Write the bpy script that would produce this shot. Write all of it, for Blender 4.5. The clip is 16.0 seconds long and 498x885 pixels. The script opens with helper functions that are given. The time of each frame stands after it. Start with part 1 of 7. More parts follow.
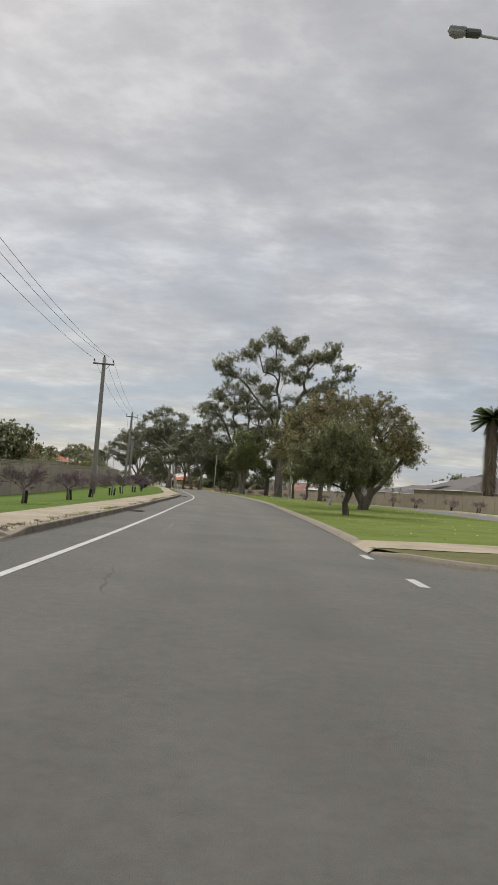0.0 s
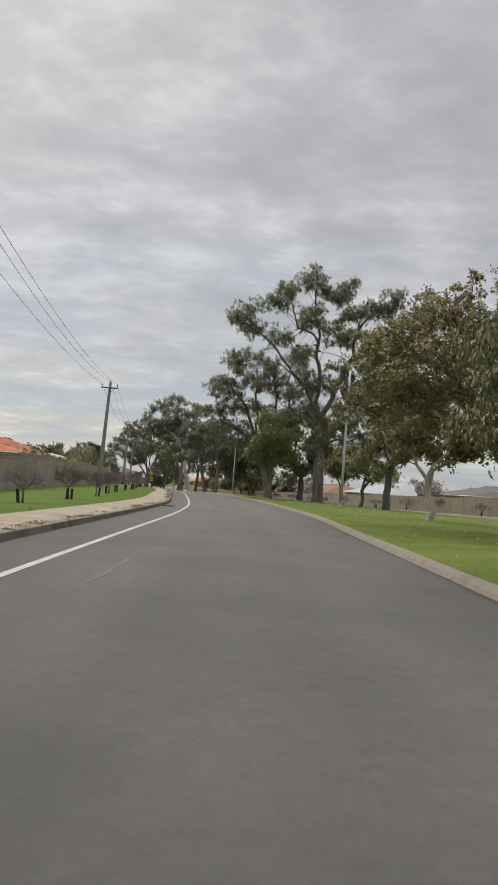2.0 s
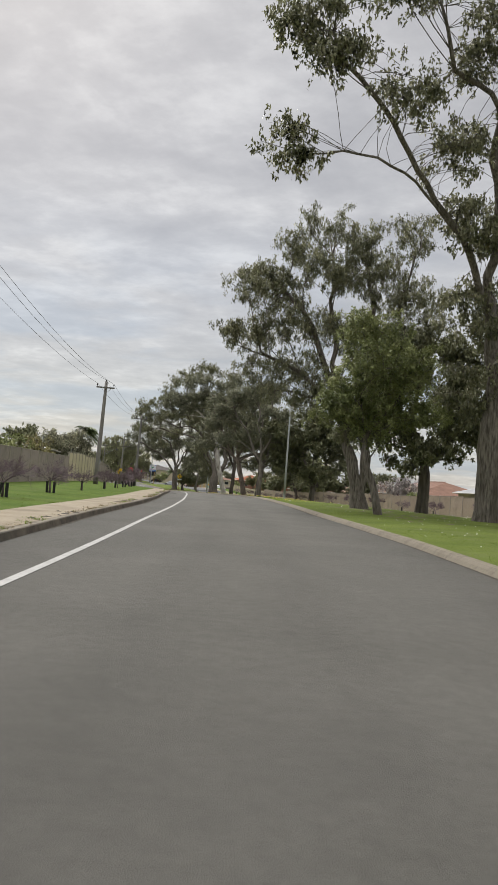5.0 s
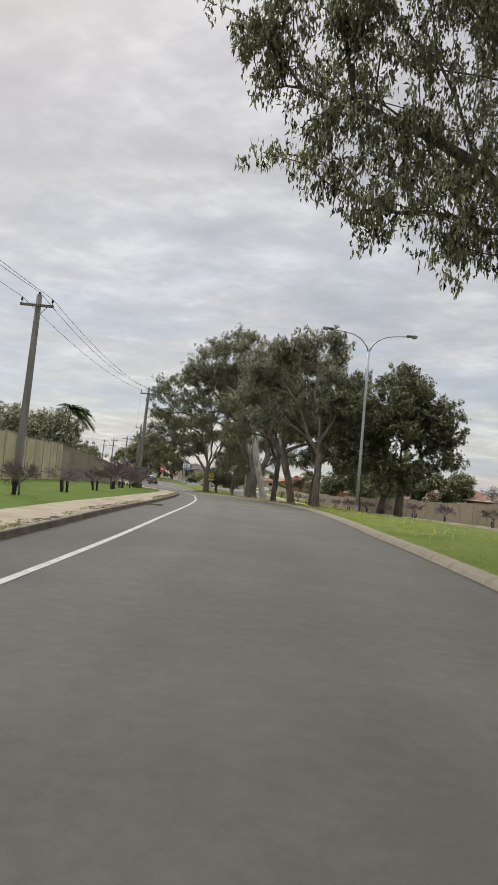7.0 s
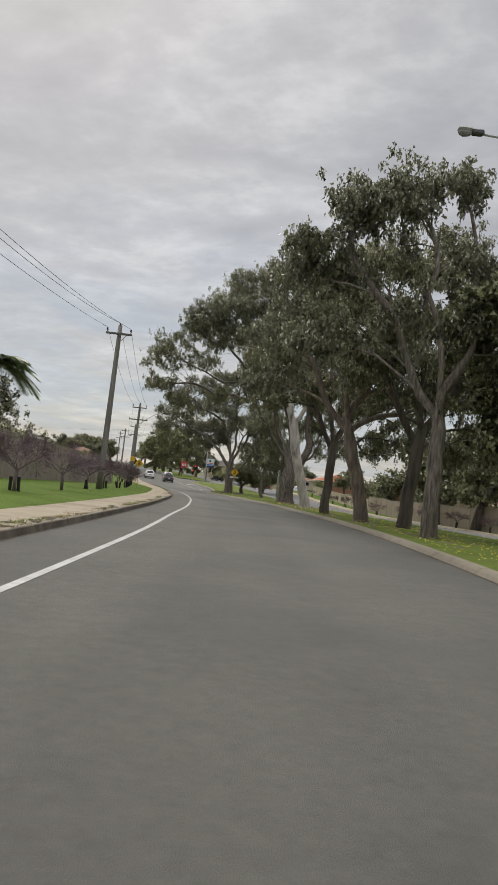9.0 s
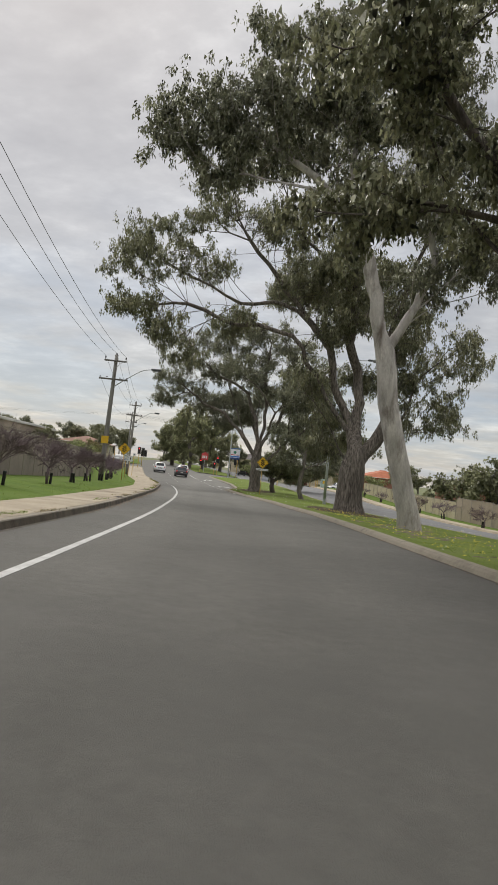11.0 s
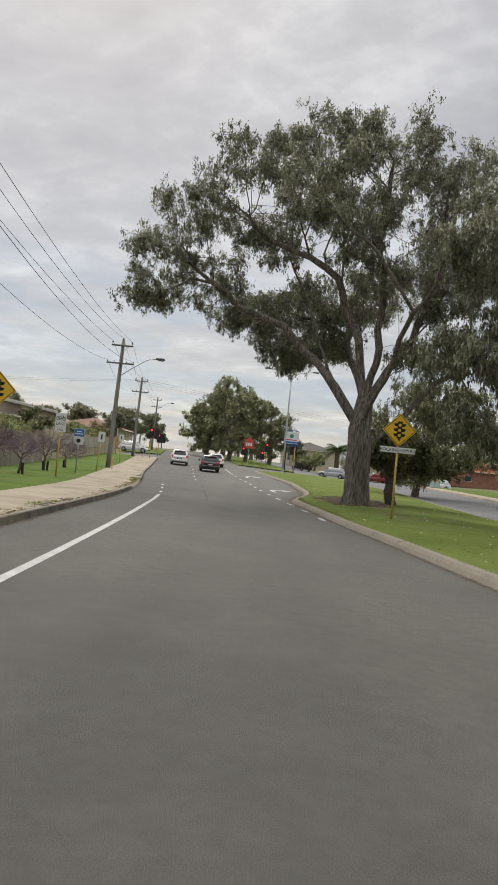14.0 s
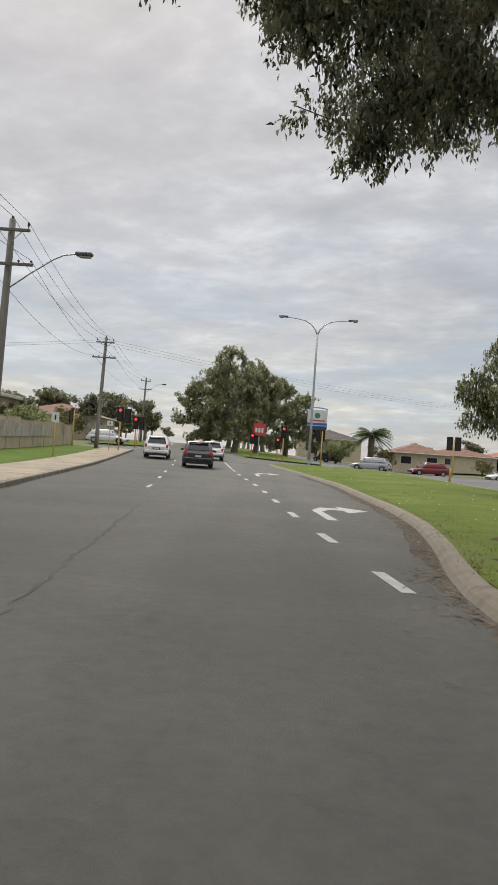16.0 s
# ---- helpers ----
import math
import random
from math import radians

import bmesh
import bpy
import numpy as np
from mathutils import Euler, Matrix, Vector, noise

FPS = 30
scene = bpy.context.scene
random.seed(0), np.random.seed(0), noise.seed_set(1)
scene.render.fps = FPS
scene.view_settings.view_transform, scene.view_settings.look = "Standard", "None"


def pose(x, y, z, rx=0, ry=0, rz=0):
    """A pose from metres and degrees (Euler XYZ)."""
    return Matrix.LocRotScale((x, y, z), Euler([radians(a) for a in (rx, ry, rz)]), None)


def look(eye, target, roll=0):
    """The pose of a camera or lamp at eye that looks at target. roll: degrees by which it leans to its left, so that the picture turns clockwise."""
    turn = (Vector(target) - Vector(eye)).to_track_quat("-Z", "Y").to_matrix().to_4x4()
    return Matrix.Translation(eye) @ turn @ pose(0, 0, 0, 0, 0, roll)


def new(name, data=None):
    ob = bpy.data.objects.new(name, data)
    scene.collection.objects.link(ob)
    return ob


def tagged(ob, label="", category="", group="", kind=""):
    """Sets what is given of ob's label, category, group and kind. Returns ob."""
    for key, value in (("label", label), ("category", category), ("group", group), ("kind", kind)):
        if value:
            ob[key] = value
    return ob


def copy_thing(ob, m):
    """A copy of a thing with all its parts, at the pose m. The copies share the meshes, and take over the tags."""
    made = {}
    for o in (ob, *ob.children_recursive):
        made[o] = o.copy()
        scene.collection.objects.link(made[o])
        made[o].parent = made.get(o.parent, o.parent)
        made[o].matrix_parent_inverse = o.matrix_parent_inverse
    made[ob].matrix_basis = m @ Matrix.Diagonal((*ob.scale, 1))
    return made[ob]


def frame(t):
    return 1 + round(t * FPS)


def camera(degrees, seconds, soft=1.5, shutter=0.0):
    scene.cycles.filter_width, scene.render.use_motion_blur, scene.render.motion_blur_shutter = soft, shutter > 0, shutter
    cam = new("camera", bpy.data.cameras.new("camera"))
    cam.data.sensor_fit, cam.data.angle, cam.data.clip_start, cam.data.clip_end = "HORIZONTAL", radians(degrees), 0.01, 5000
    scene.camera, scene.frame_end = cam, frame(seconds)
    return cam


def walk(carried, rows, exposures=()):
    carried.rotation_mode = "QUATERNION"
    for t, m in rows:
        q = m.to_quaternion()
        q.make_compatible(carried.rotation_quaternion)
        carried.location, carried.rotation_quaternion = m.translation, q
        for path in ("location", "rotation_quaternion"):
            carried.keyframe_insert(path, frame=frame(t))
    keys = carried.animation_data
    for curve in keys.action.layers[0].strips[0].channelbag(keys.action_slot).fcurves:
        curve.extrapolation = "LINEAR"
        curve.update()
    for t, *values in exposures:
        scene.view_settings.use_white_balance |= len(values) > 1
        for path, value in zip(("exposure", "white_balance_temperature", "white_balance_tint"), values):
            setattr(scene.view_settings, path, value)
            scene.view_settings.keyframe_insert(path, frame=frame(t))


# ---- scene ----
cam = camera(38.0, 16.0, soft=1.5, shutter=0.03)
# seconds, eye, point looked at, lean
PATH = [
    (0, (0.000, -0.000, 1.215), (-0.000, 1.996, 1.340), 4.75),
    (0.5, (-0.048, 6.975, 1.205), (-0.054, 8.971, 1.331), 4.66),
    (1, (-0.120, 13.956, 1.195), (-0.135, 15.952, 1.318), 4.54),
    (1.5, (-0.234, 20.920, 1.216), (-0.273, 22.916, 1.340), 4.57),
    (2, (-0.488, 27.939, 1.193), (-0.550, 29.934, 1.318), 4.69),
    (2.5, (-0.762, 35.029, 1.205), (-0.844, 37.024, 1.328), 4.73),
    (3, (-1.031, 42.139, 1.202), (-1.132, 44.133, 1.323), 4.64),
    (3.5, (-1.333, 49.234, 1.199), (-1.456, 51.227, 1.321), 4.49),
    (3.7, (-1.460, 52.073, 1.196), (-1.592, 54.065, 1.318), 4.33),
    (5.8, (-3.900, 82.084, 1.179), (-4.149, 84.066, 1.285), 4.63),
    (6, (-4.203, 84.799, 1.212), (-4.465, 86.779, 1.317), 4.69),
    (6.5, (-4.988, 91.544, 1.247), (-5.282, 93.520, 1.354), 4.86),
    (7, (-5.828, 98.298, 1.286), (-6.153, 100.269, 1.392), 5.01),
    (7.5, (-6.744, 104.843, 1.279), (-7.095, 106.809, 1.383), 5.15),
    (8, (-7.779, 111.366, 1.247), (-8.153, 113.328, 1.350), 5.27),
    (8.5, (-8.944, 118.007, 1.301), (-9.340, 119.965, 1.398), 5.51),
    (9, (-10.145, 124.610, 1.262), (-10.560, 126.564, 1.356), 5.68),
    (9.2, (-10.625, 127.221, 1.201), (-11.047, 129.173, 1.297), 5.70),
    (11.3, (-17.097, 155.994, 0.825), (-17.612, 157.925, 0.895), 5.82),
    (11.5, (-17.828, 158.688, 0.797), (-18.355, 160.616, 0.864), 5.77),
    (12, (-19.766, 165.386, 0.687), (-20.322, 167.307, 0.753), 5.88),
    (12.5, (-21.871, 172.214, 0.592), (-22.456, 174.126, 0.652), 5.82),
    (13, (-23.946, 178.650, 0.454), (-24.552, 180.555, 0.507), 5.91),
    (13.5, (-26.026, 185.033, 0.379), (-26.644, 186.935, 0.426), 5.75),
    (14, (-28.097, 191.436, 0.226), (-28.719, 193.337, 0.274), 5.57),
    (14.5, (-30.178, 197.767, 0.087), (-30.801, 199.666, 0.140), 5.28),
    (15, (-32.166, 203.851, -0.003), (-32.792, 205.750, 0.050), 5.00),
    (15.5, (-34.072, 209.828, -0.106), (-34.706, 211.724, -0.064), 4.53),
    (16, (-35.942, 215.686, -0.176), (-36.590, 217.577, -0.147), 3.99),
]
walk(cam, [(t, look(eye, target, roll)) for t, eye, target, roll in PATH], [(0, -0.06), (3.7, -0.05), (5.8, 0.1), (6.8, 0.1), (7.8, -0.05), (9.2, -0.07), (11.4, 0.07), (12.6, 0.14), (13.6, 0.0), (14.3, 0.1), (15.2, 0.1), (16, 0.04)])
# ---- sky and sun: a bright overcast day ----
world = bpy.data.worlds.new("overcast_sky")
scene.world = world
world.use_nodes = True
wn, wl = world.node_tree.nodes, world.node_tree.links
wn.clear()


def wnode(kind, **values):
    n = wn.new(kind)
    for k, v in values.items():
        n.inputs[k].default_value = v
    return n


def wmath(op, a, b=None):
    n = wn.new("ShaderNodeMath")
    n.operation = op
    for i, v in enumerate((a, b)):
        if v is None:
            continue
        if isinstance(v, (int, float)):
            n.inputs[i].default_value = v
        else:
            wl.new(v, n.inputs[i])
    return n.outputs[0]


def wramp(fac, stops):
    n = wn.new("ShaderNodeValToRGB")
    wl.new(fac, n.inputs[0])
    cr = n.color_ramp
    while len(cr.elements) < len(stops):
        cr.elements.new(0.5)
    for e, (p, c) in zip(cr.elements, stops):
        e.position = p
        e.color = (*c, 1) if len(c) == 3 else c
    return n.outputs[0]


def wmix(fac, a, b, mode="MIX"):
    n = wn.new("ShaderNodeMixRGB")
    n.blend_type = mode
    for i, v in enumerate((fac, a, b)):
        if isinstance(v, (int, float)):
            n.inputs[i].default_value = v
        elif isinstance(v, tuple):
            n.inputs[i].default_value = (*v, 1)
        else:
            wl.new(v, n.inputs[i])
    return n.outputs[0]


SUN_ELEV, SUN_TURN = radians(42), radians(-35)
air = wn.new("ShaderNodeTexSky")
air.sky_type = "NISHITA"
air.sun_disc = False
air.sun_elevation, air.sun_rotation = SUN_ELEV, SUN_TURN
coord = wn.new("ShaderNodeTexCoord")
sep = wn.new("ShaderNodeSeparateXYZ")
wl.new(coord.outputs["Generated"], sep.inputs[0])
up = wmath("MAXIMUM", sep.outputs[2], 0.0)
# the cloud deck is a flat layer: places on it go as 1 / height
over = wmath("ADD", up, 0.13)
cx = wmath("DIVIDE", sep.outputs[0], over)
cy = wmath("DIVIDE", sep.outputs[1], over)
flat = wn.new("ShaderNodeCombineXYZ")
wl.new(cx, flat.inputs[0])
wl.new(cy, flat.inputs[1])


def clouds(scale, detail, rough, warp, shift):
    m = wn.new("ShaderNodeMapping")
    m.inputs["Location"].default_value = shift
    m.inputs["Rotation"].default_value = (0, 0, radians(14))
    m.inputs["Scale"].default_value = (0.95, 1.15, 1)
    wl.new(flat.outputs[0], m.inputs[0])
    n = wn.new("ShaderNodeTexNoise")
    n.inputs["Scale"].default_value = scale
    n.inputs["Detail"].default_value = detail
    n.inputs["Roughness"].default_value = rough
    n.inputs["Distortion"].default_value = warp
    wl.new(m.outputs[0], n.inputs["Vector"])
    return n.outputs[0]


big = clouds(0.9, 3, 0.5, 0.15, (3.1, 7.4, 0))
mid = clouds(3.0, 8, 0.58, 0.15, (1.0, 2.0, 3.0))
fine = clouds(8.5, 8, 0.6, 0.1, (5.0, 1.0, 9.0))
mass = wmath("ADD", wmath("ADD", wmath("MULTIPLY", big, 0.36), wmath("MULTIPLY", mid, 0.46)), wmath("MULTIPLY", fine, 0.18))
deck = wramp(mass, [(0.37, (0.362, 0.350, 0.344)), (0.46, (0.420, 0.407, 0.398)), (0.52, (0.480, 0.466, 0.454)), (0.61, (0.630, 0.615, 0.595))])
# towards the horizon the deck thins to bluish bands
gap = wramp(clouds(1.5, 4, 0.5, 0.1, (9.0, 4.0, 1.0)), [(0.42, (0, 0, 0)), (0.57, (1, 1, 1))])
low = wramp(up, [(0.0, (1, 1, 1)), (0.22, (0.5, 0.5, 0.5)), (0.36, (0, 0, 0))])
bands = wmix(wmath("MULTIPLY", wmath("MULTIPLY", gap, low), 0.62), deck, (0.27, 0.335, 0.425))
# overcast sky: the zenith, above the view, is the bright part
lift = wramp(up, [(0.0, (0.33, 0.33, 0.33)), (0.62, (0.33, 0.33, 0.33)), (0.80, (1, 1, 1)), (1.0, (1, 1, 1))])
shade = wmix(1.0, bands, lift, "MULTIPLY")
bg1 = wnode("ShaderNodeBackground", Strength=3.0)
wl.new(shade, bg1.inputs[0])
bg2 = wnode("ShaderNodeBackground", Strength=0.02)
wl.new(air.outputs[0], bg2.inputs[0])
both = wn.new("ShaderNodeAddShader")
wl.new(bg1.outputs[0], both.inputs[0])
wl.new(bg2.outputs[0], both.inputs[1])
wout = wn.new("ShaderNodeOutputWorld")
wl.new(both.outputs[0], wout.inputs[0])

sun_data = bpy.data.lights.new("sun", "SUN")
sun_data.energy, sun_data.angle, sun_data.color = 1.5, radians(20), (1.0, 0.96, 0.9)
sun = new("sun", sun_data)
sun.matrix_world = look((0, 0, 60), (0 - 60 * math.sin(SUN_TURN) * math.cos(SUN_ELEV), 0 - 60 * math.cos(SUN_TURN) * math.cos(SUN_ELEV), 60 - 60 * math.sin(SUN_ELEV)))
scene.view_settings.exposure = 0.0

# ---- materials ----
def material(name, c1, c2, scale=4.0, rough=0.8, bump=0.15, bump_scale=60.0, metal=0.0, stain=None, stain_scale=0.6, by_object=0.0, by_island=0.0, stretch=(1, 1, 1), spec=0.5, through_light=0.0, relief=0.02):
    """A surface with two scales of colour, fine relief and, if given, stains; by_object and by_island vary the brightness piece by piece."""
    m = bpy.data.materials.new(name)
    m.use_nodes = True
    n, l = m.node_tree.nodes, m.node_tree.links
    b = n["Principled BSDF"]
    tc = n.new("ShaderNodeTexCoord")
    mp = n.new("ShaderNodeMapping")
    mp.inputs["Scale"].default_value = stretch
    l.new(tc.outputs["Object"], mp.inputs[0])

    def tex(s, d, r=0.55):
        t = n.new("ShaderNodeTexNoise")
        t.inputs["Scale"].default_value, t.inputs["Detail"].default_value, t.inputs["Roughness"].default_value = s, d, r
        l.new(mp.outputs[0], t.inputs["Vector"])
        return t.outputs[0]

    def ramp(fac, lo, hi):
        r = n.new("ShaderNodeMapRange")
        r.inputs[1].default_value, r.inputs[2].default_value = lo, hi
        l.new(fac, r.inputs[0])
        return r.outputs[0]

    def mix(fac, a, bb, mode="MIX"):
        x = n.new("ShaderNodeMixRGB")
        x.blend_type = mode
        for i, v in enumerate((fac, a, bb)):
            if isinstance(v, (int, float)):
                x.inputs[i].default_value = v
            elif isinstance(v, tuple):
                x.inputs[i].default_value = (*v, 1)
            else:
                l.new(v, x.inputs[i])
        return x.outputs[0]

    col = mix(ramp(tex(scale, 5), 0.32, 0.68), c1, c2)
    grain = ramp(tex(scale * 14, 3, 0.7), 0.25, 0.75)
    col = mix(0.22, col, mix(1.0, col, mix(grain, (0.45, 0.45, 0.45), (1.6, 1.6, 1.6)), "MULTIPLY"))
    if stain:
        col = mix(ramp(tex(stain_scale, 6, 0.65), 0.5, 0.72), col, stain)
    for amount, kind in ((by_object, "object"), (by_island, "island")):
        if amount:
            if kind == "object":
                rnd = n.new("ShaderNodeObjectInfo").outputs["Random"]
            else:
                rnd = n.new("ShaderNodeNewGeometry").outputs["Random Per Island"]
            r = n.new("ShaderNodeMapRange")
            r.inputs[3].default_value, r.inputs[4].default_value = 1 - amount, 1 + amount
            l.new(rnd, r.inputs[0])
            col = mix(1.0, col, r.outputs[0], "MULTIPLY")
    l.new(col, b.inputs["Base Color"])
    b.inputs["Roughness"].default_value, b.inputs["Metallic"].default_value = rough, metal
    b.inputs["Specular IOR Level"].default_value = spec
    if bump:
        bp = n.new("ShaderNodeBump")
        bp.inputs["Strength"].default_value, bp.inputs["Distance"].default_value = bump, relief
        l.new(tex(bump_scale, 4, 0.6), bp.inputs["Height"])
        l.new(bp.outputs[0], b.inputs["Normal"])
    if through_light:
        tr = n.new("ShaderNodeBsdfTranslucent")
        l.new(col, tr.inputs[0])
        mx = n.new("ShaderNodeMixShader")
        mx.inputs[0].default_value = through_light
        l.new(b.outputs[0], mx.inputs[1])
        l.new(tr.outputs[0], mx.inputs[2])
        l.new(mx.outputs[0], n["Material Output"].inputs[0])
    return m


def plain(name, c, rough=0.5, metal=0.0, emit=None, strength=1.0, coat=0.0):
    m = bpy.data.materials.new(name)
    m.use_nodes = True
    b = m.node_tree.nodes["Principled BSDF"]
    b.inputs["Base Color"].default_value = (*c, 1)
    b.inputs["Roughness"].default_value, b.inputs["Metallic"].default_value = rough, metal
    b.inputs["Coat Weight"].default_value = coat
    if emit:
        b.inputs["Emission Color"].default_value = (*emit, 1)
        b.inputs["Emission Strength"].default_value = strength
    return m


ASPHALT = material("asphalt", (0.137, 0.133, 0.117), (0.162, 0.157, 0.139), 0.5, 0.85, 0.8, 150, stain=(0.124, 0.121, 0.108), stain_scale=0.22, spec=0.3)


def wear(m):
    """Wheel tracks along the lane, broken by a slow noise."""
    n, l = m.node_tree.nodes, m.node_tree.links
    b = n["Principled BSDF"]
    at = n.new("ShaderNodeAttribute")
    at.attribute_name = "lane"
    tc = n.new("ShaderNodeTexCoord")
    tx = n.new("ShaderNodeTexNoise")
    tx.inputs["Scale"].default_value, tx.inputs["Detail"].default_value = 0.35, 4
    l.new(tc.outputs["Object"], tx.inputs["Vector"])
    shift = n.new("ShaderNodeMath")
    shift.operation = "MULTIPLY_ADD"
    shift.inputs[1].default_value, shift.inputs[2].default_value = 0.5, -0.25
    l.new(tx.outputs[0], shift.inputs[0])
    add = n.new("ShaderNodeMath")
    l.new(at.outputs["Fac"], add.inputs[0])
    l.new(shift.outputs[0], add.inputs[1])
    span = n.new("ShaderNodeMapRange")
    span.inputs[1].default_value, span.inputs[2].default_value = -4.0, 4.0
    l.new(add.outputs[0], span.inputs[0])
    r = n.new("ShaderNodeValToRGB")
    l.new(span.outputs[0], r.inputs[0])
    cr = r.color_ramp
    while len(cr.elements) < 9:
        cr.elements.new(0.5)
    for e, (x, v) in zip(cr.elements, ((-4.0, 0.86), (-2.6, 0.97), (-1.3, 1.08), (-0.75, 0.97), (0.0, 1.04), (0.75, 0.97), (1.4, 1.07), (2.6, 1.0), (4.0, 0.88))):
        e.position, e.color = (x + 4) / 8, (v / 1.1, v / 1.1, v / 1.1, 1)
    mx = n.new("ShaderNodeMixRGB")
    mx.blend_type, mx.inputs[0].default_value = "MULTIPLY", 1.0
    l.new(b.inputs["Base Color"].links[0].from_socket, mx.inputs[1])
    l.new(r.outputs[0], mx.inputs[2])
    gain = n.new("ShaderNodeMixRGB")
    gain.blend_type, gain.inputs[0].default_value, gain.inputs[2].default_value = "MULTIPLY", 1.0, (1.1, 1.1, 1.1, 1)
    l.new(mx.outputs[0], gain.inputs[1])
    l.new(gain.outputs[0], b.inputs["Base Color"])


wear(ASPHALT)
TAR = material("tar_seam", (0.112, 0.109, 0.098), (0.134, 0.130, 0.116), 4, 1.0, 0.2, 60, spec=0.15)
SCUFF = material("pale_scuff", (0.165, 0.160, 0.146), (0.205, 0.200, 0.183), 5, 0.85, 0.4, 120, spec=0.2)
ASPHALT_FAR = material("asphalt_far_road", (0.15, 0.15, 0.15), (0.19, 0.19, 0.19), 0.4, 0.85, 0.3, 80, spec=0.3)
PAINT_WHITE = material("road_paint", (0.413, 0.408, 0.391), (0.550, 0.546, 0.525), 3, 0.65, 0.3, 90, stain=(0.36, 0.355, 0.335), stain_scale=5)
CONCRETE_PATH = material("path_concrete", (0.325, 0.272, 0.192), (0.415, 0.352, 0.258), 0.9, 0.9, 0.3, 70, stain=(0.23, 0.19, 0.135), stain_scale=0.6, by_object=0.03)
KERB_GREY = material("kerb_concrete", (0.21, 0.182, 0.138), (0.33, 0.29, 0.225), 1.6, 0.9, 0.3, 60, stain=(0.125, 0.107, 0.08), stain_scale=1.6)
KERB_DARK = material("kerb_face_dark", (0.075, 0.062, 0.046), (0.17, 0.145, 0.11), 2.2, 0.95, 0.5, 50, stain=(0.07, 0.065, 0.05), stain_scale=0.8)
GRASS = material("grass", (0.085, 0.140, 0.024), (0.130, 0.190, 0.036), 0.5, 0.95, 0.6, 45, stain=(0.13, 0.165, 0.045), stain_scale=0.35, spec=0.1)
GRASS_MEDIAN = material("median_grass", (0.115, 0.155, 0.032), (0.165, 0.210, 0.048), 0.45, 0.95, 0.6, 45, stain=(0.16, 0.19, 0.065), stain_scale=0.5, spec=0.1)
DRY_BLADE = material("dry_blade", (0.17, 0.14, 0.06), (0.27, 0.22, 0.10), 2, 0.8, 0, by_island=0.4, through_light=0.25, spec=0.2)
BLADE = material("grass_blade", (0.16, 0.23, 0.042), (0.22, 0.29, 0.06), 2, 0.8, 0, by_island=0.2, through_light=0.3, spec=0.2)
GRASS_DRY = material("dry_patchy_grass", (0.115, 0.125, 0.045), (0.175, 0.150, 0.085), 1.1, 1.0, 0.6, 45, stain=(0.13, 0.17, 0.045), stain_scale=0.9, spec=0.1)
SOIL = material("littered_soil", (0.062, 0.047, 0.031), (0.130, 0.098, 0.064), 3.0, 1.0, 0.8, 22, stain=(0.075, 0.095, 0.032), stain_scale=1.4, spec=0.1)
DIRT = material("bare_dirt", (0.125, 0.10, 0.070), (0.20, 0.165, 0.115), 1.5, 1.0, 0.6, 30, stain=(0.11, 0.13, 0.045), stain_scale=2.2)
ROAD_DIRT = material("road_dirt", (0.060, 0.050, 0.040), (0.115, 0.098, 0.078), 3.0, 1.0, 0.5, 40)
LITTER = material("bark_litter", (0.10, 0.075, 0.05), (0.22, 0.17, 0.12), 2.5, 1.0, 0.5, 30, by_island=0.4)
FLOWER = plain("yellow_petal", (0.75, 0.62, 0.06), 0.7)
FLOWER_WHITE = plain("white_petal", (0.75, 0.75, 0.68), 0.7)
GROUND = material("dry_ground", (0.11, 0.13, 0.05), (0.17, 0.17, 0.08), 0.08, 1.0, 0.3, 10)
BARK_DARK = material("bark_dark", (0.060, 0.050, 0.042), (0.17, 0.145, 0.12), 5.0, 0.95, 1.0, 16, stretch=(1, 1, 0.14), relief=0.08)
BARK_GREY = material("bark_grey", (0.075, 0.063, 0.052), (0.31, 0.275, 0.235), 13, 0.9, 1.0, 14, stretch=(1, 1, 0.14), relief=0.08, stain=(0.10, 0.082, 0.065), stain_scale=1.0)
BARK_ROUGH = material("bark_rough", (0.055, 0.045, 0.037), (0.31, 0.272, 0.232), 15, 0.95, 1.0, 12, stretch=(1, 1, 0.16), relief=0.12, stain=(0.085, 0.07, 0.057), stain_scale=1.6)
BARK_PINK = material("bark_pink_grey", (0.13, 0.10, 0.082), (0.33, 0.27, 0.225), 7.0, 0.85, 0.9, 14, stretch=(1, 1, 0.22), relief=0.06, stain=(0.09, 0.068, 0.054), stain_scale=1.4)
BARK_PALE = material("bark_pale", (0.34, 0.315, 0.285), (0.66, 0.62, 0.57), 2.4, 0.8, 0.8, 14, stretch=(1, 1, 0.3), relief=0.05, stain=(0.15, 0.12, 0.096), stain_scale=2.2)
LEAF_GUM = material("gum_leaf", (0.162, 0.173, 0.093), (0.396, 0.391, 0.232), 1.3, 0.42, 0, by_island=0.28, through_light=0.3, spec=0.3)
LEAF_DARK = material("dark_leaf", (0.131, 0.144, 0.075), (0.335, 0.341, 0.179), 1.3, 0.45, 0, by_island=0.28, through_light=0.3, spec=0.3)
LEAF_DULL = material("grey_green_leaf", (0.166, 0.174, 0.108), (0.380, 0.384, 0.254), 1.3, 0.45, 0, by_island=0.28, through_light=0.3, spec=0.3)
LEAF_SAGE = material("sage_leaf", (0.234, 0.247, 0.133), (0.515, 0.520, 0.281), 0.9, 0.5, 0, by_island=0.28, through_light=0.3, spec=0.3)
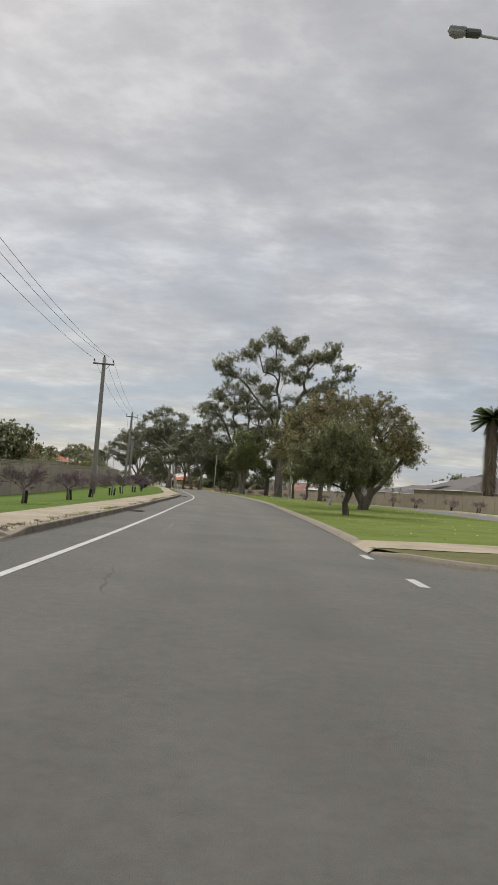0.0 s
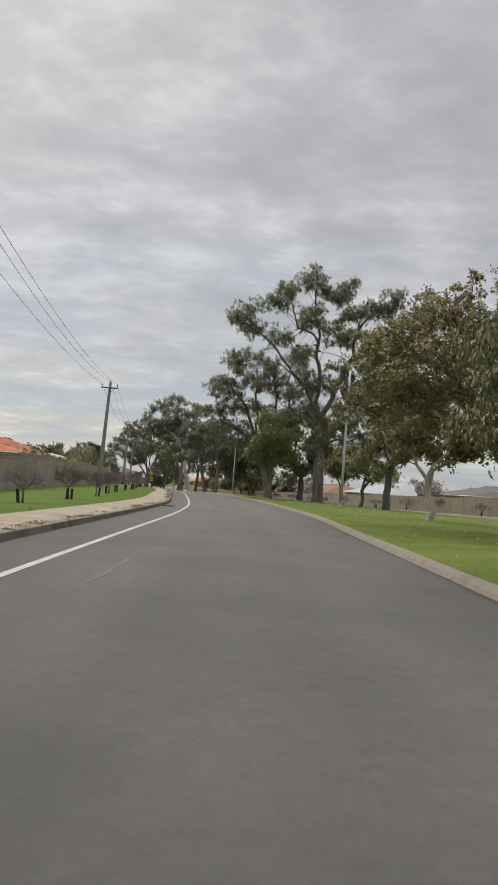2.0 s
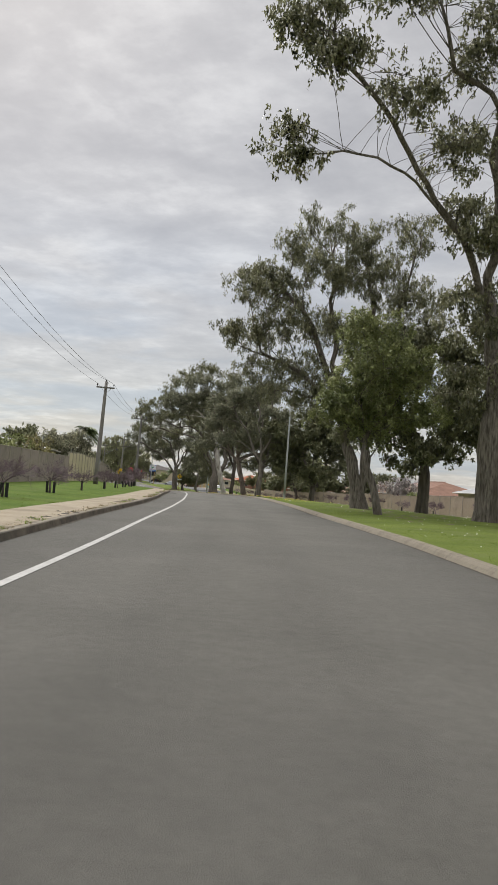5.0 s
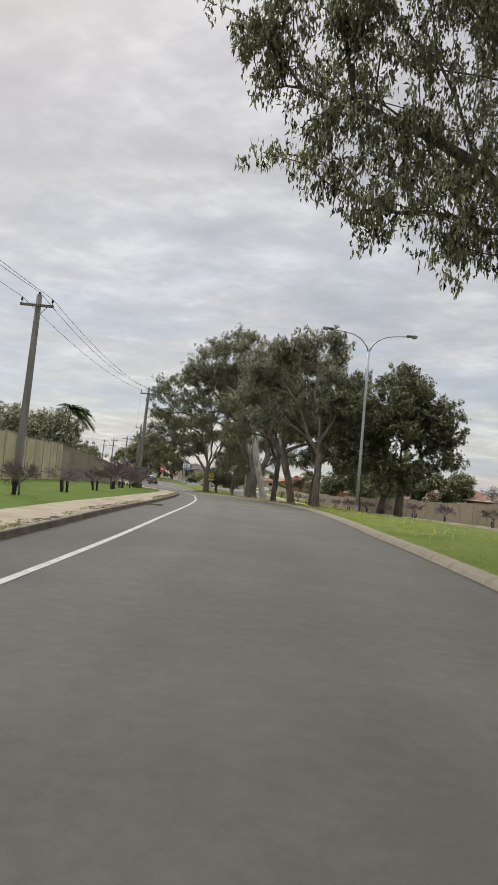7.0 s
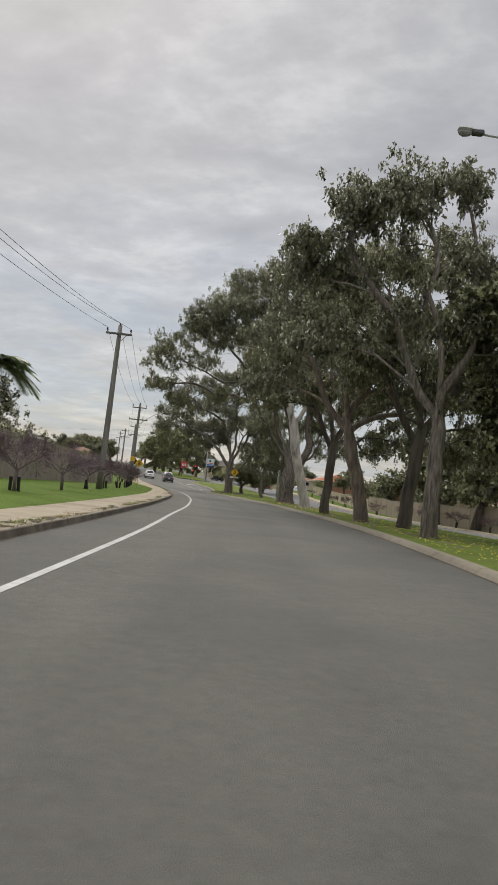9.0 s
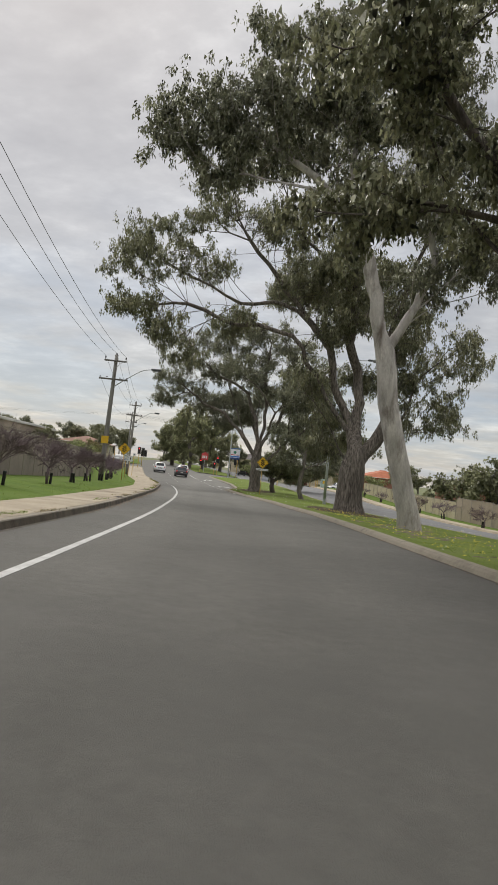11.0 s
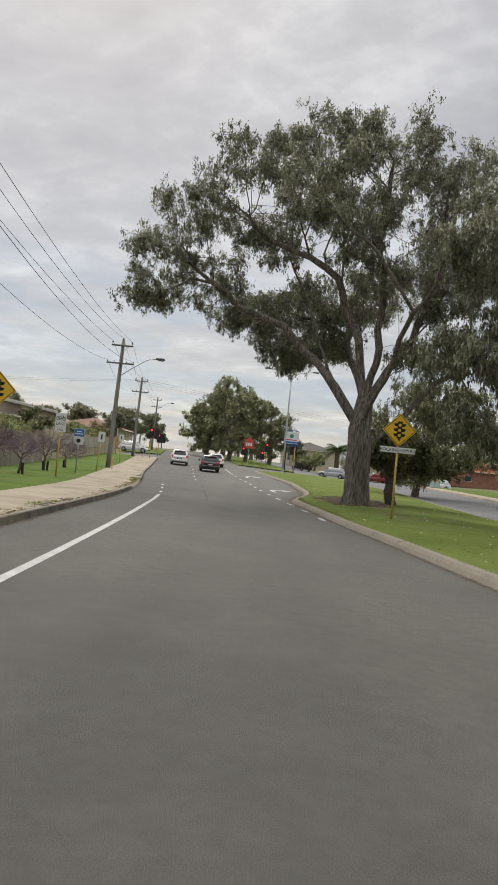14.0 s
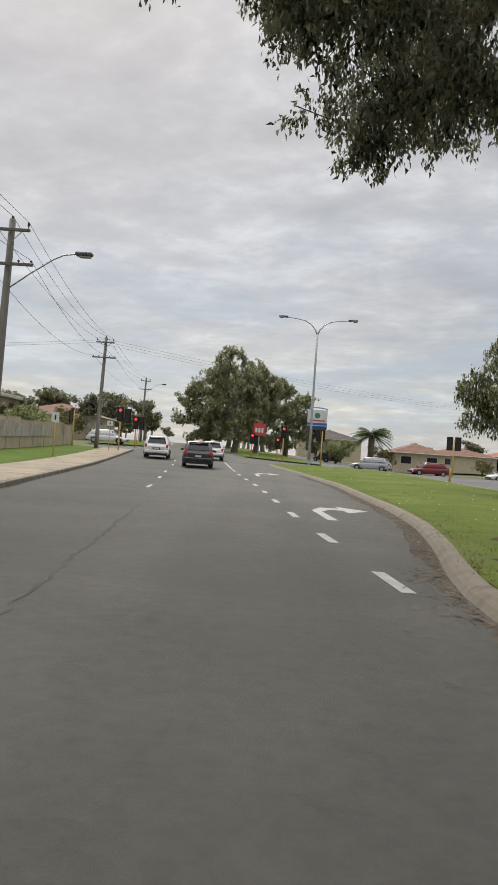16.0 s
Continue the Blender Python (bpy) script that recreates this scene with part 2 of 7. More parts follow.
LEAF_SHAG = material("shaggy_leaf", (0.123, 0.133, 0.058), (0.276, 0.276, 0.123), 1.3, 0.5, 0, by_island=0.25, through_light=0.3, spec=0.3)
LEAF_OLIVE = material("olive_yellow_leaf", (0.199, 0.181, 0.072), (0.385, 0.353, 0.150), 0.9, 0.55, 0, by_island=0.28, stain=(0.230, 0.155, 0.085), stain_scale=0.45, through_light=0.28)
LEAF_FLECK = material("flecked_leaf", (0.270, 0.282, 0.178), (0.458, 0.448, 0.291), 1.2, 0.6, 0, by_island=0.9, stain=(0.50, 0.46, 0.36), stain_scale=7.0, through_light=0.25, spec=0.3)
LEAF_GREEN = material("green_leaf", (0.187, 0.224, 0.084), (0.456, 0.489, 0.205), 0.9, 0.45, 0, by_island=0.28, through_light=0.28, spec=0.3)
TWIG = material("bare_twig", (0.123, 0.088, 0.100), (0.218, 0.162, 0.180), 2, 0.9, 0)
BLOSSOM = material("pale_blossom", (0.52, 0.45, 0.44), (0.70, 0.64, 0.62), 2, 0.8, 0, by_island=0.25)
POLE_WOOD = material("weathered_pole", (0.175, 0.165, 0.150), (0.32, 0.31, 0.29), 6.0, 0.9, 0.7, 30, stretch=(1, 1, 0.06), relief=0.02, stain=(0.13, 0.115, 0.095), stain_scale=1.2)
ARM_WOOD = material("crossarm_timber", (0.12, 0.11, 0.10), (0.19, 0.18, 0.165), 2, 0.95, 0.4, 20)
GALV = material("galvanised_steel", (0.40, 0.42, 0.43), (0.52, 0.54, 0.55), 1.5, 0.5, 0.05, 40, metal=0.35)
LAMP_GREY = plain("lamp_housing", (0.09, 0.095, 0.10), 0.5)
GLASS_LAMP = plain("lamp_lens", (0.26, 0.26, 0.26), 0.35)
LAMP_PALE = plain("lamp_canopy", (0.42, 0.43, 0.43), 0.5)
WIRE = plain("cable", (0.10, 0.10, 0.105), 0.6)
PORCELAIN = plain("insulator_brown", (0.05, 0.035, 0.03), 0.3)
FENCE_GREY = material("fence_panel_grey", (0.285, 0.236, 0.214), (0.355, 0.298, 0.272), 0.7, 0.85, 0.15, 30, stain=(0.17, 0.15, 0.13), stain_scale=0.7, by_object=0.10)
FENCE_CREAM = material("fence_panel_cream", (0.50, 0.43, 0.29), (0.60, 0.53, 0.37), 0.7, 0.8, 0.1, 30, stain=(0.38, 0.33, 0.24), stain_scale=0.8, by_object=0.07)
WALL_SAND = material("sand_masonry", (0.40, 0.335, 0.24), (0.50, 0.43, 0.32), 1.2, 0.9, 0.4, 40, stain=(0.33, 0.28, 0.21), stain_scale=0.7)
MURAL = material("faded_mural", (0.26, 0.245, 0.22), (0.46, 0.44, 0.41), 3.5, 0.9, 0.3, 30, stain=(0.33, 0.25, 0.16), stain_scale=2.5, by_object=0.1, stretch=(1, 1, 0.35))
FENCE_TAN = material("fence_panel_tan", (0.33, 0.27, 0.20), (0.42, 0.35, 0.265), 0.6, 0.85, 0.1, 30, stain=(0.25, 0.21, 0.16), stain_scale=0.6, by_object=0.08)
FENCE_POST = material("fence_post", (0.30, 0.265, 0.22), (0.38, 0.34, 0.285), 1.5, 0.85, 0.1, 30)
GUARD = material("black_guard", (0.018, 0.018, 0.018), (0.032, 0.032, 0.032), 4, 0.8, 0.2, 30)
YELLOW = material("sign_yellow", (0.72, 0.44, 0.020), (0.80, 0.50, 0.030), 2, 0.45, 0)
POST_YELLOW = material("post_yellow", (0.60, 0.40, 0.12), (0.70, 0.48, 0.17), 3, 0.6, 0.05, 30, stain=(0.42, 0.30, 0.14), stain_scale=2)
BLACK = plain("sign_black", (0.015, 0.015, 0.015), 0.5)
WHITE_SIGN = material("sign_white", (0.66, 0.67, 0.67), (0.74, 0.75, 0.75), 2, 0.4, 0)
BLUE_SIGN = plain("sign_blue", (0.03, 0.17, 0.50), 0.4)
RED_SIGN = plain("sign_red", (0.55, 0.07, 0.07), 0.45)
TILE_GREY = material("roof_tile_grey", (0.115, 0.100, 0.094), (0.165, 0.146, 0.138), 1.2, 0.85, 0.3, 12)
TILE_ORANGE = material("roof_tile_terracotta", (0.36, 0.11, 0.05), (0.46, 0.16, 0.08), 1.2, 0.85, 0.3, 12)
TILE_BROWN = material("roof_tile_brown", (0.22, 0.12, 0.085), (0.30, 0.17, 0.12), 1.2, 0.85, 0.3, 12)
ROOF_WHITE = material("roof_sheet_pale", (0.38, 0.39, 0.40), (0.47, 0.48, 0.48), 0.8, 0.5, 0.1, 20)
BRICK_CREAM = material("house_brick_cream", (0.50, 0.43, 0.32), (0.60, 0.53, 0.41), 1.5, 0.9, 0.2, 30)
BRICK_RED = material("house_brick_red", (0.26, 0.12, 0.08), (0.34, 0.17, 0.12), 1.5, 0.9, 0.2, 30)
RENDER_WALL = material("wall_render_tan", (0.30, 0.245, 0.19), (0.37, 0.31, 0.245), 0.4, 0.9, 0.1, 30, stain=(0.24, 0.20, 0.16), stain_scale=0.3)
GLASS_DARK = plain("window_glass", (0.02, 0.025, 0.03), 0.06)
GUTTER = plain("gutter_pale", (0.55, 0.54, 0.50), 0.5)
PALM_FIBRE = material("palm_fibre", (0.13, 0.10, 0.07), (0.24, 0.19, 0.14), 3, 1.0, 0.9, 12, stretch=(1, 1, 0.3))
PALM_LEAF = material("palm_leaf", (0.090, 0.128, 0.038), (0.165, 0.210, 0.075), 1.5, 0.5, 0, by_island=0.3, through_light=0.2)


# ---- mesh tools ----
class Solid:
    """Collects vertices and faces of one part."""

    def __init__(self):
        self.v, self.f = [], []

    def add(self, verts, faces):
        k = len(self.v)
        self.v += [tuple(p) for p in verts]
        self.f += [tuple(i + k for i in f) for f in faces]
        return self

    def box(self, x0, x1, y0, y1, z0, z1, b=0.0, m=None):
        """A box with chamfered upright edges and top."""
        if b <= 0:
            vs = [(x, y, z) for z in (z0, z1) for x, y in ((x0, y0), (x1, y0), (x1, y1), (x0, y1))]
            fs = [(3, 2, 1, 0), (4, 5, 6, 7)] + [(i, (i + 1) % 4, 4 + (i + 1) % 4, 4 + i) for i in range(4)]
        else:
            def ring(z, k):
                c = b
                return [(x0 + c, y0 + k, z), (x1 - c, y0 + k, z), (x1 - k, y0 + c, z), (x1 - k, y1 - c, z), (x1 - c, y1 - k, z), (x0 + c, y1 - k, z), (x0 + k, y1 - c, z), (x0 + k, y0 + c, z)]
            vs = ring(z0 + b, 0) + ring(z1 - b, 0) + ring(z1, b * 0.9) + ring(z0, b * 0.9)
            fs = []
            for a, c in ((0, 8), (8, 16), (24, 0)):
                fs += [(a + i, a + (i + 1) % 8, c + (i + 1) % 8, c + i) for i in range(8)]
            fs += [tuple(range(16, 24)), tuple(range(31, 23, -1))]
        if m is not None:
            vs = [m @ Vector(p) for p in vs]
        return self.add(vs, fs)

    def tube(self, pts, radii, n=8, cap=True):
        pts = [Vector(p) for p in pts]
        k = len(self.v)
        side = None
        for i, p in enumerate(pts):
            d = (pts[min(i + 1, len(pts) - 1)] - pts[max(i - 1, 0)])
            d = d.normalized() if d.length > 1e-9 else Vector((0, 0, 1))
            if side is None:
                side = d.orthogonal().normalized()
            side = side - d * side.dot(d)
            side = side.normalized() if side.length > 1e-6 else d.orthogonal().normalized()
            other = d.cross(side)
            r = radii[i] if hasattr(radii, "__len__") else radii
            for j in range(n):
                a = 2 * math.pi * j / n
                q = p + side * (r * math.cos(a)) + other * (r * math.sin(a))
                self.v.append((q.x, q.y, q.z))
        for i in range(len(pts) - 1):
            for j in range(n):
                a, b = k + i * n + j, k + i * n + (j + 1) % n
                self.f.append((a, b, b + n, a + n))
        if cap:
            self.f.append(tuple(k + j for j in range(n - 1, -1, -1)))
            e = k + (len(pts) - 1) * n
            self.f.append(tuple(e + j for j in range(n)))
        return self

    def mesh(self, name, mat, smooth=False):
        me = bpy.data.meshes.new(name)
        me.from_pydata(self.v, [], self.f)
        if mat:
            me.materials.append(mat)
        if smooth:
            me.polygons.foreach_set("use_smooth", [True] * len(me.polygons))
        me.update()
        return me


def part(name, solid, mat, parent=None, label="", smooth=False, kind=""):
    ob = new(name, solid.mesh(name, mat, smooth))
    ob.parent = parent
    return tagged(ob, label=label, kind=kind)


def thing(name, at, label, category, group="", turn=0.0):
    ob = new(name)
    ob.matrix_basis = Matrix.Translation(at) @ Matrix.Rotation(turn, 4, "Z")
    return tagged(ob, label=label, category=category, group=group)


def structure(name, solid, mat, label, smooth=False):
    return tagged(part(name, solid, mat, None, smooth=smooth), label=label, category=name.split("_")[0], kind="structure")


# ---- the plan: s runs along the road, d to its right ----
AXIS = [(0, -60), (0, 0), (-0.12, 13.96), (-0.49, 27.94), (-1.03, 42.14), (-1.46, 52.07), (-2.45, 67.4), (-3.9, 82.08), (-5.83, 98.3), (-7.78, 111.37), (-10.63, 127.22), (-13.7, 142.0), (-17.1, 155.99), (-21.87, 172.21), (-26.03, 185.03), (-30.18, 197.77), (-35.94, 215.69)]
_d = Vector((-35.94 + 30.18, 215.69 - 197.77)).normalized()
AXIS += [(-35.94 + _d.x * k, 215.69 + _d.y * k) for k in (60, 200, 600, 3800)]
_a = np.array(AXIS, float)
_s = np.r_[0, np.cumsum(np.hypot(*np.diff(_a, axis=0).T))] - 60.0
# smooth axis sampled every metre
_sm = np.arange(-60, 1000, 1.0)
_px, _py = np.interp(_sm, _s, _a[:, 0]), np.interp(_sm, _s, _a[:, 1])
_k = np.ones(9) / 9
_px[4:-4], _py[4:-4] = np.convolve(_px, _k, "valid"), np.convolve(_py, _k, "valid")
_hx, _hy = np.gradient(_px), np.gradient(_py)
_hx[8:-8], _hy[8:-8] = np.convolve(_hx, np.ones(17) / 17, "valid"), np.convolve(_hy, np.ones(17) / 17, "valid")
_n = np.hypot(_hx, _hy)
_hx, _hy = _hx / _n, _hy / _n


def axis(s):
    """Place and heading of the road axis at s; straight beyond its ends."""
    c = min(max(s, -60), 998)
    x, y, hx, hy = (float(np.interp(c, _sm, q)) for q in (_px, _py, _hx, _hy))
    return x + hx * (s - c), y + hy * (s - c), hx, hy


def table(rows, soft=0.0):
    """A line through rows of (s, value), rounded at the joints over soft metres."""
    xs, ys = [r[0] for r in rows], [r[1] for r in rows]
    if not soft:
        return lambda s: float(np.interp(s, xs, ys))
    k = np.linspace(-soft, soft, 7)
    return lambda s: float(np.interp(s + k, xs, ys).mean())


LEVEL = table([(-60, 0), (80, 0), (100, .05), (120, .05), (140, -.1), (160, -.41), (180, -.76), (200, -1.14), (216, -1.4), (232, -1.46), (244, -1.45), (256, -1.22), (264, -.98), (272, -.72), (285, -.35), (300, 0), (320, .35), (350, .7), (400, 1.0), (460, 1.3), (700, 2.2), (4000, 2.4)], 6)
KL = table([(-60, -3.9), (14, -3.9), (33, -3.8), (46, -3.75), (57, -3.5), (67, -3.3), (80, -3.6), (90, -3.92), (104, -3.75), (120, -3.9), (130, -3.75), (147, -3.6), (160, -3.5), (171, -3.2), (184, -3.25), (198, -3.35), (210, -3.85), (222, -4.4), (228, -5.05), (238, -6.3), (247, -7.6), (268, -9.8), (283, -11.3), (330, -16.3), (1000, -86)], 5)
KR = table([(-60, 3.0), (16, 2.95), (18.5, 3.1), (30, 3.35), (50, 3.55), (60, 3.95), (88, 4.0), (101, 3.45), (119, 3.6), (130, 4.0), (137, 4.2), (150, 4.4), (171, 4.22), (186, 4.3), (191, 4.0), (199, 3.9), (203, 3.5), (210, 3.08), (214, 2.7), (220, 2.4), (226.3, 1.95), (228, 2.15), (231, 2.7), (234.8, 3.2), (239.5, 3.45), (252, 3.35), (258, 2.8), (268, 1.5), (276, 0.5), (330, -5), (1000, -75)], 1.2)
FN = table([(-60, 17), (0, 17), (60, 18.5), (90, 18), (115, 15.2), (147, 13.4), (175, 11.6), (200, 11), (221, 11.4), (245, 11.4), (258, 11), (275, 9.5), (300, 6.5), (1000, -66)], 6)
FF = table([(-60, 29), (60, 30), (90, 28.5), (105, 26.5), (136, 23), (170, 21.5), (200, 21.5), (231, 22.5), (244, 22.5), (280, 23), (1000, -50)])
WL = table([(-60, -11.9), (75, -12.1), (130, -11.8), (150, -11.4), (170, -10.6), (193, -9.8), (215, -10.2), (240, -13.8), (256, -16.6), (286, -17.3), (1000, -90)], 6)
RISE_R = table([(-60, .3), (75, .4), (105, 0), (136, -.5), (200, -.65), (231, -.15), (250, .35), (280, .5), (400, .5)])
RISE_L = table([(-60, -.3), (40, -.4), (75, 0), (130, .2), (150, .35), (193, .15), (230, 0), (280, .2), (400, .3)])
TILT = table([(-60, 0), (250, 0), (268, -.010), (280, -.028), (289, -.05), (300, -.064), (1000, -.064)], 4)
PATH_W = 1.65
PW = table([(-80, PATH_W), (203, PATH_W), (214, 2.1), (232, 2.7), (290, 2.8)], 3)


def flat_at(s, d):
    x, y, hx, hy = axis(s)
    return x + hy * d, y - hx * d


def base(s, d):
    """The road's height: it falls to the right at the junction."""
    return LEVEL(flat_at(s, d)[1]) + TILT(s) * min(max(d + 10, 0), 35)


def height(s, d):
    """The surface's height at a place in the plan."""
    z, l, r, n = base(s, d), KL(s), KR(s), FN(s)
    if d < l:
        return z + 0.13 + RISE_L(s) * min(max((l - PW(s) - d) / 6.5, 0), 1.6)
    if d > r:
        z += RISE_R(s) * min((d - r) / (25 - r), 1.3)
        return z + (0.0 if n < d < n + 7 else 0.12)
    return z


KH = table([(-80, 0.12), (12.9, 0.12), (13.8, 1), (223.6, 1), (224.6, 0.15), (231.0, 0.15), (232.4, 1), (300, 1)], 0.3)


def spot(s, d, up=0.0):
    x, y = flat_at(s, d)
    return Vector((x, y, height(s, d) + up))


def heading(s):
    _, _, hx, hy = axis(s)
    return math.atan2(-hx, hy)


def strip(stations, lines):
    """A sheet along the road: lines are (offset function, height function) from left to right."""
    o = Solid()
    n = len(lines)
    for s in stations:
        for df, zf in lines:
            d = df(s)
            x, y = flat_at(s, d)
            o.v.append((x, y, zf(s, d)))
    for i in range(len(stations) - 1):
        for j in range(n - 1):
            a = i * n + j
            o.f.append((a, a + 1, a + 1 + n, a + n))
    return o


def steps(a, b, ds):
    n = max(1, int(math.ceil((b - a) / ds)))
    return [a + (b - a) * i / n for i in range(n + 1)]


def roadz(lift=0.0):
    return lambda s, d: base(s, d) + lift


def farz(lift=0.0):
    return lambda s, d: base(s, d) + RISE_R(s) * min((d - KR(s)) / (25 - KR(s)), 1.3) + lift


# ---- ground, road, kerbs, grass ----
S_ALL = steps(-80, 320, 2.0) + steps(325, 700, 12)[1:]
far_s = steps(-400, -80, 40)[:-1] + steps(-80, 420, 10)[:-1] + steps(420, 3600, 120)
far_d = [-600, -420, -260, -160, -100, -60, -35, -20, -14, -8, 0, 8, 16, 24, 34, 50, 80, 140, 240, 400, 600]


def low_ground(s, d):
    x, y = flat_at(s, d)
    k = RISE_R(s) if d > 0 else RISE_L(s)
    return base(s, d) + k * min(abs(d) / 20, 1) - (0.45 if -16 < d < 36 else 0.06)


structure("ground", strip(far_s, [((lambda s, d=d: d), low_ground) for d in far_d]), GROUND, "dry grassy ground reaching to the horizon")


def between(a, b, k):
    return lambda s: a(s) + (b(s) - a(s)) * k


COLS = 24
road = structure("road", strip(S_ALL, [(between(KL, KR, k / COLS), roadz()) for k in range(COLS + 1)]), ASPHALT, "worn grey asphalt carriageway with a kerb on both sides")
# how far each place lies from the middle of the running lane; the wheels have polished it
lane = road.data.attributes.new("lane", "FLOAT", "POINT")
lane.data.foreach_set("value", [KL(s) + (KR(s) - KL(s)) * k / COLS for s in S_ALL for k in range(COLS + 1)])
cross = steps(276, 308, 4)
structure("road_crossing", strip(cross, [((lambda s, d=d: d), (lambda s, d: base(s, d) - 0.006 + 0.02 * min(max(d, 0), 25))) for d in (-70, -40, -25, -12, -5, 2, 10, 18, 28, 45, 70)]), ASPHALT, "asphalt of the side street at the signals")
structure("road_opening", strip(steps(-80, 16.4, 4), [(KR, roadz()), (between(KR, FN, 0.5), farz()), (FN, farz())]), ASPHALT, "asphalt opening in the median at the side street")
structure("road_far", strip(S_ALL, [(between(FN, lambda s: FN(s) + 7, k / 3), farz()) for k in range(4)]), ASPHALT_FAR, "pale asphalt of the opposite carriageway")

# left kerb: upright face, coloured darker than the concrete top; the footpath slabs follow
kerb_s = steps(-70, 284, 0.75)
structure("kerb_face", strip(kerb_s, [(KL, roadz()), (lambda s: KL(s) - 0.03, lambda s, d: base(s, d) + 0.12 * KH(s)), (lambda s: KL(s) - 0.06, lambda s, d: base(s, d) + 0.133 * KH(s))]), KERB_DARK, "dark upright face of the concrete kerb")
structure("kerb_top", strip(kerb_s, [(lambda s: KL(s) - 0.06, lambda s, d: base(s, d) + 0.133 * KH(s)), (lambda s: KL(s) - 0.19, lambda s, d: base(s, d) + 0.137 * KH(s)), (lambda s: KL(s) - 0.2, roadz(0.0))]), KERB_GREY, "stained concrete kerb top beside the footpath")
structure("footpath", strip(steps(-70, 284, 2), [(lambda s: KL(s) - 0.2, lambda s, d: base(s, d) + 0.09 * KH(s) - 0.01), (lambda s: KL(s) - PW(s), roadz(0.09))]), DIRT, "earth bed under the footpath slabs")

# right kerb: semi-mountable
kr_s = steps(18.3, 276, 1.0)
DROP = table([(18.3, 0.5), (18.7, 1.0), (280, 1.0)])
structure("kerb_median", strip(kr_s, [(KR, roadz()), (lambda s: KR(s) + 0.05, lambda s, d: base(s, d) + 0.07 * DROP(s)), (lambda s: KR(s) + 0.11, lambda s, d: base(s, d) + 0.12 * DROP(s)), (lambda s: KR(s) + 0.25, lambda s, d: base(s, d) + 0.133 * DROP(s)), (lambda s: KR(s) + 0.27, roadz(0.0))]), KERB_GREY, "mountable concrete kerb along the grassed median", smooth=False)


def grassz(s, d):
    return height(s, d) + 0.004 * math.sin(3.1 * s + d) + 0.006 * math.sin(1.3 * d + 0.7 * s)


def mound(s, d):
    """The median bulges a little between its kerbs."""
    k = (d - KR(s)) / max(FN(s) - KR(s), 1)
    return grassz(s, d) + 0.10 * math.sin(math.pi * min(max(k, 0), 1))


structure("grass_verge", strip(steps(-70, 284, 2), [(between(lambda s: KL(s) - PW(s), lambda s: WL(s) - 1.2, k / 5), grassz) for k in range(6)]), GRASS, "lush green mown grass verge in front of the fence")
structure("grass_median", strip(steps(16.0, 276, 2), [(between(lambda s: KR(s) + 0.25, lambda s: FN(s) - 0.3, k / 6), mound) for k in range(7)]), GRASS_MEDIAN, "mown median grass dotted with small flowers")
structure("kerb_far_inner", strip(steps(14, 276, 3), [(lambda s: FN(s) - 0.32, farz(0.13)), (lambda s: FN(s) - 0.08, farz(0.13)), (FN, farz(0.0))]), KERB_GREY, "concrete kerb of the opposite carriageway")
structure("kerb_far_outer", strip(steps(-70, 270, 3), [(lambda s: FN(s) + 7, farz(0)), (lambda s: FN(s) + 7.08, farz(0.13)), (lambda s: FN(s) + 8.6, farz(0.14))]), CONCRETE_PATH, "concrete kerb and path beyond the opposite carriageway")
structure("grass_far_verge", strip(steps(-70, 270, 4), [(lambda s: FN(s) + 8.6, farz(0.12)), (between(lambda s: FN(s) + 8.6, FF, 0.5), farz(0.13)), (lambda s: FF(s) + 1.5, farz(0.12))]), GRASS, "green verge in front of the far fence")
structure("grass_beyond", strip(steps(300, 520, 10), [(lambda s: KL(s) - 40, roadz(0.1)), (lambda s: KL(s) - 2, roadz(0.13)), (lambda s: KL(s) - 0.02, roadz(0.12)), (KL, roadz())]), GRASS, "grass beside the road beyond the signals")
structure("median_beyond", strip(steps(300, 520, 10), [(KR, roadz()), (lambda s: KR(s) + 0.1, roadz(0.13)), (lambda s: KR(s) + 6, roadz(0.2)), (lambda s: FN(s) - 0.1, farz(0.12)), (FN, farz())]), GRASS_MEDIAN, "grassed median beyond the signals")
# concrete path across the median nose
structure("path_crossing", strip(steps(15.9, 18.5, 0.5), [(lambda s: KR(s) - 0.01, roadz(0.012)), (lambda s: KR(s) + 0.22, lambda s, d: mound(s, d) + 0.014), (lambda s: KR(s) + 2, lambda s, d: mound(s, d) + 0.012), (lambda s: KR(s) + 5, lambda s, d: mound(s, d) + 0.008), (lambda s: FN(s) - 0.2, lambda s, d: mound(s, d) + 0.008)]), CONCRETE_PATH, "concrete footpath crossing the median")
nose, turf = Solid(), Solid()
for i in range(40):
    d = 2.99 + (0.2 * i if i < 12 else 2.4 + 0.43 * (i - 12))
    s = 13.2 + 2.75 * max(0.0, 1 - (d - 2.99) / 2.2) ** 2
    for ds, up in ((0, 0.0), (0.05, 0.07), (0.11, 0.12), (0.25, 0.133), (0.27, 0.02)):
        x, y = flat_at(s + ds, d)
        nose.v.append((x, y, farz(up * min(1, 0.25 + i * 0.25))(s + ds, d)))
    for k in range(4):
        q = s + 0.24 + max(16.1 - s - 0.24, 0.01) * k / 3
        x, y = flat_at(q, d)
        turf.v.append((x, y, farz(0.124)(q, d) * (1 - k / 3) + mound(q, d) * k / 3))
    if i:
        nose.f += [(5 * i - 5 + k, 5 * i - 4 + k, 5 * i + 1 + k, 5 * i + k) for k in range(4)]
        turf.f += [(4 * i - 4 + k, 4 * i - 3 + k, 4 * i + 1 + k, 4 * i + k) for k in range(3)]
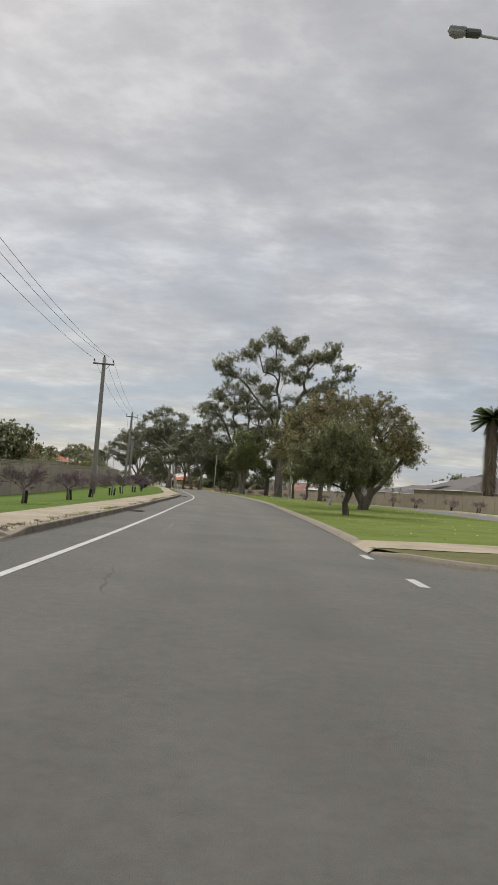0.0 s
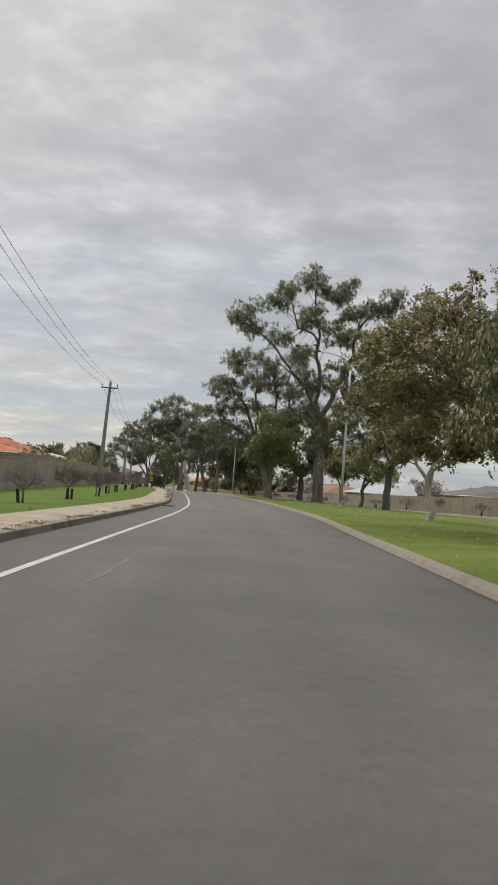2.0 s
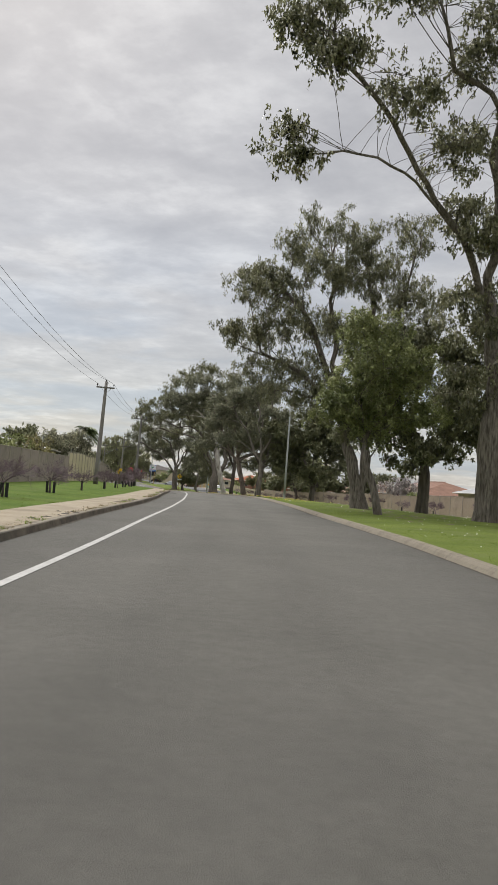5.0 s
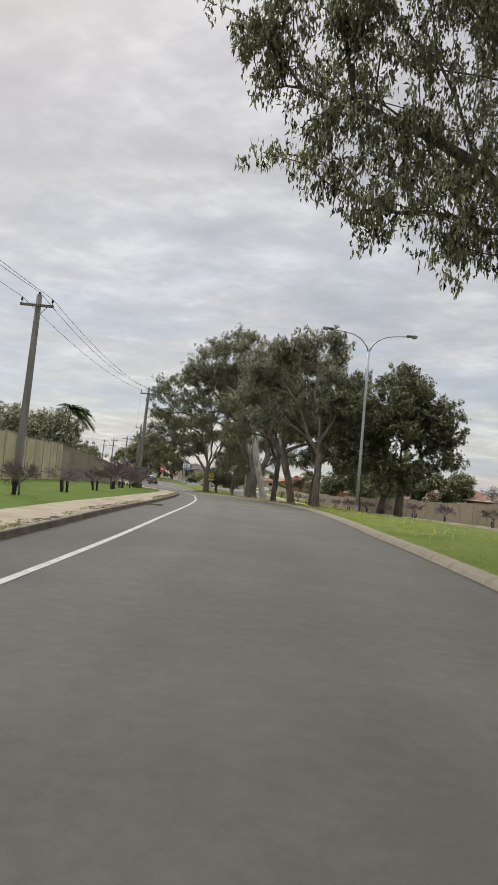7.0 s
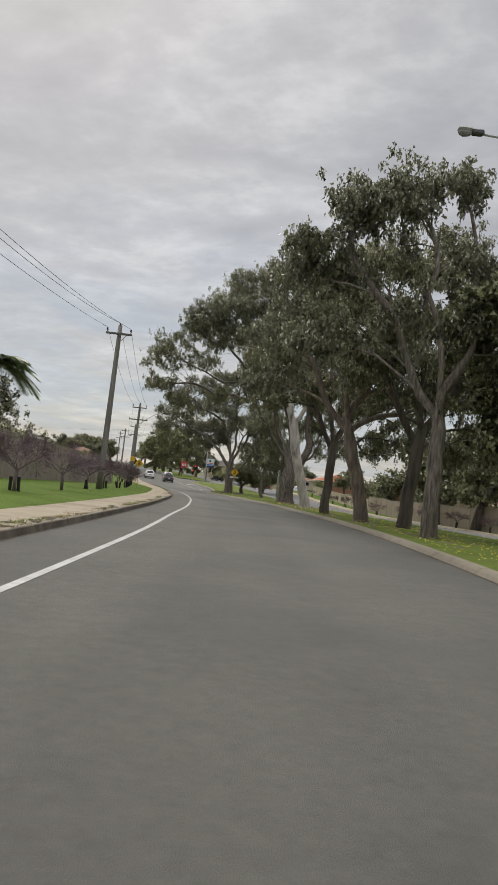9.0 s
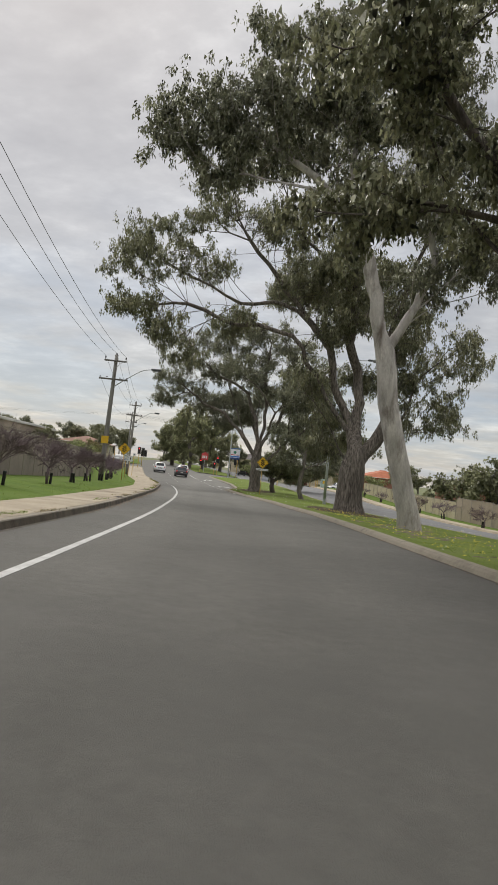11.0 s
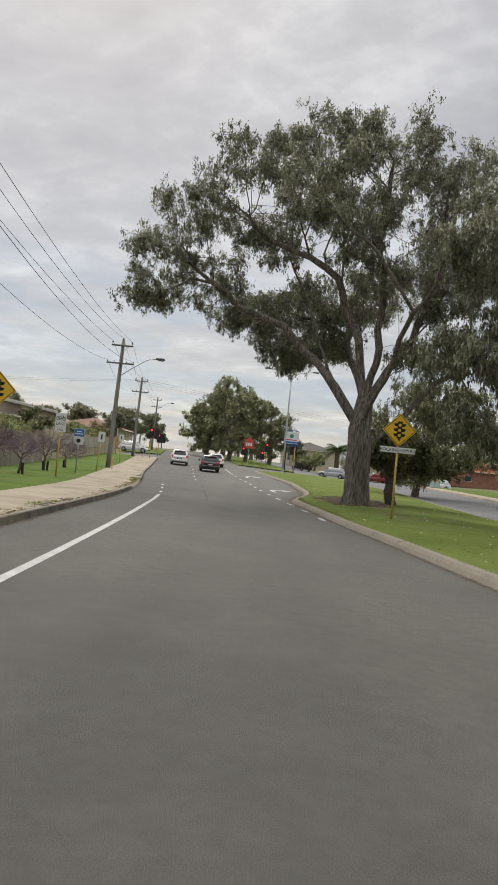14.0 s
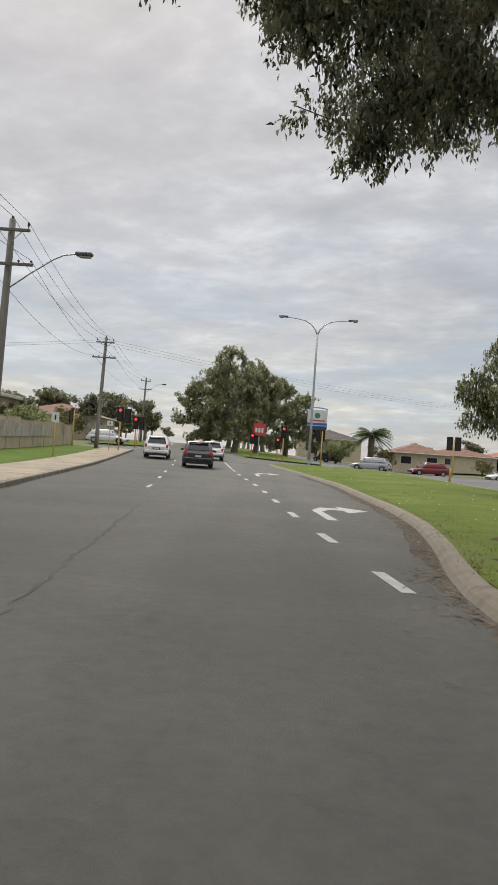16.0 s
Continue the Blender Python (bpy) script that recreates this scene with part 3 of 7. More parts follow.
structure("kerb_nose", nose, KERB_GREY, "rounded concrete kerb at the end of the median")
structure("grass_nose", turf, GRASS_DRY, "patchy grass at the end of the median")


# ---- soil and litter that gather beside the kerbs ----
def ragged(name, s0, s1, df, w, zf, mat, label, seed, step=0.25):
    """A thin uneven sheet along a line, between df and df + w, with torn edges."""
    q = random.Random(seed)
    st = steps(s0, s1, step)
    a = [q.uniform(0.0, 0.3) for _ in st]
    b = [q.uniform(0.45, 1.0) for _ in st]
    for _ in range(2):
        b = [(b[max(i - 1, 0)] + b[i] + b[min(i + 1, len(b) - 1)]) / 3 if q.random() < 0.7 else b[i] for i in range(len(b))]
    end = lambda s: min(1.0, (s - s0) / 2.0, (s1 - s) / 2.0)
    o = Solid()
    for i, s in enumerate(st):
        k = max(end(s), 0.02)
        for u in (a[i] * 0.2, 0.5 * b[i] * k, b[i] * k):
            d = df(s) + w * u
            x, y = flat_at(s, d)
            o.v.append((x, y, zf(s, d)))
        if i:
            for c in (0, 1):
                o.f.append((3 * i - 3 + c, 3 * i - 2 + c, 3 * i + 1 + c, 3 * i + c))
    return structure(name, o, mat, label)


def blotches(name, spots, mat, lo, hi, label, seed, lift=0.01):
    """Low uneven patches of earth, all in one mesh."""
    q = random.Random(seed)
    o = Solid()
    for s, d, zf in spots:
        n, r = 9, q.uniform(lo, hi)
        c = flat_at(s, d)
        turn = q.uniform(0, 6.28)
        vs = [(c[0], c[1], zf(s, d) + lift + 0.012)]
        for k in range(n):
            a = 6.2832 * k / n
            x, y = r * q.uniform(0.45, 1.25) * math.cos(a), 0.6 * r * q.uniform(0.45, 1.25) * math.sin(a)
            x, y = x * math.cos(turn) - y * math.sin(turn), x * math.sin(turn) + y * math.cos(turn)
            vs.append((c[0] + x, c[1] + y, zf(s, d) + lift - 0.012))
        o.add(vs, [(0, 1 + k, 1 + (k + 1) % n) for k in range(n)])
    return tagged(part(name, o, mat), label=label, category="soil", kind="stuff")


def soil_bed(s0, s1, d0, wide, seed):
    """Bare ground under a big tree, littered with leaves; its rim is uneven and tucked into the grass."""
    q = random.Random(seed)
    st, n = steps(s0, s1, 0.3), 12
    o = Solid()
    lo = hi = 0.0
    for i, s in enumerate(st):
        lo, hi = 0.75 * lo + q.gauss(0, 0.12), 0.75 * hi + q.gauss(0, 0.25)
        body = max(math.sin(math.pi * (s - s0) / (s1 - s0)), 0) ** 0.5
        a = KR(s) + d0 + 0.9 * (1 - body) + lo
        b = max(a + 0.1, KR(s) + d0 + 0.9 + (wide - 0.9) * body + hi)
        for k in range(n + 1):
            d = a + (b - a) * k / n
            x, y = flat_at(s, d)
            rim = k in (0, n) or i in (0, len(st) - 1)
            o.v.append((x, y, mound(s, d) + (-0.03 if rim else 0.022 + q.uniform(-0.012, 0.016))))
        if i:
            m = (n + 1) * i
            o.f += [(m - n - 1 + k, m - n + k, m + k + 1, m + k) for k in range(n)]
    return structure("soil_bed", o, SOIL, "bare brown soil and leaf litter under the median gums", smooth=True)


for k, bed in enumerate(((224.2, 233.5, 0.9, 3.6), (186.0, 195.5, 1.1, 3.6))):
    soil_bed(*bed, 70 + k)
earth = random.Random(8)
under = []
for s0, s1, d0, wide, n in ((218, 234, 2.4, 2.6, 50), (185, 196, 2.8, 2.6, 30), (96, 113, 2.6, 3.4, 50), (172, 180, 0.8, 1.6, 50), (144, 168, 0.8, 2.0, 70)):
    for _ in range(n):
        q = earth.uniform(s0, s1)
        under.append((q, KR(q) + d0 + abs(earth.gauss(0, wide * 0.6)), mound))
blotches("bare_soil", under, DIRT, 0.12, 0.42, "patches of bare brown soil under the median gums", 4)
crept = []
for s0, n in ((9, 8), (14, 14), (26, 10), (31, 7), (40, 12), (47, 9), (56, 12), (66, 8), (78, 10), (88, 8), (99, 8), (112, 12), (120, 14), (124, 10), (138, 14), (146, 12), (163, 8), (178, 8), (194, 10), (211, 9)):
    for _ in range(n):
        q = s0 + earth.gauss(0, 1.1)
        crept.append((q, KL(q) - 0.16 - abs(earth.gauss(0, 0.15)), lambda a, b: base(a, b) + 0.138))
blotches("kerb_moss", crept, ROAD_DIRT, 0.05, 0.2, "dark moss and soil creeping over the kerb", 5, 0.012)
for i, (a, b, w) in enumerate(((4, 40, 0.13), (44, 80, 0.1), (84, 130, 0.13), (134, 178, 0.12), (182, 240, 0.14))):
    ragged("gutter_dirt", a, b, lambda s: KL(s) + 0.005, w, lambda s, d: base(s, d) + 0.004, ROAD_DIRT, "dark grit gathered in the gutter", 40 + i, 0.35)
for i, (a, b, w) in enumerate(((20, 96, -0.1), (98, 182, -0.12), (184, 225, -0.16), (228, 262, -0.45))):
    ragged("gutter_dirt_median", a, b, lambda s: KR(s) - 0.005, w, lambda s, d: base(s, d) + 0.004, ROAD_DIRT, "dark grit gathered along the median kerb", 50 + i, 0.35)

# ---- road paint: each mark is a piece of the road ----
def mark(s0, s1, df, w, name="line_mark"):
    o = strip(steps(s0, s1, 2.0), [(lambda s: df(s) - w / 2, roadz(0.006)), (lambda s: df(s) + w / 2, roadz(0.006))])
    return part(name, o, PAINT_WHITE, road)


EDGE = table([(-70, -2.65), (14, -2.62), (37, -2.58), (48, -2.45), (58, -2.2), (66, -2.2), (92, -2.55), (111, -2.47), (125, -2.38), (138, -2.2), (150, -2.3), (167, -1.98), (180, -1.9), (186, -1.84), (199, -2.04), (208, -2.42), (215.6, -2.85), (222.5, -3.28), (232, -4.4), (245, -6.0)], 4)
mark(-70, 221.5, EDGE, 0.115, "edge_line")
for a in (223.3, 227.0, 230.4):
    mark(a, a + 1.1, EDGE, 0.115, "line_mark")
LANE = table([(243, -3.5), (256, -4.75), (265, -5.5), (276, -6.6), (330, -11.5)])
for a in (242.4, 249, 255.2, 263.5, 270):
    mark(a, a + 1.6, LANE, 0.11)
TURN = table([(216, 2.35), (219.6, 2.15), (227.7, 1.45), (231.5, 1.12), (235.8, .75), (241, .4), (247, 0), (255, -.85), (264, -1.75), (276, -2.9)])
for a in (215.6, 219.4, 223.2, 227.0, 230.9, 235.1, 239.4, 243.8, 248.2, 252.6, 257.0, 261.4):
    mark(a, a + 1.25, TURN, 0.15)
mark(264, 275, TURN, 0.12)
for a, d in ((6.2, 2.8), (10.4, 2.78), (14.4, 2.75)):
    mark(a, a + 0.95, lambda s, d=d: d, 0.16)


def streak(name, mat, rows, w, seed, lift=0.005):
    """A narrow uneven streak on the asphalt through places (s, d)."""
    q = random.Random(seed)
    o = Solid()
    st = steps(rows[0][0], rows[-1][0], 0.25)
    line = table(rows)
    for i, s in enumerate(st):
        k = w * q.uniform(0.35, 1.0) * min(1, (s - st[0]) * 2 + 0.1, (st[-1] - s) * 2 + 0.1)
        d = line(s) + q.gauss(0, 0.02)
        for e in (-0.5, 0.5):
            x, y = flat_at(s, d + e * k)
            o.v.append((x, y, base(s, d) + lift))
        if i:
            o.f.append((2 * i - 2, 2 * i - 1, 2 * i + 1, 2 * i))
    return part(name, o, mat, road)


for k, rows in enumerate(([(220.4, -1.34), (223.6, -1.63), (229.1, -2.05), (236, -2.6)], [(7.5, -1.29), (8.6, -1.5), (10.05, -1.57)])):
    streak("tar_seam", TAR, rows, 0.06, k)
for k, rows in enumerate(([(17.3, -1.69), (19.7, -1.65), (22.3, -1.77)], [(18.2, -0.75), (18.75, 0.1)], [(17.3, -0.3), (17.6, 0.9)], [(36, -1.6), (39, -1.55)])):
    streak("scuff_mark", SCUFF, rows, 0.09, 10 + k)


def turn_arrow(s0, d0):
    """A right-turn arrow: shaft, bend and head."""
    o = Solid()
    outline = [(0, -0.1), (1.6, -0.1), (2.3, 0.25), (2.3, 0.75), (2.75, 0.75), (2.1, 1.45), (1.45, 0.75), (1.9, 0.75), (1.9, 0.42), (1.45, 0.12), (0, 0.12)]
    vs = []
    for a, b in outline:
        x, y = flat_at(s0 + a * 1.6, d0 + b - 0.1 * a)
        vs.append((x, y, base(s0 + a * 1.6, d0 + b - 0.1 * a) + 0.006))
    o.add(vs, [tuple(range(len(vs)))[::-1]])
    me = part("turn_arrow", o, PAINT_WHITE, road)
    return me


turn_arrow(235.0, 1.55)
turn_arrow(257.5, -0.1)

# ---- trees ----
def limbs(seed, trunk, trunk_r, lobes, fork, tip=0.012, wiggle=0.25, along=0.3, power=0.62, flare=1.25, boughs=(), shell=0.35, pad=0.42):
    """Limbs from a trunk line to clumps of leaves spread through the lobes. Returns the wood and the clump centres."""
    rng = np.random.default_rng(seed)
    nodes, parent, reach = [], [], []
    trunk = [Vector(p) for p in trunk]
    for i, p in enumerate(trunk):
        if i:
            a, n = trunk[i - 1], max(1, int((p - trunk[i - 1]).length / 0.6))
            for k in range(1, n + 1):
                q = a.lerp(p, k / n)
                q = q + Vector(rng.normal(0, 0.025, 3))
                nodes.append(np.array(q))
                parent.append(len(nodes) - 2)
                reach.append(reach[-1] + (p - a).length / n)
        else:
            nodes.append(np.array(p))
            parent.append(-1)
            reach.append(0.0)
    top = len(nodes)
    for line in boughs:
        line = [np.array(p) for p in line]
        i = min(range(len(nodes)), key=lambda q: np.linalg.norm(nodes[q] - line[0]))
        last = i
        for a, c in zip([nodes[i]] + line[1:-1], line[1:]):
            n = max(1, int(np.linalg.norm(c - a) / 0.6))
            for k in range(1, n + 1):
                nodes.append(a + (c - a) * k / n + rng.normal(0, 0.03, 3))
                parent.append(last)
                reach.append(reach[last] + np.linalg.norm(c - a) / n)
                last = len(nodes) - 1
    made = len(nodes)
    clumps, pads = [], []
    for cx, cy, cz, rx, ry, rz, n in lobes:
        got, most = 0, int(n * 1.15)
        while got < most:
            for _ in range(7):
                v = rng.normal(0, 1, 3)
                v /= np.linalg.norm(v) + 1e-9
                while v[2] < (-0.75 if shell < 0.5 else -0.05):
                    v = rng.normal(0, 1, 3)
                    v /= np.linalg.norm(v) + 1e-9
                r = rng.uniform(shell, 1.0) ** 0.6 * (0.86 if shell < 0.5 else 1)
                bunch = np.array([cx, cy, cz]) + v * r * [rx, ry, rz]
                if not pads or np.min(np.linalg.norm((np.array(pads) - bunch) * [1, 1, 1.3], axis=1)) > pad * 1.6:
                    break
            size = pad * rng.uniform(0.65, 1.3)
            for _ in range(int(rng.integers(5, 10))):
                clumps.append((bunch + np.clip(rng.normal(0, 1, 3), -1.5, 1.5) * [size, size, size * 0.6], len(pads)))
                got += 1
            pads.append(bunch)
    start = np.array(trunk[-1])
    clumps.sort(key=lambda c: np.linalg.norm(c[0] - start))
    owner = np.array([c[1] for c in clumps])
    clumps = [c[0] for c in clumps]
    open_from = [i for i in range(made) if nodes[i][2] >= fork or i >= top]
    arr = np.zeros((60000, 3))
    cost = np.zeros(60000)
    crowd = np.zeros(60000)
    ids, m = [], 0
    for i in open_from:
        arr[m], cost[m] = nodes[i], reach[i] * along * (0.4 if i >= top else 1)
        ids.append(i)
        m += 1
    ends = []
    for c in clumps:
        gap = arr[:m] - c
        dist = np.sqrt((gap**2).sum(1))
        steep = np.maximum(arr[:m, 2] - c[2], 0) * 0.8
        j = int(np.argmin(dist + cost[:m] + steep + crowd[:m]))
        crowd[j] += 0.4
        a, L = arr[j].copy(), float(dist[j])
        k0 = ids[j]
        n = max(1, int(L / 0.7))
        bend = rng.normal(0, wiggle * min(L, 3) * 0.25, 3)
        bend[2] += 0.10 * L
        last = k0
        for k in range(1, n + 1):
            u = k / n
            q = a + (c - a) * u + bend * math.sin(math.pi * u) + rng.normal(0, 0.03, 3) * (k < n)
            nodes.append(q)
            parent.append(last)
            reach.append(reach[last] + L / n)
            last = len(nodes) - 1
            arr[m], cost[m] = q, reach[last] * along
            ids.append(last)
            m += 1
        ends.append(last)
    # ease the kinks out of the limbs
    for _ in range(4):
        pts = np.array(nodes)
        acc, num = np.zeros_like(pts), np.zeros(len(pts))
        for i in range(1, len(nodes)):
            acc[parent[i]] += pts[i]
            num[parent[i]] += 1
        for i in range(top, len(nodes)):
            if num[i]:
                nodes[i] = 0.5 * pts[i] + 0.25 * pts[parent[i]] + 0.25 * acc[i] / num[i]
    count = np.zeros(len(nodes))
    for e in ends:
        count[e] += 1
    for i in range(len(nodes) - 1, 0, -1):
        count[parent[i]] += max(count[i], 0)
    total = max(count[0], 1)
    rad = np.maximum(tip, trunk_r * (np.maximum(count, 1) / total) ** power)
    for i in range(top):
        z = nodes[i][2] - nodes[0][2]
        rad[i] *= 1 + (flare - 1) * math.exp(-z / 0.45)
    kids = [[] for _ in nodes]
    for i in range(1, len(nodes)):
        kids[parent[i]].append(i)
    wood = Solid()
    stack = [(0, None)]
    while stack:
        i, before = stack.pop()
        chain = [before, i] if before is not None else [i]
        while kids[i]:
            order = sorted(kids[i], key=lambda q: -count[q])
            for q in order[1:]:
                stack.append((q, i))
            i = order[0]
            chain.append(i)
        if len(chain) < 2:
            continue
        rr = [rad[q] for q in chain]
        if before is not None:
            rr[0] = min(rr[0], rr[1] * 1.25)
        sides = 44 if rr[min(1, len(rr) - 1)] > 0.2 else 8 if rr[min(1, len(rr) - 1)] > 0.06 else 4 if rr[-2] > 0.02 else 3
        k = len(wood.v)
        wood.tube([nodes[q] for q in chain], rr, sides, cap=False)
        if sides == 44:
            ridge = rng.uniform(-1, 1, 44)
            for i, q in enumerate(chain):
                ridge = 0.8 * ridge + 0.3 * rng.uniform(-1, 1, 44)
                c = nodes[q]
                for j in range(44):
                    g = 1 + 0.075 * ridge[j]
                    v = wood.v[k + 44 * i + j]
                    wood.v[k + 44 * i + j] = tuple(c[a] + (v[a] - c[a]) * g for a in range(3))
    at = np.array([nodes[e] for e in ends])
    heart = np.zeros((len(pads), 3))
    for k in range(3):
        heart[:, k] = np.bincount(owner, at[:, k], len(pads)) / np.maximum(np.bincount(owner, minlength=len(pads)), 1)
    return wood, at, heart[owner]


def leaves(seed, centres, hearts, per, spread, length, width, droop=0.8, name="crown"):
    """Hanging narrow leaves round each clump, as bent blades; they face outwards from the pad of foliage that they belong to."""
    rng = np.random.default_rng(seed + 77)
    tufts = 5
    n = len(centres) * per
    size = np.repeat(rng.uniform(0.6, 1.25, len(centres)), tufts)
    twig = np.repeat(centres, tufts, axis=0) + np.clip(rng.normal(0, 1, (len(centres) * tufts, 3)), -1.7, 1.7) * [1, 1, 0.7] * (spread * size)[:, None]
    pick = np.repeat(np.arange(len(centres)) * tufts, per) + rng.integers(0, tufts, n)
    p = twig[pick] + rng.normal(0, 1, (n, 3)) * [0.24, 0.24, 0.24 + 0.15 * max(droop, 0)] * spread
    ang = rng.uniform(0, 2 * np.pi, n)
    flatd = np.c_[np.cos(ang), np.sin(ang), np.zeros(n)]
    tilt = np.clip(rng.normal(droop, 0.35, n), -0.6, 1.2)
    d = flatd * (1 - np.abs(tilt).clip(0, 1))[:, None] + np.c_[np.zeros((n, 2)), -tilt]
    d /= np.linalg.norm(d, axis=1)[:, None] + 1e-9
    a2 = rng.uniform(0, 2 * np.pi, n)
    r = np.c_[np.cos(a2), np.sin(a2), rng.uniform(-0.4, 0.4, n)]
    side = np.cross(d, r)
    side /= np.linalg.norm(side, axis=1)[:, None] + 1e-9
    L = (length * rng.uniform(0.6, 1.35, n))[:, None]
    w = (width * rng.uniform(0.7, 1.3, n))[:, None]
    v = np.stack([p - side * w * 0.3, p + d * L * 0.4 + side * w, p + d * L + np.cross(side, d) * L * 0.1], 1).reshape(-1, 3)
    face = (p - np.repeat(hearts, per, axis=0)) * [1, 1, 1.5]
    face /= np.linalg.norm(face, axis=1)[:, None] + 1e-9
    face = face * 0.65 + [0, 0, 0.6] + rng.normal(0, 0.3, (n, 3))
    face /= np.linalg.norm(face, axis=1)[:, None] + 1e-9
    me = bpy.data.meshes.new(name)
    me.vertices.add(3 * n)
    me.vertices.foreach_set("co", v.ravel())
    me.loops.add(3 * n)
    me.loops.foreach_set("vertex_index", np.arange(3 * n))
    me.polygons.add(n)
    me.polygons.foreach_set("loop_start", np.arange(0, 3 * n, 3))
    me.polygons.foreach_set("loop_total", np.full(n, 3))
    me.update(calc_edges=True)
    normal = me.attributes.new("custom_normal", "FLOAT_VECTOR", "POINT")
    normal.data.foreach_set("vector", np.repeat(face, 3, axis=0).astype(np.float32).ravel())
    me.update()
    return me


def tree(name, at, label, seed, trunk, trunk_r, lobes, fork, bark, leaf, per=107, spread=0.33, length=0.150, width=0.054, droop=0.8, group="", category="tree", smooth=True, coarse=0.0, **kw):
    """A tree of its own: wood and crown under one base; trunk and lobes are given from the base."""
    ob = thing(name, at, label, category, group)
    wood, ends, hearts = limbs(seed, trunk, trunk_r, lobes, fork, **kw)
    part("trunk", wood, bark, ob, smooth=smooth)
    if coarse:
        per, length, width = int(per * coarse), length * (1.6 - 0.8 * coarse), width * (2.5 - 2 * coarse)
    me = leaves(seed, ends, hearts, per, spread * 0.9, length, width * 1.08, droop)
    me.materials.append(leaf)
    c = new("crown", me)
    c.parent = ob
    return ob


def right(s):
    """The plan's sideways and forward ways at s, as world vectors."""
    _, _, hx, hy = axis(s)
    return Vector((hy, -hx, 0)), Vector((hx, hy, 0))


def local(s, pts):
    """Points given as (to the right, ahead, up) turned into the world's axes."""
    r, f = right(s)
    return [tuple(r * p[0] + f * p[1] + Vector((0, 0, p[2]))) for p in pts]


def lobes_at(s, rows):
    r, f = right(s)
    out = []
    for a, b, z, ra, rb, rz, n in rows:
        q = r * a + f * b
        out.append((q.x, q.y, z, ra, rb, rz, n))
    return out


GUM = "gum trees on the median"


def gum(s, d, seed, trunk, r, lobes, fork, label, bark=BARK_GREY, leaf=LEAF_GUM, name="gum_tree", coarse=0.5, **kw):
    return tree(name, spot(s, d, -0.05), label, seed, local(s, trunk), r, lobes_at(s, lobes), fork, bark, leaf, group=GUM, coarse=coarse, **kw)


# wide domed tree with olive and rusty leaves, and the dark shaggy tree in front of it
gum(62.9, 9.6, 11, [(0, 0, 0), (0.25, 0, 0.7), (-0.1, 0.1, 1.5), (0.1, 0.2, 2.6)], 0.16, [(0.2, 0, 4.6, 2.4, 2.4, 1.5, 90), (-1.4, 0, 3.8, 1.4, 1.5, 1.0, 40), (1.6, 0, 3.9, 1.4, 1.5, 1.0, 40)], 0.9, "small spreading tree with a pale crooked trunk", BARK_PALE, LEAF_OLIVE, name="spreading_tree", per=130, spread=0.30, length=0.11, width=0.06, droop=0.3)
gum(37.8, 6.25, 12, [(0, 0, 0), (-0.1, 0, 0.7), (0.1, 0.1, 1.3), (0.2, 0, 1.9)], 0.15, [(-1.0, 0, 3.3, 1.8, 1.7, 1.2, 84), (-1.9, 0, 2.6, 1.0, 1.2, 1.2, 50), (0.6, 0, 2.8, 1.4, 1.4, 1.1, 60), (-0.7, 0, 2.1, 2.0, 1.9, 0.8, 72), (1.4, 0, 2.3, 0.8, 0.9, 0.9, 30), (-0.4, 0, 4.2, 1.4, 1.4, 0.7, 46)], 0.9, "dark shaggy tree with a short twisted forked trunk", BARK_DARK, LEAF_SHAG, name="shaggy_tree", coarse=0, per=170, spread=0.30, length=0.095, width=0.026, droop=0.9)
gum(51.7, 10.0, 13, [(0, 0, 0), (0, 0, 0.4), (-0.15, 0, 0.8), (-0.5, 0, 1.4)], 0.36, [(-1.2, 0.6, 4.0, 5.2, 4.3, 4.4, 640), (-1.2, 0.6, 3.9, 4.0, 3.4, 3.2, 130)], 1.2, "wide domed tree with olive and rusty leaves, forked trunk", BARK_DARK, LEAF_OLIVE, name="domed_tree", per=96, spread=0.31, length=0.1, width=0.053, droop=0.1, shell=0.84, pad=0.5, coarse=0, power=0.5,
    boughs=[local(51.7, q) for q in ([(-0.5, 0, 1.4), (-0.9, 0.1, 2.2), (-1.8, 0.2, 3.6), (-3.2, 0.2, 5.4)], [(0, 0, 0.5), (0.5, 0.1, 1.3), (0.6, 0.2, 2.4), (0.9, 0.2, 4.4), (0.8, 0.2, 6.6)], [(0.4, 0.1, 1.1), (1.4, 0.2, 1.6), (1.9, 0.2, 2.6), (3.2, 0.3, 4.6)])])
# thin trees before the tall gum
gum(83.8, 13.0, 14, [(0, 0, 0), (0.05, 0, 1.2), (0.1, 0, 2.6), (0.3, 0, 4.0)], 0.27, [(0.6, 0, 6.4, 2.7, 2.6, 2.4, 130), (2.0, 0, 4.6, 1.8, 2, 1.3, 45), (-1.4, 0, 4.4, 1.6, 1.6, 1.2, 40)], 2.2, "slim dark-barked tree with olive leaves", BARK_DARK, LEAF_OLIVE, per=119, length=0.122, width=0.063, droop=0.5)
gum(90.3, 12.6, 15, [(0, 0, 0), (0.25, 0, 0.7), (0.1, 0, 1.6), (0.3, 0, 2.6)], 0.15, [(0, 0, 4.0, 1.7, 1.7, 1.3, 70), (1.8, 0, 3.0, 1.2, 1.2, 0.8, 40)], 0.7, "small crooked tree with bent stems", BARK_DARK, LEAF_GREEN, per=119, length=0.122, width=0.054)
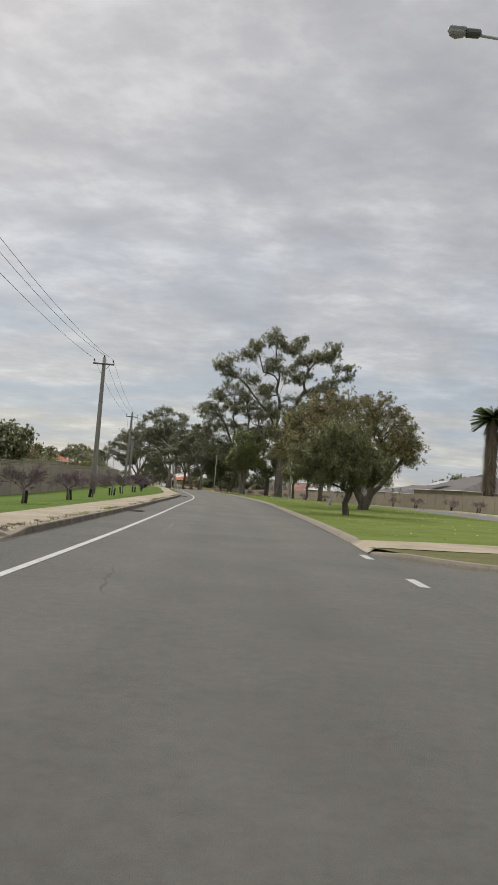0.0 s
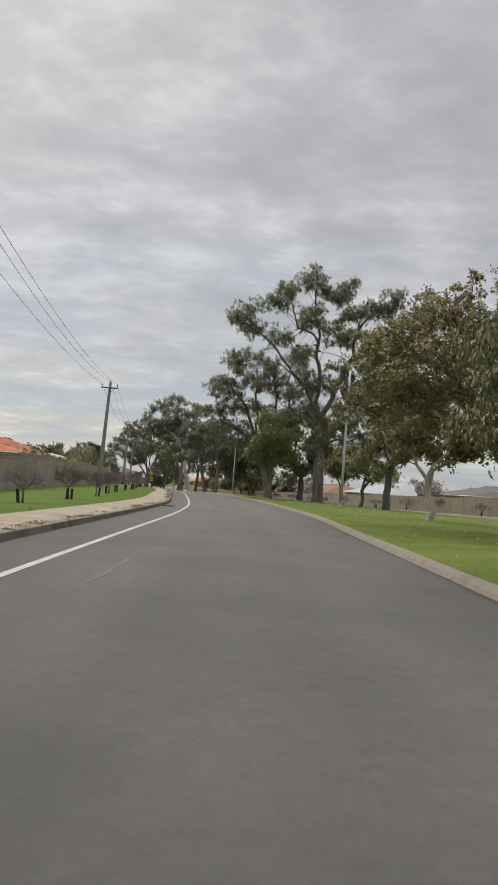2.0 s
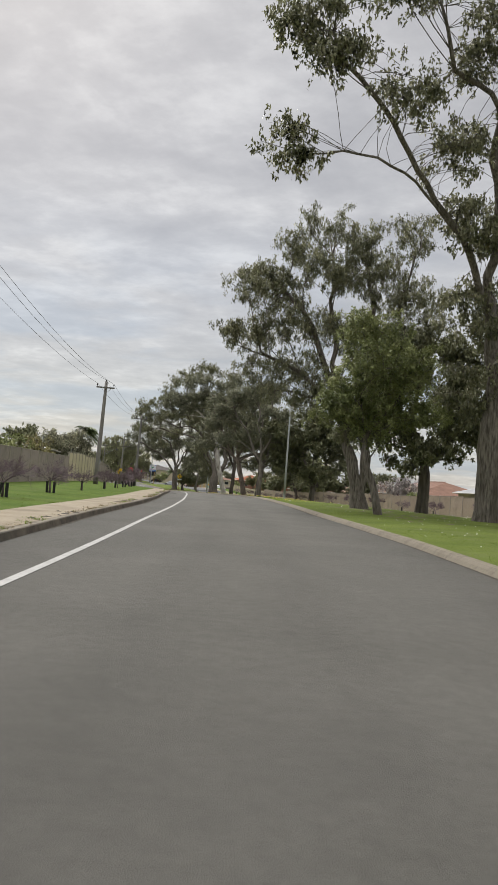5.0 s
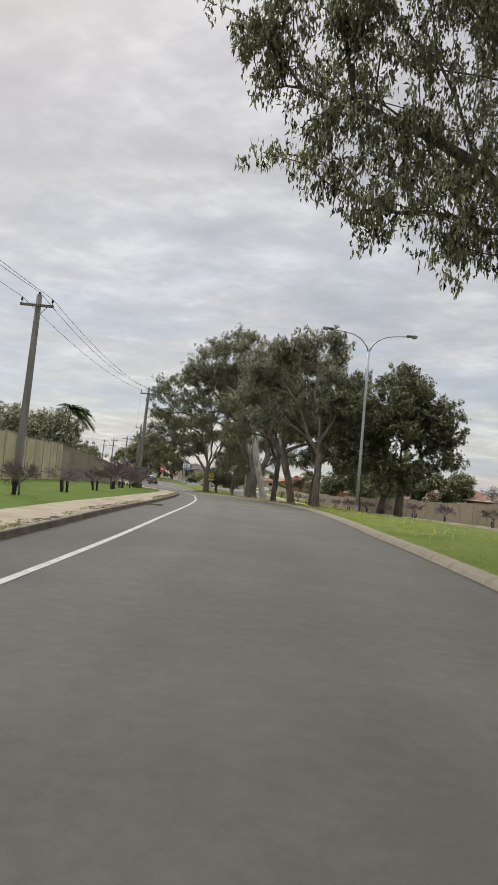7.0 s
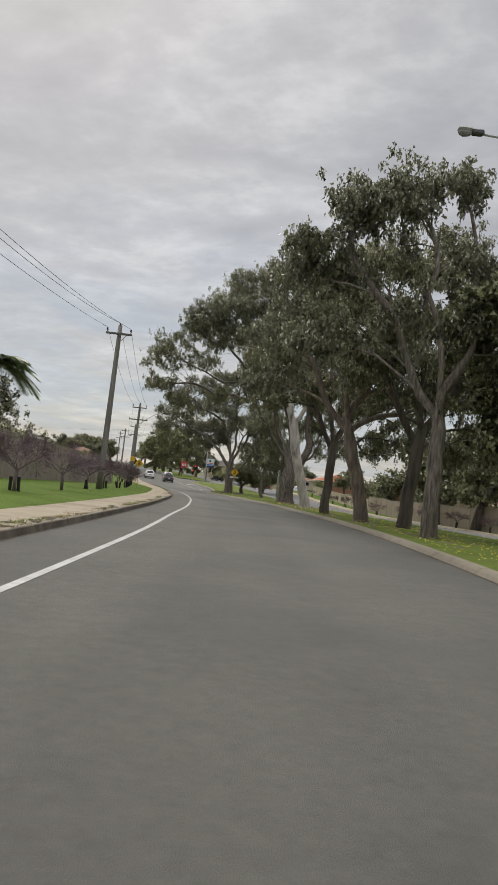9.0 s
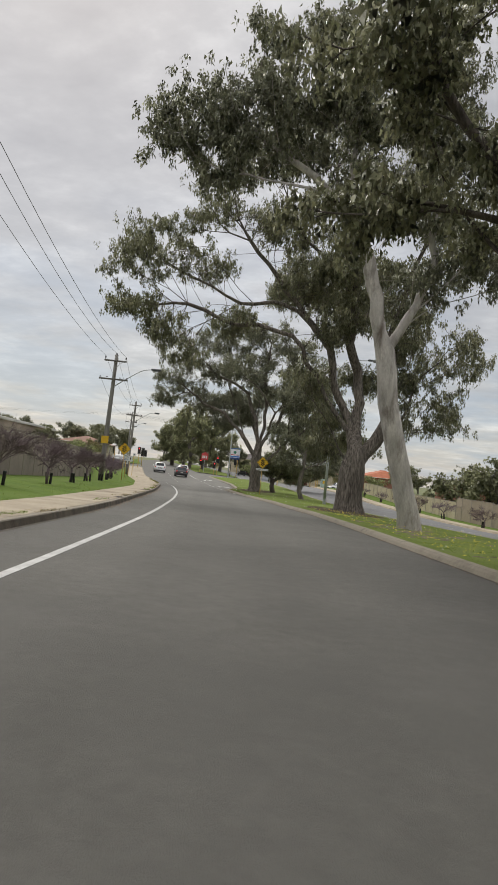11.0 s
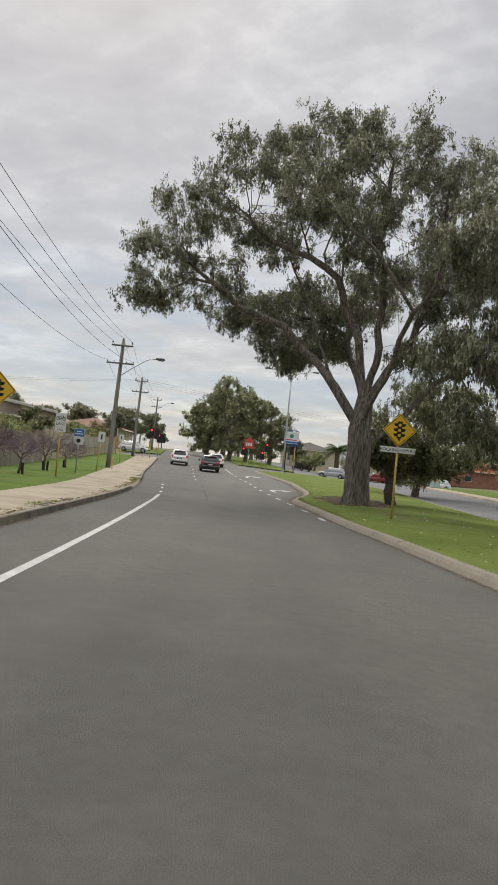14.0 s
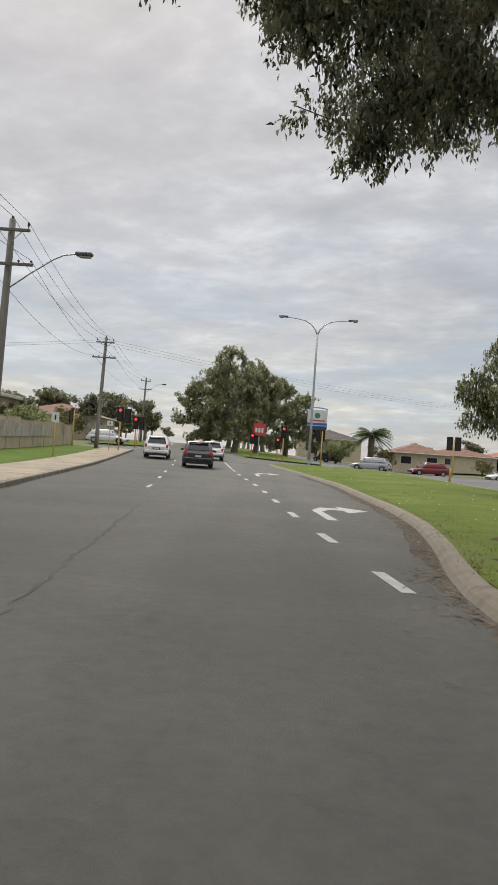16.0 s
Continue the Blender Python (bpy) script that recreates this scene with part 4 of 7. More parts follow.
gum(94.5, 11.8, 16, [(0, 0, 0), (0, 0, 1.0), (-0.1, 0, 2.0)], 0.14, [(0, 0, 3.4, 1.8, 1.8, 1.2, 80), (0.4, 0, 4.6, 1.3, 1.3, 1.0, 40)], 1.0, "small bushy tree with a thin trunk", BARK_DARK, LEAF_OLIVE, per=129, length=0.122, width=0.063, droop=0.4)
# the tall gum
gum(102.5, 11.2, 17, [(0, 0, 0), (0, -0.1, 2.0), (-0.1, -0.4, 4.4), (-0.2, -0.8, 6.6), (-1.0, -1.7, 9.5)], 0.55, [(-3.4, -7, 21.3, 1.4, 1.4, 1.2, 32), (-1.2, -6, 20.6, 1.6, 1.6, 1.5, 40), (-5.6, -7, 20.3, 1.4, 1.4, 1.1, 30), (-7.4, -8, 18.4, 1.4, 1.4, 1, 26), (-9.6, -8, 17.7, 1.3, 1.3, 0.9, 24), (-10.5, -8, 16.6, 0.8, 0.8, 0.8, 16), (-9.1, -8, 15.7, 1, 1, 0.8, 20), (-6.3, -6, 15.8, 1.2, 1.2, 0.9, 23), (-3, -6, 18.1, 1.8, 1.8, 1.6, 48), (1, -4, 21.6, 1.3, 1.3, 1.3, 31), (3.5, -3, 19.8, 2, 2, 2, 60), (5.6, -3, 20.8, 1.8, 1.8, 1.8, 50), (7.6, -2, 18.4, 1.6, 1.6, 2.4, 60), (0.7, -3, 17.4, 2.4, 2.4, 2.4, 82), (-3.7, -5, 14.8, 1.1, 1.1, 1.5, 30), (4.6, -2, 15.6, 2.4, 2.4, 2.4, 86), (-10.2, -7, 12.7, 1, 1, 1, 19), (-1.8, -3, 12.2, 1.7, 1.7, 1.9, 53), (1.4, -2, 12.7, 2.4, 2.4, 2.4, 85), (5.2, -1, 11.6, 2.8, 2.8, 2.4, 96), (7.7, -1, 13.5, 1.6, 1.6, 2.5, 61), (-1.5, -1, 8.9, 1.4, 1.4, 1.6, 38), (1.4, 0, 8.8, 2.8, 2.8, 2.4, 98), (5, 0, 7.4, 3.2, 3.2, 2.4, 113), (-0.6, 0, 6.1, 2, 2, 1.6, 52)], 4.0, "tall spreading gum with open clumps of grey-green leaves", BARK_GREY, LEAF_GUM, coarse=0, per=66, spread=0.36, length=0.185, width=0.066, droop=0.75,
    boughs=[local(102.5, q) for q in ([(-1.0, -1.7, 9.5), (-2.9, -2.8, 11.4), (-5.9, -4.6, 13.7), (-8.0, -6.4, 15.5), (-9.7, -8, 17.1)], [(-1.0, -1.7, 9.5), (-1.4, -3.4, 13.8), (-2.2, -5, 16.9), (-3.6, -7, 20.8)], [(-2.9, -2.8, 11.4), (-5.8, -4.4, 13.2), (-8.4, -6, 13.1), (-10.3, -7, 12.3)], [(-2.1, -5, 16.5), (-4.8, -6, 17.1), (-5.6, -7, 19.8)], [(-0.6, -1, 7.7), (0.7, -1.6, 11.1), (2.3, -2.4, 16.1), (3.1, -3, 19.8)], [(0.0, -0.4, 4.4), (0.9, -0.6, 7.0), (2.8, -0.8, 9.3), (6.5, -1, 11.3)])])
gum(103.0, 6.5, 18, [(0, 0, 0), (-0.3, 0, 1.4), (-0.9, 0, 2.5), (-0.8, 0, 3.5), (-0.2, 0, 4.4)], 0.17, [(-0.3, 0, 6.5, 2.5, 2.5, 1.9, 170), (-1.6, 0, 4.7, 1.6, 1.6, 1.2, 56), (1.2, 0, 4.8, 1.5, 1.5, 1.2, 50), (-1.0, 0, 8.3, 1.4, 1.4, 1.0, 46), (-1.0, 0, 4.0, 1.4, 1.4, 0.8, 36)], 1.8, "small round-headed tree with a crooked pale trunk", BARK_GREY, LEAF_GREEN, coarse=0, per=130, spread=0.30, length=0.105, width=0.05, droop=0.4)
gum(113.0, 11.5, 19, [(0, 0, 0), (0.1, 0, 1.5), (0, 0, 3.2)], 0.33, [(0, 0, 8.2, 4.4, 4.0, 3.2, 300), (-3.2, 0, 5.2, 2.6, 2.4, 1.8, 130), (3.0, 0, 5.4, 2.6, 2.4, 1.8, 130), (0, 0, 3.6, 2.8, 2.4, 1.4, 80)], 2.0, "dark dense tree behind the tall gums", BARK_DARK, LEAF_DARK, per=139, length=0.150, width=0.058)
# the leaning gum that hangs over the road
gum(112.0, 7.6, 20, [(0, 0, 0), (-0.3, 0.1, 1.4), (-0.6, 0.2, 2.8), (-1.2, 0.4, 4.6)], 0.44, [(-2.6, 0.8, 16.6, 1.9, 1.9, 1.2, 47), (-0.6, 0.4, 15.8, 1.7, 1.7, 1.2, 44), (-4.5, 0.6, 15, 1.5, 1.5, 1.1, 39), (-6.4, 0.4, 13.6, 1.3, 1.3, 1, 32), (-7.4, 0, 12.8, 0.9, 0.9, 0.9, 24), (-6.5, -0.4, 11.8, 1.3, 1.3, 1, 32), (-4.9, 0.8, 12.6, 1.5, 1.5, 1.1, 39), (-3, -0.6, 13.3, 2, 2, 1.5, 62), (-0.8, 0, 13.7, 2, 2, 1.7, 69), (1.2, 0.6, 13.2, 2, 2, 2.4, 92), (-8, 0, 9.5, 1, 1, 1.3, 34), (-7.1, 0, 7.7, 0.7, 0.7, 0.9, 18), (-6.4, 0.4, 10.1, 1.5, 1.5, 1.1, 39), (-4.5, -0.5, 10.5, 1.7, 1.7, 1.2, 46), (-2.5, 0.6, 10.4, 1.7, 1.7, 1.5, 55), (-5.2, 0, 8, 1.2, 1.2, 1, 27), (-5.7, 0.2, 6.6, 0.7, 0.7, 0.9, 18), (-3.6, 0.3, 7.7, 1.3, 1.3, 1.3, 39), (-2.2, 0, 6.5, 1.1, 1.1, 1.5, 34), (-4.4, 0, 6.1, 0.9, 0.9, 0.6, 16), (0.8, 0.5, 6.8, 1.5, 1.5, 1.9, 55), (-0.3, -0.3, 9.7, 1.7, 1.7, 1.7, 57), (-1.1, 0.3, 4.4, 0.6, 0.6, 1.1, 18), (2.4, 0.6, 10.2, 1.8, 1.8, 2, 52), (2.2, 0.4, 16.2, 2, 2, 1.6, 52), (3.4, 1, 12.4, 2, 2.2, 1.8, 50)], 4.2, "big leaning gum with hanging leaves over the road", BARK_GREY, LEAF_GUM, per=88, spread=0.28, length=0.15, width=0.036, droop=0.9, coarse=0, power=0.6,
    boughs=[local(112, q) for q in ([(-1.2, 0.4, 4.6), (-2.2, 0.3, 6.1), (-3.4, 0.2, 7.1), (-4.5, 0.2, 7.9), (-5.7, 0.1, 8.4), (-7.2, 0, 8.9)], [(-0.8, 0.2, 3.4), (-1.5, 0.3, 6.1), (-2.4, 0.4, 8.7), (-3.4, 0.5, 10.6), (-4.9, 0.5, 12.4), (-6.2, 0.4, 13.4)], [(-1.5, 0.3, 6.1), (-2.1, 0.5, 9.6), (-2.6, 0.7, 12.8), (-2.6, 0.8, 16.2)], [(0.2, 0, 0.5), (0.35, 0.1, 2.2), (0.45, 0.2, 4.6), (0.6, 0.3, 7.2), (0.3, 0.4, 11.6), (-0.4, 0.4, 15.2)], [(-2.2, 0.3, 6.1), (-3.5, 0.2, 6.4), (-4.9, 0.2, 6.7), (-6.1, 0.1, 6.6)], [(0.6, 0.3, 7.2), (1.6, 0.5, 10.2), (2.2, 0.5, 14)])])
# round tree beside the lamp
gum(147.4, 11.6, 21, [(0, 0, 0), (0, 0, 1.4), (0.1, 0, 2.8)], 0.26, [(-3.6, 0.5, 7.2, 2.0, 2.2, 1.8, 90), (-0.6, 0, 6.0, 3.0, 3.0, 2.6, 200), (-0.6, 0, 9.0, 1.8, 2.0, 1.5, 64), (1.5, 0, 8.2, 1.5, 1.8, 1.3, 44), (2.4, 0, 6.4, 1.4, 1.6, 1.4, 44), (-0.8, 0, 3.4, 2.8, 2.6, 1.2, 90), (2.6, 0, 4.4, 1.5, 1.6, 0.9, 36), (-3.2, 0.5, 4.2, 1.8, 2, 1.6, 60)], 1.2, "dense dark round-headed tree on the median", BARK_DARK, LEAF_DARK, per=162, spread=0.37, length=0.136, width=0.063, droop=0.5)
# the row of gums on the narrow median
row = [
    (147.8, 5.9, 22, 12.7, 0.23, BARK_GREY, LEAF_DULL, 0.0, -1.0), (154.5, 6.8, 23, 13.0, 0.26, BARK_DARK, LEAF_GUM, 0.5, 0.3), (157.0, 5.6, 24, 12.8, 0.28, BARK_PINK, LEAF_DULL, -1.1, -1.4),
    (165.0, 5.4, 26, 13.0, 0.24, BARK_DARK, LEAF_GUM, 0.2, -0.6)]
for s, d, seed, h, r, bark, leaf, lean, tipd in row:
    q = h / 13.5
    gum(s, d, seed, [(0, 0, 0), (lean * 0.25, 0, 1.6), (lean * 0.7, 0.1, 3.4), (lean * 1.0, -0.1, 5.0 * q), (lean * 1.3 + tipd * 0.3, 0, 7.0 * q)], r,
        [(tipd - 0.5, 1, 11.6 * q, 1.6, 1.8, 1.5 * q, 54), (tipd + 1.6, 1.5, 12.8 * q, 0.9, 1.1, 0.9 * q, 22), (tipd - 2.6, 0.6, 11.8 * q, 0.8, 0.9, 0.7 * q, 16), (tipd + 2.6, 1.5, 9.8 * q, 1.9, 2.0, 1.3 * q, 56), (tipd - 2.8, 0.7, 9.2 * q, 1.8, 1.9, 1.3 * q, 54), (tipd * 0.5, 1, 7.6 * q, 2.3, 2.4, 1.1 * q, 54), (tipd - 3.0, 1, 6.5 * q, 1.5, 1.7, 0.9, 26), (2.8, 1.6, 6.4 * q, 1.8, 2, 1.2, 44), (4.0, 4, 4.0, 1.6, 1.8, 1.4, 34), (4.2, 2.5, 7.2 * q, 1.7, 1.9, 1.4, 42)],
        3.2, "tall gum in the median row with " + ("a pinkish grey leaning trunk" if bark == BARK_PINK else "a rough dark trunk" if bark == BARK_DARK else "a furrowed grey trunk"), bark, leaf, per=112, spread=0.33, length=0.150, width=0.058, coarse=0, power=0.5, boughs=[local(s, [(lean * 0.7, 0.1, 3.4), (lean * 0.8 - 1.1, 0.1, 5.2), (lean * 0.8 - 1.9, 0, 6.8), (tipd - 2.6, 0.3, 9.6)]), local(s, [(lean, -0.1, 4.4), (lean + 1.0, -0.5, 5.8), (lean + 1.5, -0.4, 7.4), (tipd + 2.2, 0.6, 9.6)]), local(s, [(lean * 0.8, 0, 3.9), (lean * 0.8 - 0.5, -0.6, 5.6), (lean - 0.4, -0.6, 7.6), (tipd, 0.4, 11)])])
gum(177.0, 6.2, 27, [(0.2, 0, 0), (-0.1, 0, 1.3), (-0.5, 0, 2.8), (-0.9, 0, 4.3), (-1.2, 0, 6.0)], 0.33, [(-8.6, 0, 12.2, 0.9, 1.0, 1.0, 30), (-8.3, 0, 13.4, 1.2, 1.3, 1.0, 34), (-7.3, 0, 11.3, 0.8, 0.9, 0.5, 16), (-7.0, 0.3, 12.8, 1.0, 1.0, 0.9, 28), (-5.8, -0.3, 13.8, 1.1, 1.2, 1.0, 34), (-6.4, 0.3, 11.9, 1.0, 1.0, 0.6, 24), (-4.8, 0.3, 13.1, 1.2, 1.2, 1.2, 36), (-3.5, -0.4, 14.2, 1.5, 1.5, 1.4, 50), (-1.7, 0.3, 13.8, 1.5, 1.5, 1.4, 50), (-0.2, 0, 13.7, 1.2, 1.2, 1.6, 44), (-2.5, 0.4, 11.9, 1.3, 1.3, 0.7, 28), (-0.4, -0.3, 11.2, 1.2, 1.2, 1.1, 36), (0.3, 0.2, 8.7, 0.9, 0.9, 1.2, 28), (2.0, 0, 12.0, 2.0, 2.0, 2.0, 60), (-4.6, 0, 16.0, 2.4, 2.4, 1.4, 60), (-0.6, 0, 16.4, 2.4, 2.4, 1.4, 60), (2.2, 0.4, 9.2, 1.4, 1.5, 1.2, 36)], 3.6, "tall gum with a pale peeling trunk leaning towards the road", BARK_PALE, LEAF_DULL, per=105, spread=0.34, length=0.155, width=0.05, coarse=0, power=0.72,
    boughs=[local(177, q) for q in ([(-1.2, 0, 6.0), (-2.2, 0, 8.3), (-3.1, 0, 10.1), (-4.2, 0, 11.2), (-5.4, 0, 12.2), (-6.6, 0, 13.0)], [(-3.1, 0, 10.1), (-3.2, 0, 12.0), (-3.0, 0, 13.3), (-3.0, 0, 14.9)], [(-1.2, 0, 6.0), (-0.5, 0, 7.2), (0.3, 0.2, 9.2), (0.2, 0.2, 12.1), (-0.1, 0, 14.0)])])
# two big trunks close to the road: limbs reach over the lane
gum(190.4, 7.1, 28, [(0, 0, 0), (-0.05, 0, 1.2), (0.0, 0, 2.4), (0.1, 0.1, 3.4)], 0.66, [(-12.6, 1, 12.6, 1.5, 2, 1.8, 52), (-11, 1, 14.2, 1.8, 2.2, 1.7, 50), (-12.4, 1, 10, 1, 1.4, 0.9, 41), (-10.4, 0.8, 8.7, 1, 1.2, 0.9, 36), (-9.4, 0.8, 7.7, 0.6, 0.8, 0.5, 16), (-9, 1, 12.2, 1.8, 2, 1.1, 44), (-8.8, 1, 16, 1.8, 2.2, 1.5, 50), (-6, 1, 18.6, 2.2, 2.6, 1.9, 91), (-2.6, 0.8, 20.4, 2.6, 3, 1.8, 104), (1.4, 0.5, 18.6, 3, 3, 2.2, 104), (-5, 1, 14.8, 2.2, 2.4, 1.5, 78), (-1.6, 0.8, 16, 2.6, 2.6, 1.8, 83), (4, 0, 14, 3.2, 3.2, 2.4, 104), (-6.8, 1, 9.5, 1.2, 1.4, 0.7, 39), (-3.4, 11, 13.6, 1.3, 1.6, 0.8, 49), (-1.8, 11, 14, 1.5, 1.6, 1, 57), (0.4, 11, 14.4, 1.8, 2, 1.4, 65), (1.6, 8, 13.2, 1.6, 2, 1.2, 57), (-2.6, 10.5, 15.2, 1.5, 1.7, 1, 54), (0.2, 10.5, 16, 1.9, 2, 1.2, 65), (1.4, 9, 12.6, 1.2, 1.6, 1.2, 52), (-2.4, 1.2, 7, 0.9, 1.2, 0.8, 36), (-1.4, 1.5, 5.2, 0.9, 1.2, 0.9, 36), (-1, 2.5, 3.4, 0.7, 1, 1, 31), (0.4, 3.5, 4.6, 1.1, 1.2, 1.4, 44), (-3.4, 1, 12, 1.5, 1.6, 0.9, 52), (-1.2, 1, 11, 1.6, 1.8, 1.2, 59), (1.6, 0.8, 9.6, 2.2, 2.2, 1.8, 78), (4.2, 0.5, 9, 3, 3, 1.8, 85), (3.8, 0, 5.6, 2.4, 2.4, 1.6, 65), (1.2, 1.4, 13, 2, 2, 1.5, 65), (2.6, 1.2, 11.4, 1.8, 1.8, 1.3, 59), (2.4, 1.6, 7.4, 1.5, 1.6, 1.1, 54), (0.6, 2.4, 7.6, 1.3, 1.4, 1, 44), (-2.6, 0.6, 12.6, 1.3, 1.4, 1, 52), (-1.6, 0.2, 9.7, 1, 1.2, 1, 44), (-0.6, 0, 12.4, 1.4, 1.4, 1.2, 54)], 3.0, "massive old gum with rough trunk, heavy limbs over the lane", BARK_ROUGH, LEAF_GUM, per=86, spread=0.31, length=0.16, width=0.042, droop=1.0, flare=1.35, coarse=0, power=0.66,
    boughs=[local(190.4, q) for q in ([(0.1, 0.1, 3.4), (-0.4, 0.5, 5.4), (-1.2, 0.8, 7.5), (-2.2, 1, 8.9), (-3.2, 1, 9.8), (-4.3, 1, 10.55), (-5.6, 1, 10.75), (-7.3, 1, 10.65), (-8.4, 1, 10.8), (-9.9, 1, 11.5), (-12, 1, 12.4)], [(0.1, 0.1, 3.4), (0.3, 0.5, 5.4), (0.0, 0.7, 7.4), (-0.5, 0.9, 9.4), (-0.6, 1.0, 12.1), (-1.6, 0.9, 15.5), (-2.4, 0.8, 19)], [(0, 0.1, 2.8), (-1.2, 0.2, 4.3), (-2.1, 0.2, 5.3), (-2.8, 0.2, 5.8), (-4.0, 0.2, 6.1)], [(-0.3, 0.3, 4.4), (-1.6, 0.5, 6.3), (-2.5, 0.6, 8.0), (-4.2, 0.6, 9.1), (-5.8, 0.6, 9.4), (-7.6, 0.6, 9.5), (-9.8, 0.6, 10.4), (-11.8, 0.6, 10.2)], [(0, 0, 2.6), (0.7, 0.2, 3.4), (1.5, 0.3, 4.8), (1.6, 0.5, 6.8), (1.2, 0.6, 9.5), (2.4, 0.5, 13)], [(0, 0, 3.1), (1.6, 0.3, 4.0), (2.8, 0.5, 5.6), (3.8, 0.6, 8)], [(-7.2, 1, 10.65), (-8.4, 0.9, 9.9), (-9.6, 0.8, 9.2)], [(0.9, 1.0, 9.3), (1.0, 5, 11.2), (0.2, 8, 12.8), (-1.4, 10.4, 13.6), (-3.2, 11, 13.6)], [(-0.6, 1, 12.4), (-3.2, 1, 14.6), (-5.6, 1, 17.4)], [(-3.4, 1, 9.9), (-5.6, 1, 12.6), (-8, 1, 15.2)])])
gum(217.1, 8.4, 29, [(0, 0, 0), (-0.35, 0, 0.9), (-0.3, 0, 2.0), (-0.1, 0, 3.4), (0.1, 0, 5.2)], 0.19, [(0.2, 0, 7.4, 2.4, 2.4, 1.8, 100), (0.6, 0, 10.2, 2.2, 2.2, 1.5, 80), (-1.4, 0, 9.0, 1.5, 1.6, 1.2, 50), (1.8, 0, 5.2, 1.6, 1.8, 1.3, 50), (-1.6, 0, 5.2, 1.4, 1.5, 1.2, 46), (-1.3, 0, 3.5, 0.9, 1.0, 1.0, 26), (2.6, 0, 3.4, 1.1, 1.2, 1.0, 34)], 2.0, "slender gum with a pale peeling trunk and drooping leaves", BARK_GREY, LEAF_DULL, per=110, spread=0.30, length=0.15, width=0.042, droop=1.0, coarse=0)
